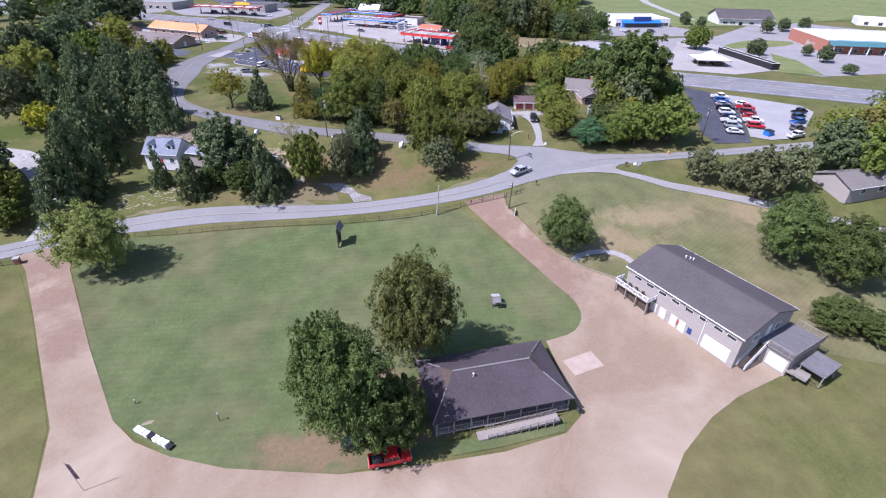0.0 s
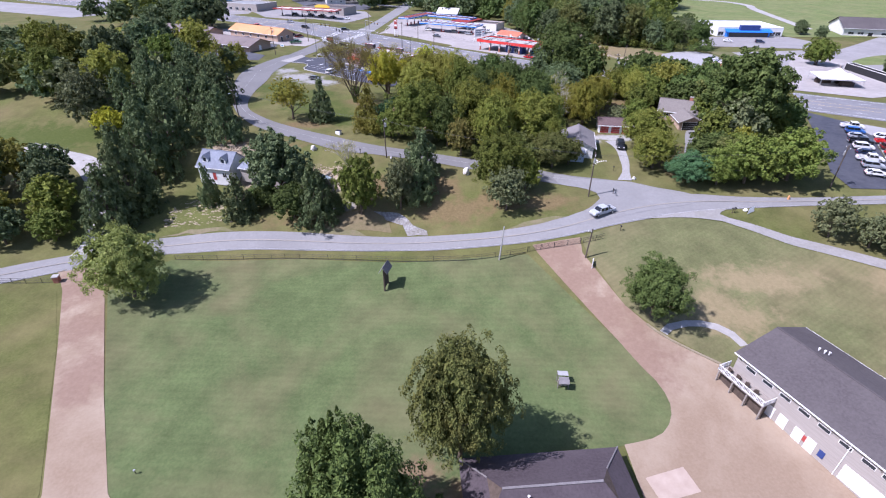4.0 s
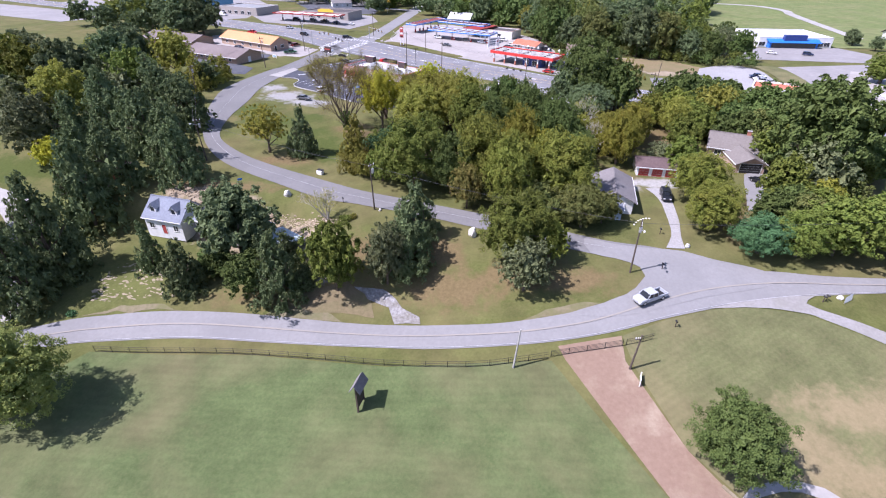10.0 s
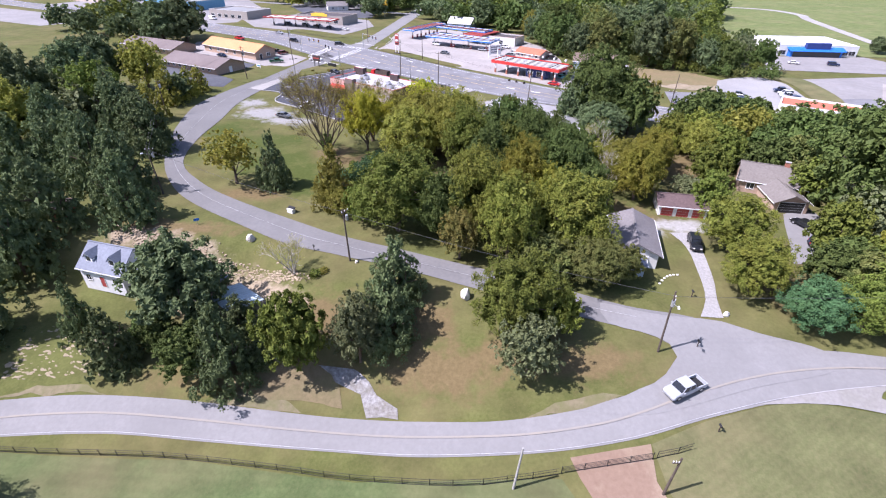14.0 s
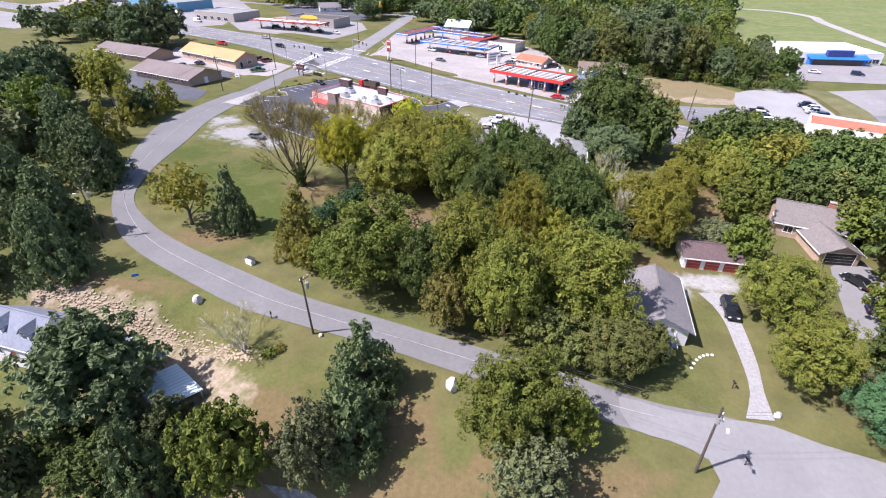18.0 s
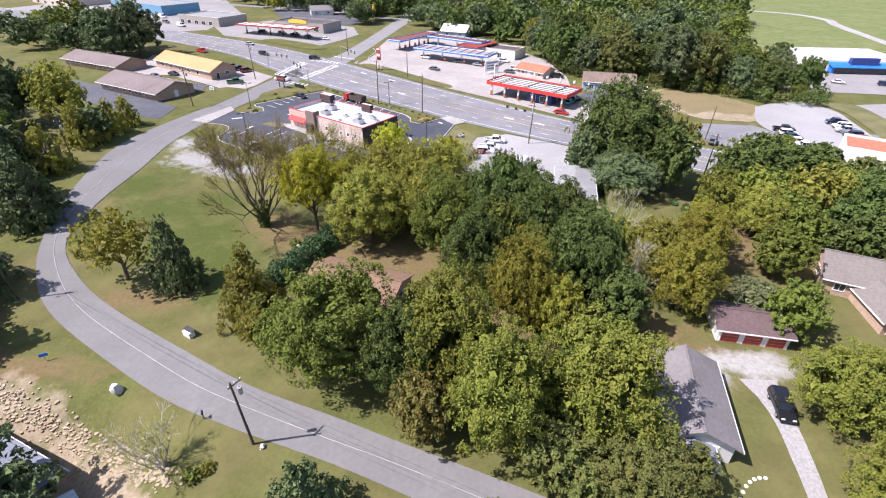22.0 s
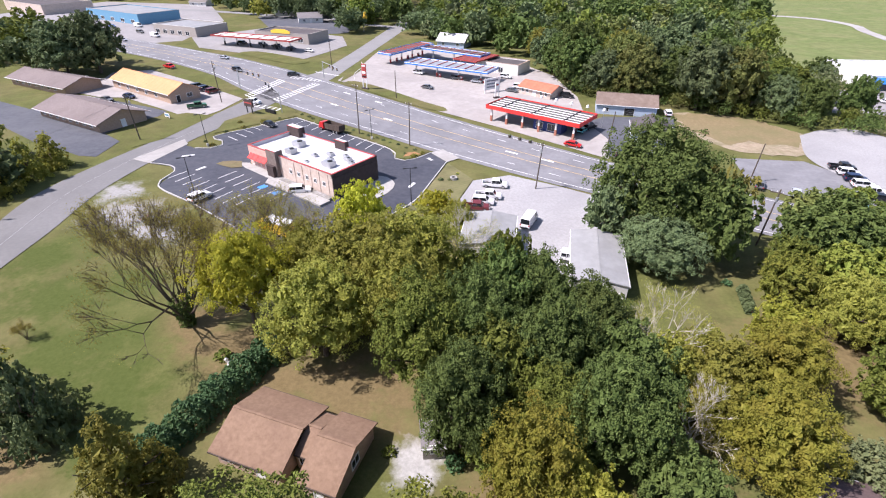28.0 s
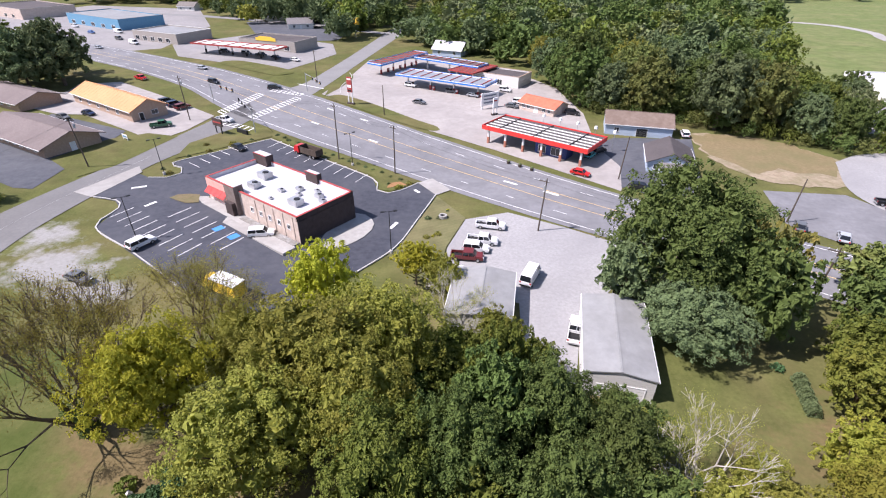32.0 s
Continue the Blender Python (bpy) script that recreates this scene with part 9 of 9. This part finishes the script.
for i, (outline, count, r0, r1, kinds) in enumerate(FILL):
    for j, (x, y, r, h) in enumerate(scatter(np.random.default_rng(7 + i), outline, count * 3, r0, r1, 0.5)):
        if any((x - a) ** 2 + (y - b) ** 2 < c * c for a, b, c in CLEAR) or any((x - a) ** 2 + (y - b) ** 2 < (0.48 * (r + c)) ** 2 for a, b, c in placed):
            continue
        placed.append((x, y, r))
        plant(kinds[j % len(kinds)], x, y, r, min(h, 10.0), j)

# the nearest trees of the woods stand as trees of their own
EDGE = [(38, 344), (46, 306), (54, 285), (72, 279), (101, 263), (112, 259), (128, 256), (140, 290), (112, 308), (66, 324), (52, 348)]
for j, (x, y, r, h) in enumerate(sorted(scatter(np.random.default_rng(31), EDGE, 80, 5.2, 9.4, 0.58), key=lambda q: q[1])):
    if x > 104:
        r, h = min(r, 5.4), min(h, 12.0)
    plant(("deep", "dark", "deep", "oak", "grey", "deep", "dark", "mid", "deep", "rustdark")[j % 10], x, y, r, min(22.0, h * 1.15), j, 1)

WOODS = [
    ("woods", "dense mixed green woods behind the fuel stations", ("deep", "dark", "grey", "deep", "oak", "dark", "deep", "mid"),
     [(30, 362), (54, 338), (66, 318), (104, 300), (118, 292), (138, 338), (164, 395), (200, 470), (232, 545), (60, 600), (-5, 520), (-12, 400)], 300, 5.4, 10.0),
    ("woods", "bushes and young trees at the wood's edge", ("mid", "deep", "oak", "deep"),
     [(46, 304), (54, 281), (80, 272), (101, 257), (112, 252), (130, 247), (134, 256), (112, 262), (101, 266), (80, 282), (60, 290)], 70, 1.8, 3.4),
    ("woods", "far band of dark trees along the meadow", ("dark", "mid"),
     [(-20, 520), (-20, 700), (300, 760), (700, 900), (700, 760), (250, 640), (70, 560)], 90, 9, 14),
    ("woods", "dark trees behind the far shops", ("dark", "mid", "dark"),
     [(-62, 400), (-64, 440), (-100, 450), (-125, 470), (-150, 520), (-260, 575), (-330, 560), (-330, 660), (-40, 660), (-44, 440)], 190, 6, 9.5),
    # extra grey tones put the haze over these woods into leaf colour
    ("woods", "mixed woods above the upper road, greyed for distance haze", ("grey", "dark", "grey", "mid", "olive", "cedar", "oak"),
     [(-118, 152), (-90, 153), (-86, 200), (-118, 204), (-150, 225), (-230, 250), (-230, 168), (-150, 156)], 46, 4.6, 7.2),
    ("woods", "trees between far houses", ("mid", "dark", "dark", "olive"),
     [(-72, 398), (-52, 396), (-46, 440), (-40, 520), (-120, 560), (-220, 560), (-150, 480), (-118, 440)], 46, 4.5, 7.5),
    ("woods", "close trees beside the side street", ("deep", "mid", "dark"),
     [(-48.6, 432.6), (-27.7, 384.2), (1.3, 373.6), (26.2, 380.5), (33.0, 452.6), (-1.1, 531.8), (-50.1, 543.3)], 26, 5.0, 7.5),
    ("woods", "dark trees beside the highway", ("dark", "mid"),
     [(-140, 296), (-128, 306), (-150, 330), (-190, 350), (-230, 340), (-200, 300)], 16, 6, 9),
    ("woods", "trees beyond the car lot", ("mid", "dark", "lime"),
     [(128, 60), (122, 92), (180, 110), (210, 60), (170, 20)], 30, 5, 8),
]


def hedge(a, b, width, height, tone, label):
    """A clipped uneven hedge of leaf clumps along a line."""
    rng = np.random.default_rng(3)
    n = 7600
    u = rng.uniform(0, 1, n)
    d = rng.normal(0, 1, (n, 3))
    d /= np.linalg.norm(d, axis=1)[:, None]
    bulge = 1 + 0.12 * np.sin(u * 31) + 0.10 * np.sin(u * 77 + 1)
    along = np.array(b) - np.array(a)
    side = np.array((-along[1], along[0])) / np.linalg.norm(along)
    at = np.zeros((n, 3))
    at[:, :2] = np.array(a) + along * u[:, None] + side * (d[:, 0] * width / 2 * bulge)[:, None]
    at[:, 2] = np.array([hgt(p[0], p[1]) for p in at]) + np.abs(d[:, 2]) * height * bulge
    out = np.stack([side[0] * d[:, 0], side[1] * d[:, 0], np.abs(d[:, 2])], 1)
    t = thing("hedge", a[0], a[1], 0, label, "hedge", z=0)
    ob = part("foliage", leaf_mesh("foliage", leaves(rng, at - np.array((a[0], a[1], 0)), 0.24 * rng.uniform(0.6, 1.3, n), out), LEAF[tone]), None, t)
    part("stem", Shape().rod((0, 0, hgt(*a) - 0.3), (along[0], along[1], hgt(*b) + 0.6), 0.12), M["bark"], t)


hedge((-15.4, 152.8), (-24.4, 134.6), 4.2, 3.3, "teal", "long blue-green evergreen hedge beside the garden")
hedge((55.0, 170.2), (53.6, 164.2), 1.5, 1.2, "dark", "short dark clipped hedge on the lawn")
for i, (nm, lb, tones, outline, count, r0, r1) in enumerate(WOODS):
    woods(nm, lb, tones, scatter(np.random.default_rng(40 + i), outline, count, r0, r1, 0.66), 90 + i)


# shrubs along verges and planted beds
def shrub(x, y, r, tone, seed, label, group):
    rng = np.random.default_rng(seed)
    n = 130
    d = rng.normal(0, 1, (n, 3))
    d /= np.linalg.norm(d, axis=1)[:, None]
    d[:, 2] = np.abs(d[:, 2])
    at = d * r * rng.uniform(0.6, 1.05, (n, 1)) * np.array((1, 1, 0.95))
    t = thing("shrub", x, y, 0, label, "shrub", group)
    part("foliage", leaf_mesh("foliage", leaves(rng, at, r * 0.20 * rng.uniform(0.7, 1.3, n), d), LEAF[tone]), None, t)
    part("stem", Shape().rod((0, 0, -0.2), (0, 0, r * 0.7), 0.05, 0.02, 5), M["bark"], t)


rng = np.random.default_rng(21)
for i in range(17):
    u = i / 16
    shrub(-41.5 + 38 * u + rng.normal(0, 0.3), 254.4 - 25.5 * u + rng.normal(0, 0.3) + 0.4, rng.uniform(0.45, 0.75), "dark", i, "small dark clipped shrub on the planted verge", "shrubs along the verge")
for i, (x, y) in enumerate(((-57.8, 237), (-54.5, 241), (-50.5, 246.5), (-47, 250.5), (-57, 245), (-51, 256), (-59.8, 228.6), (-57, 226.4), (-3.2, 224.6), (-5.8, 226.4), (-1.2, 227.2))):
    shrub(x, y, 0.6 + 0.25 * (i % 3), ("dark", "rust", "olive")[i % 3], 40 + i, "round shrub in a planted bed beside the lot", "shrubs in the beds")
for i in range(12):
    u = i / 11
    shrub(-42.0 + 24 * u, 215.5 - 16.4 * u + 0.9 * (i % 2), rng.uniform(0.4, 0.7), ("dark", "olive", "mid")[i % 3], 60 + i, "low shrub before the restaurant wall", "shrubs before the restaurant")
for i in range(9):
    x, y = 1.5 + 7.5 * rng.uniform(0, 1), 198 + 20 * rng.uniform(0, 1)
    shrub(x, y, rng.uniform(0.4, 0.9), ("olive", "dark", "gold")[i % 3], 80 + i, "weedy bush on the rough verge", "weeds on the verge")
for i, (x, y) in enumerate(((53.4, 172.0), (-19.8, 106.8), (-18.6, 107.6), (9.5, 137.2), (2.2, 138.4), (31.6, 121), (-66, 86.5), (-22, 151.5))):
    shrub(x, y, 0.9 + 0.3 * (i % 2), ("teal", "mid", "olive")[i % 3], 100 + i, "round garden shrub on the grass", "garden shrubs")
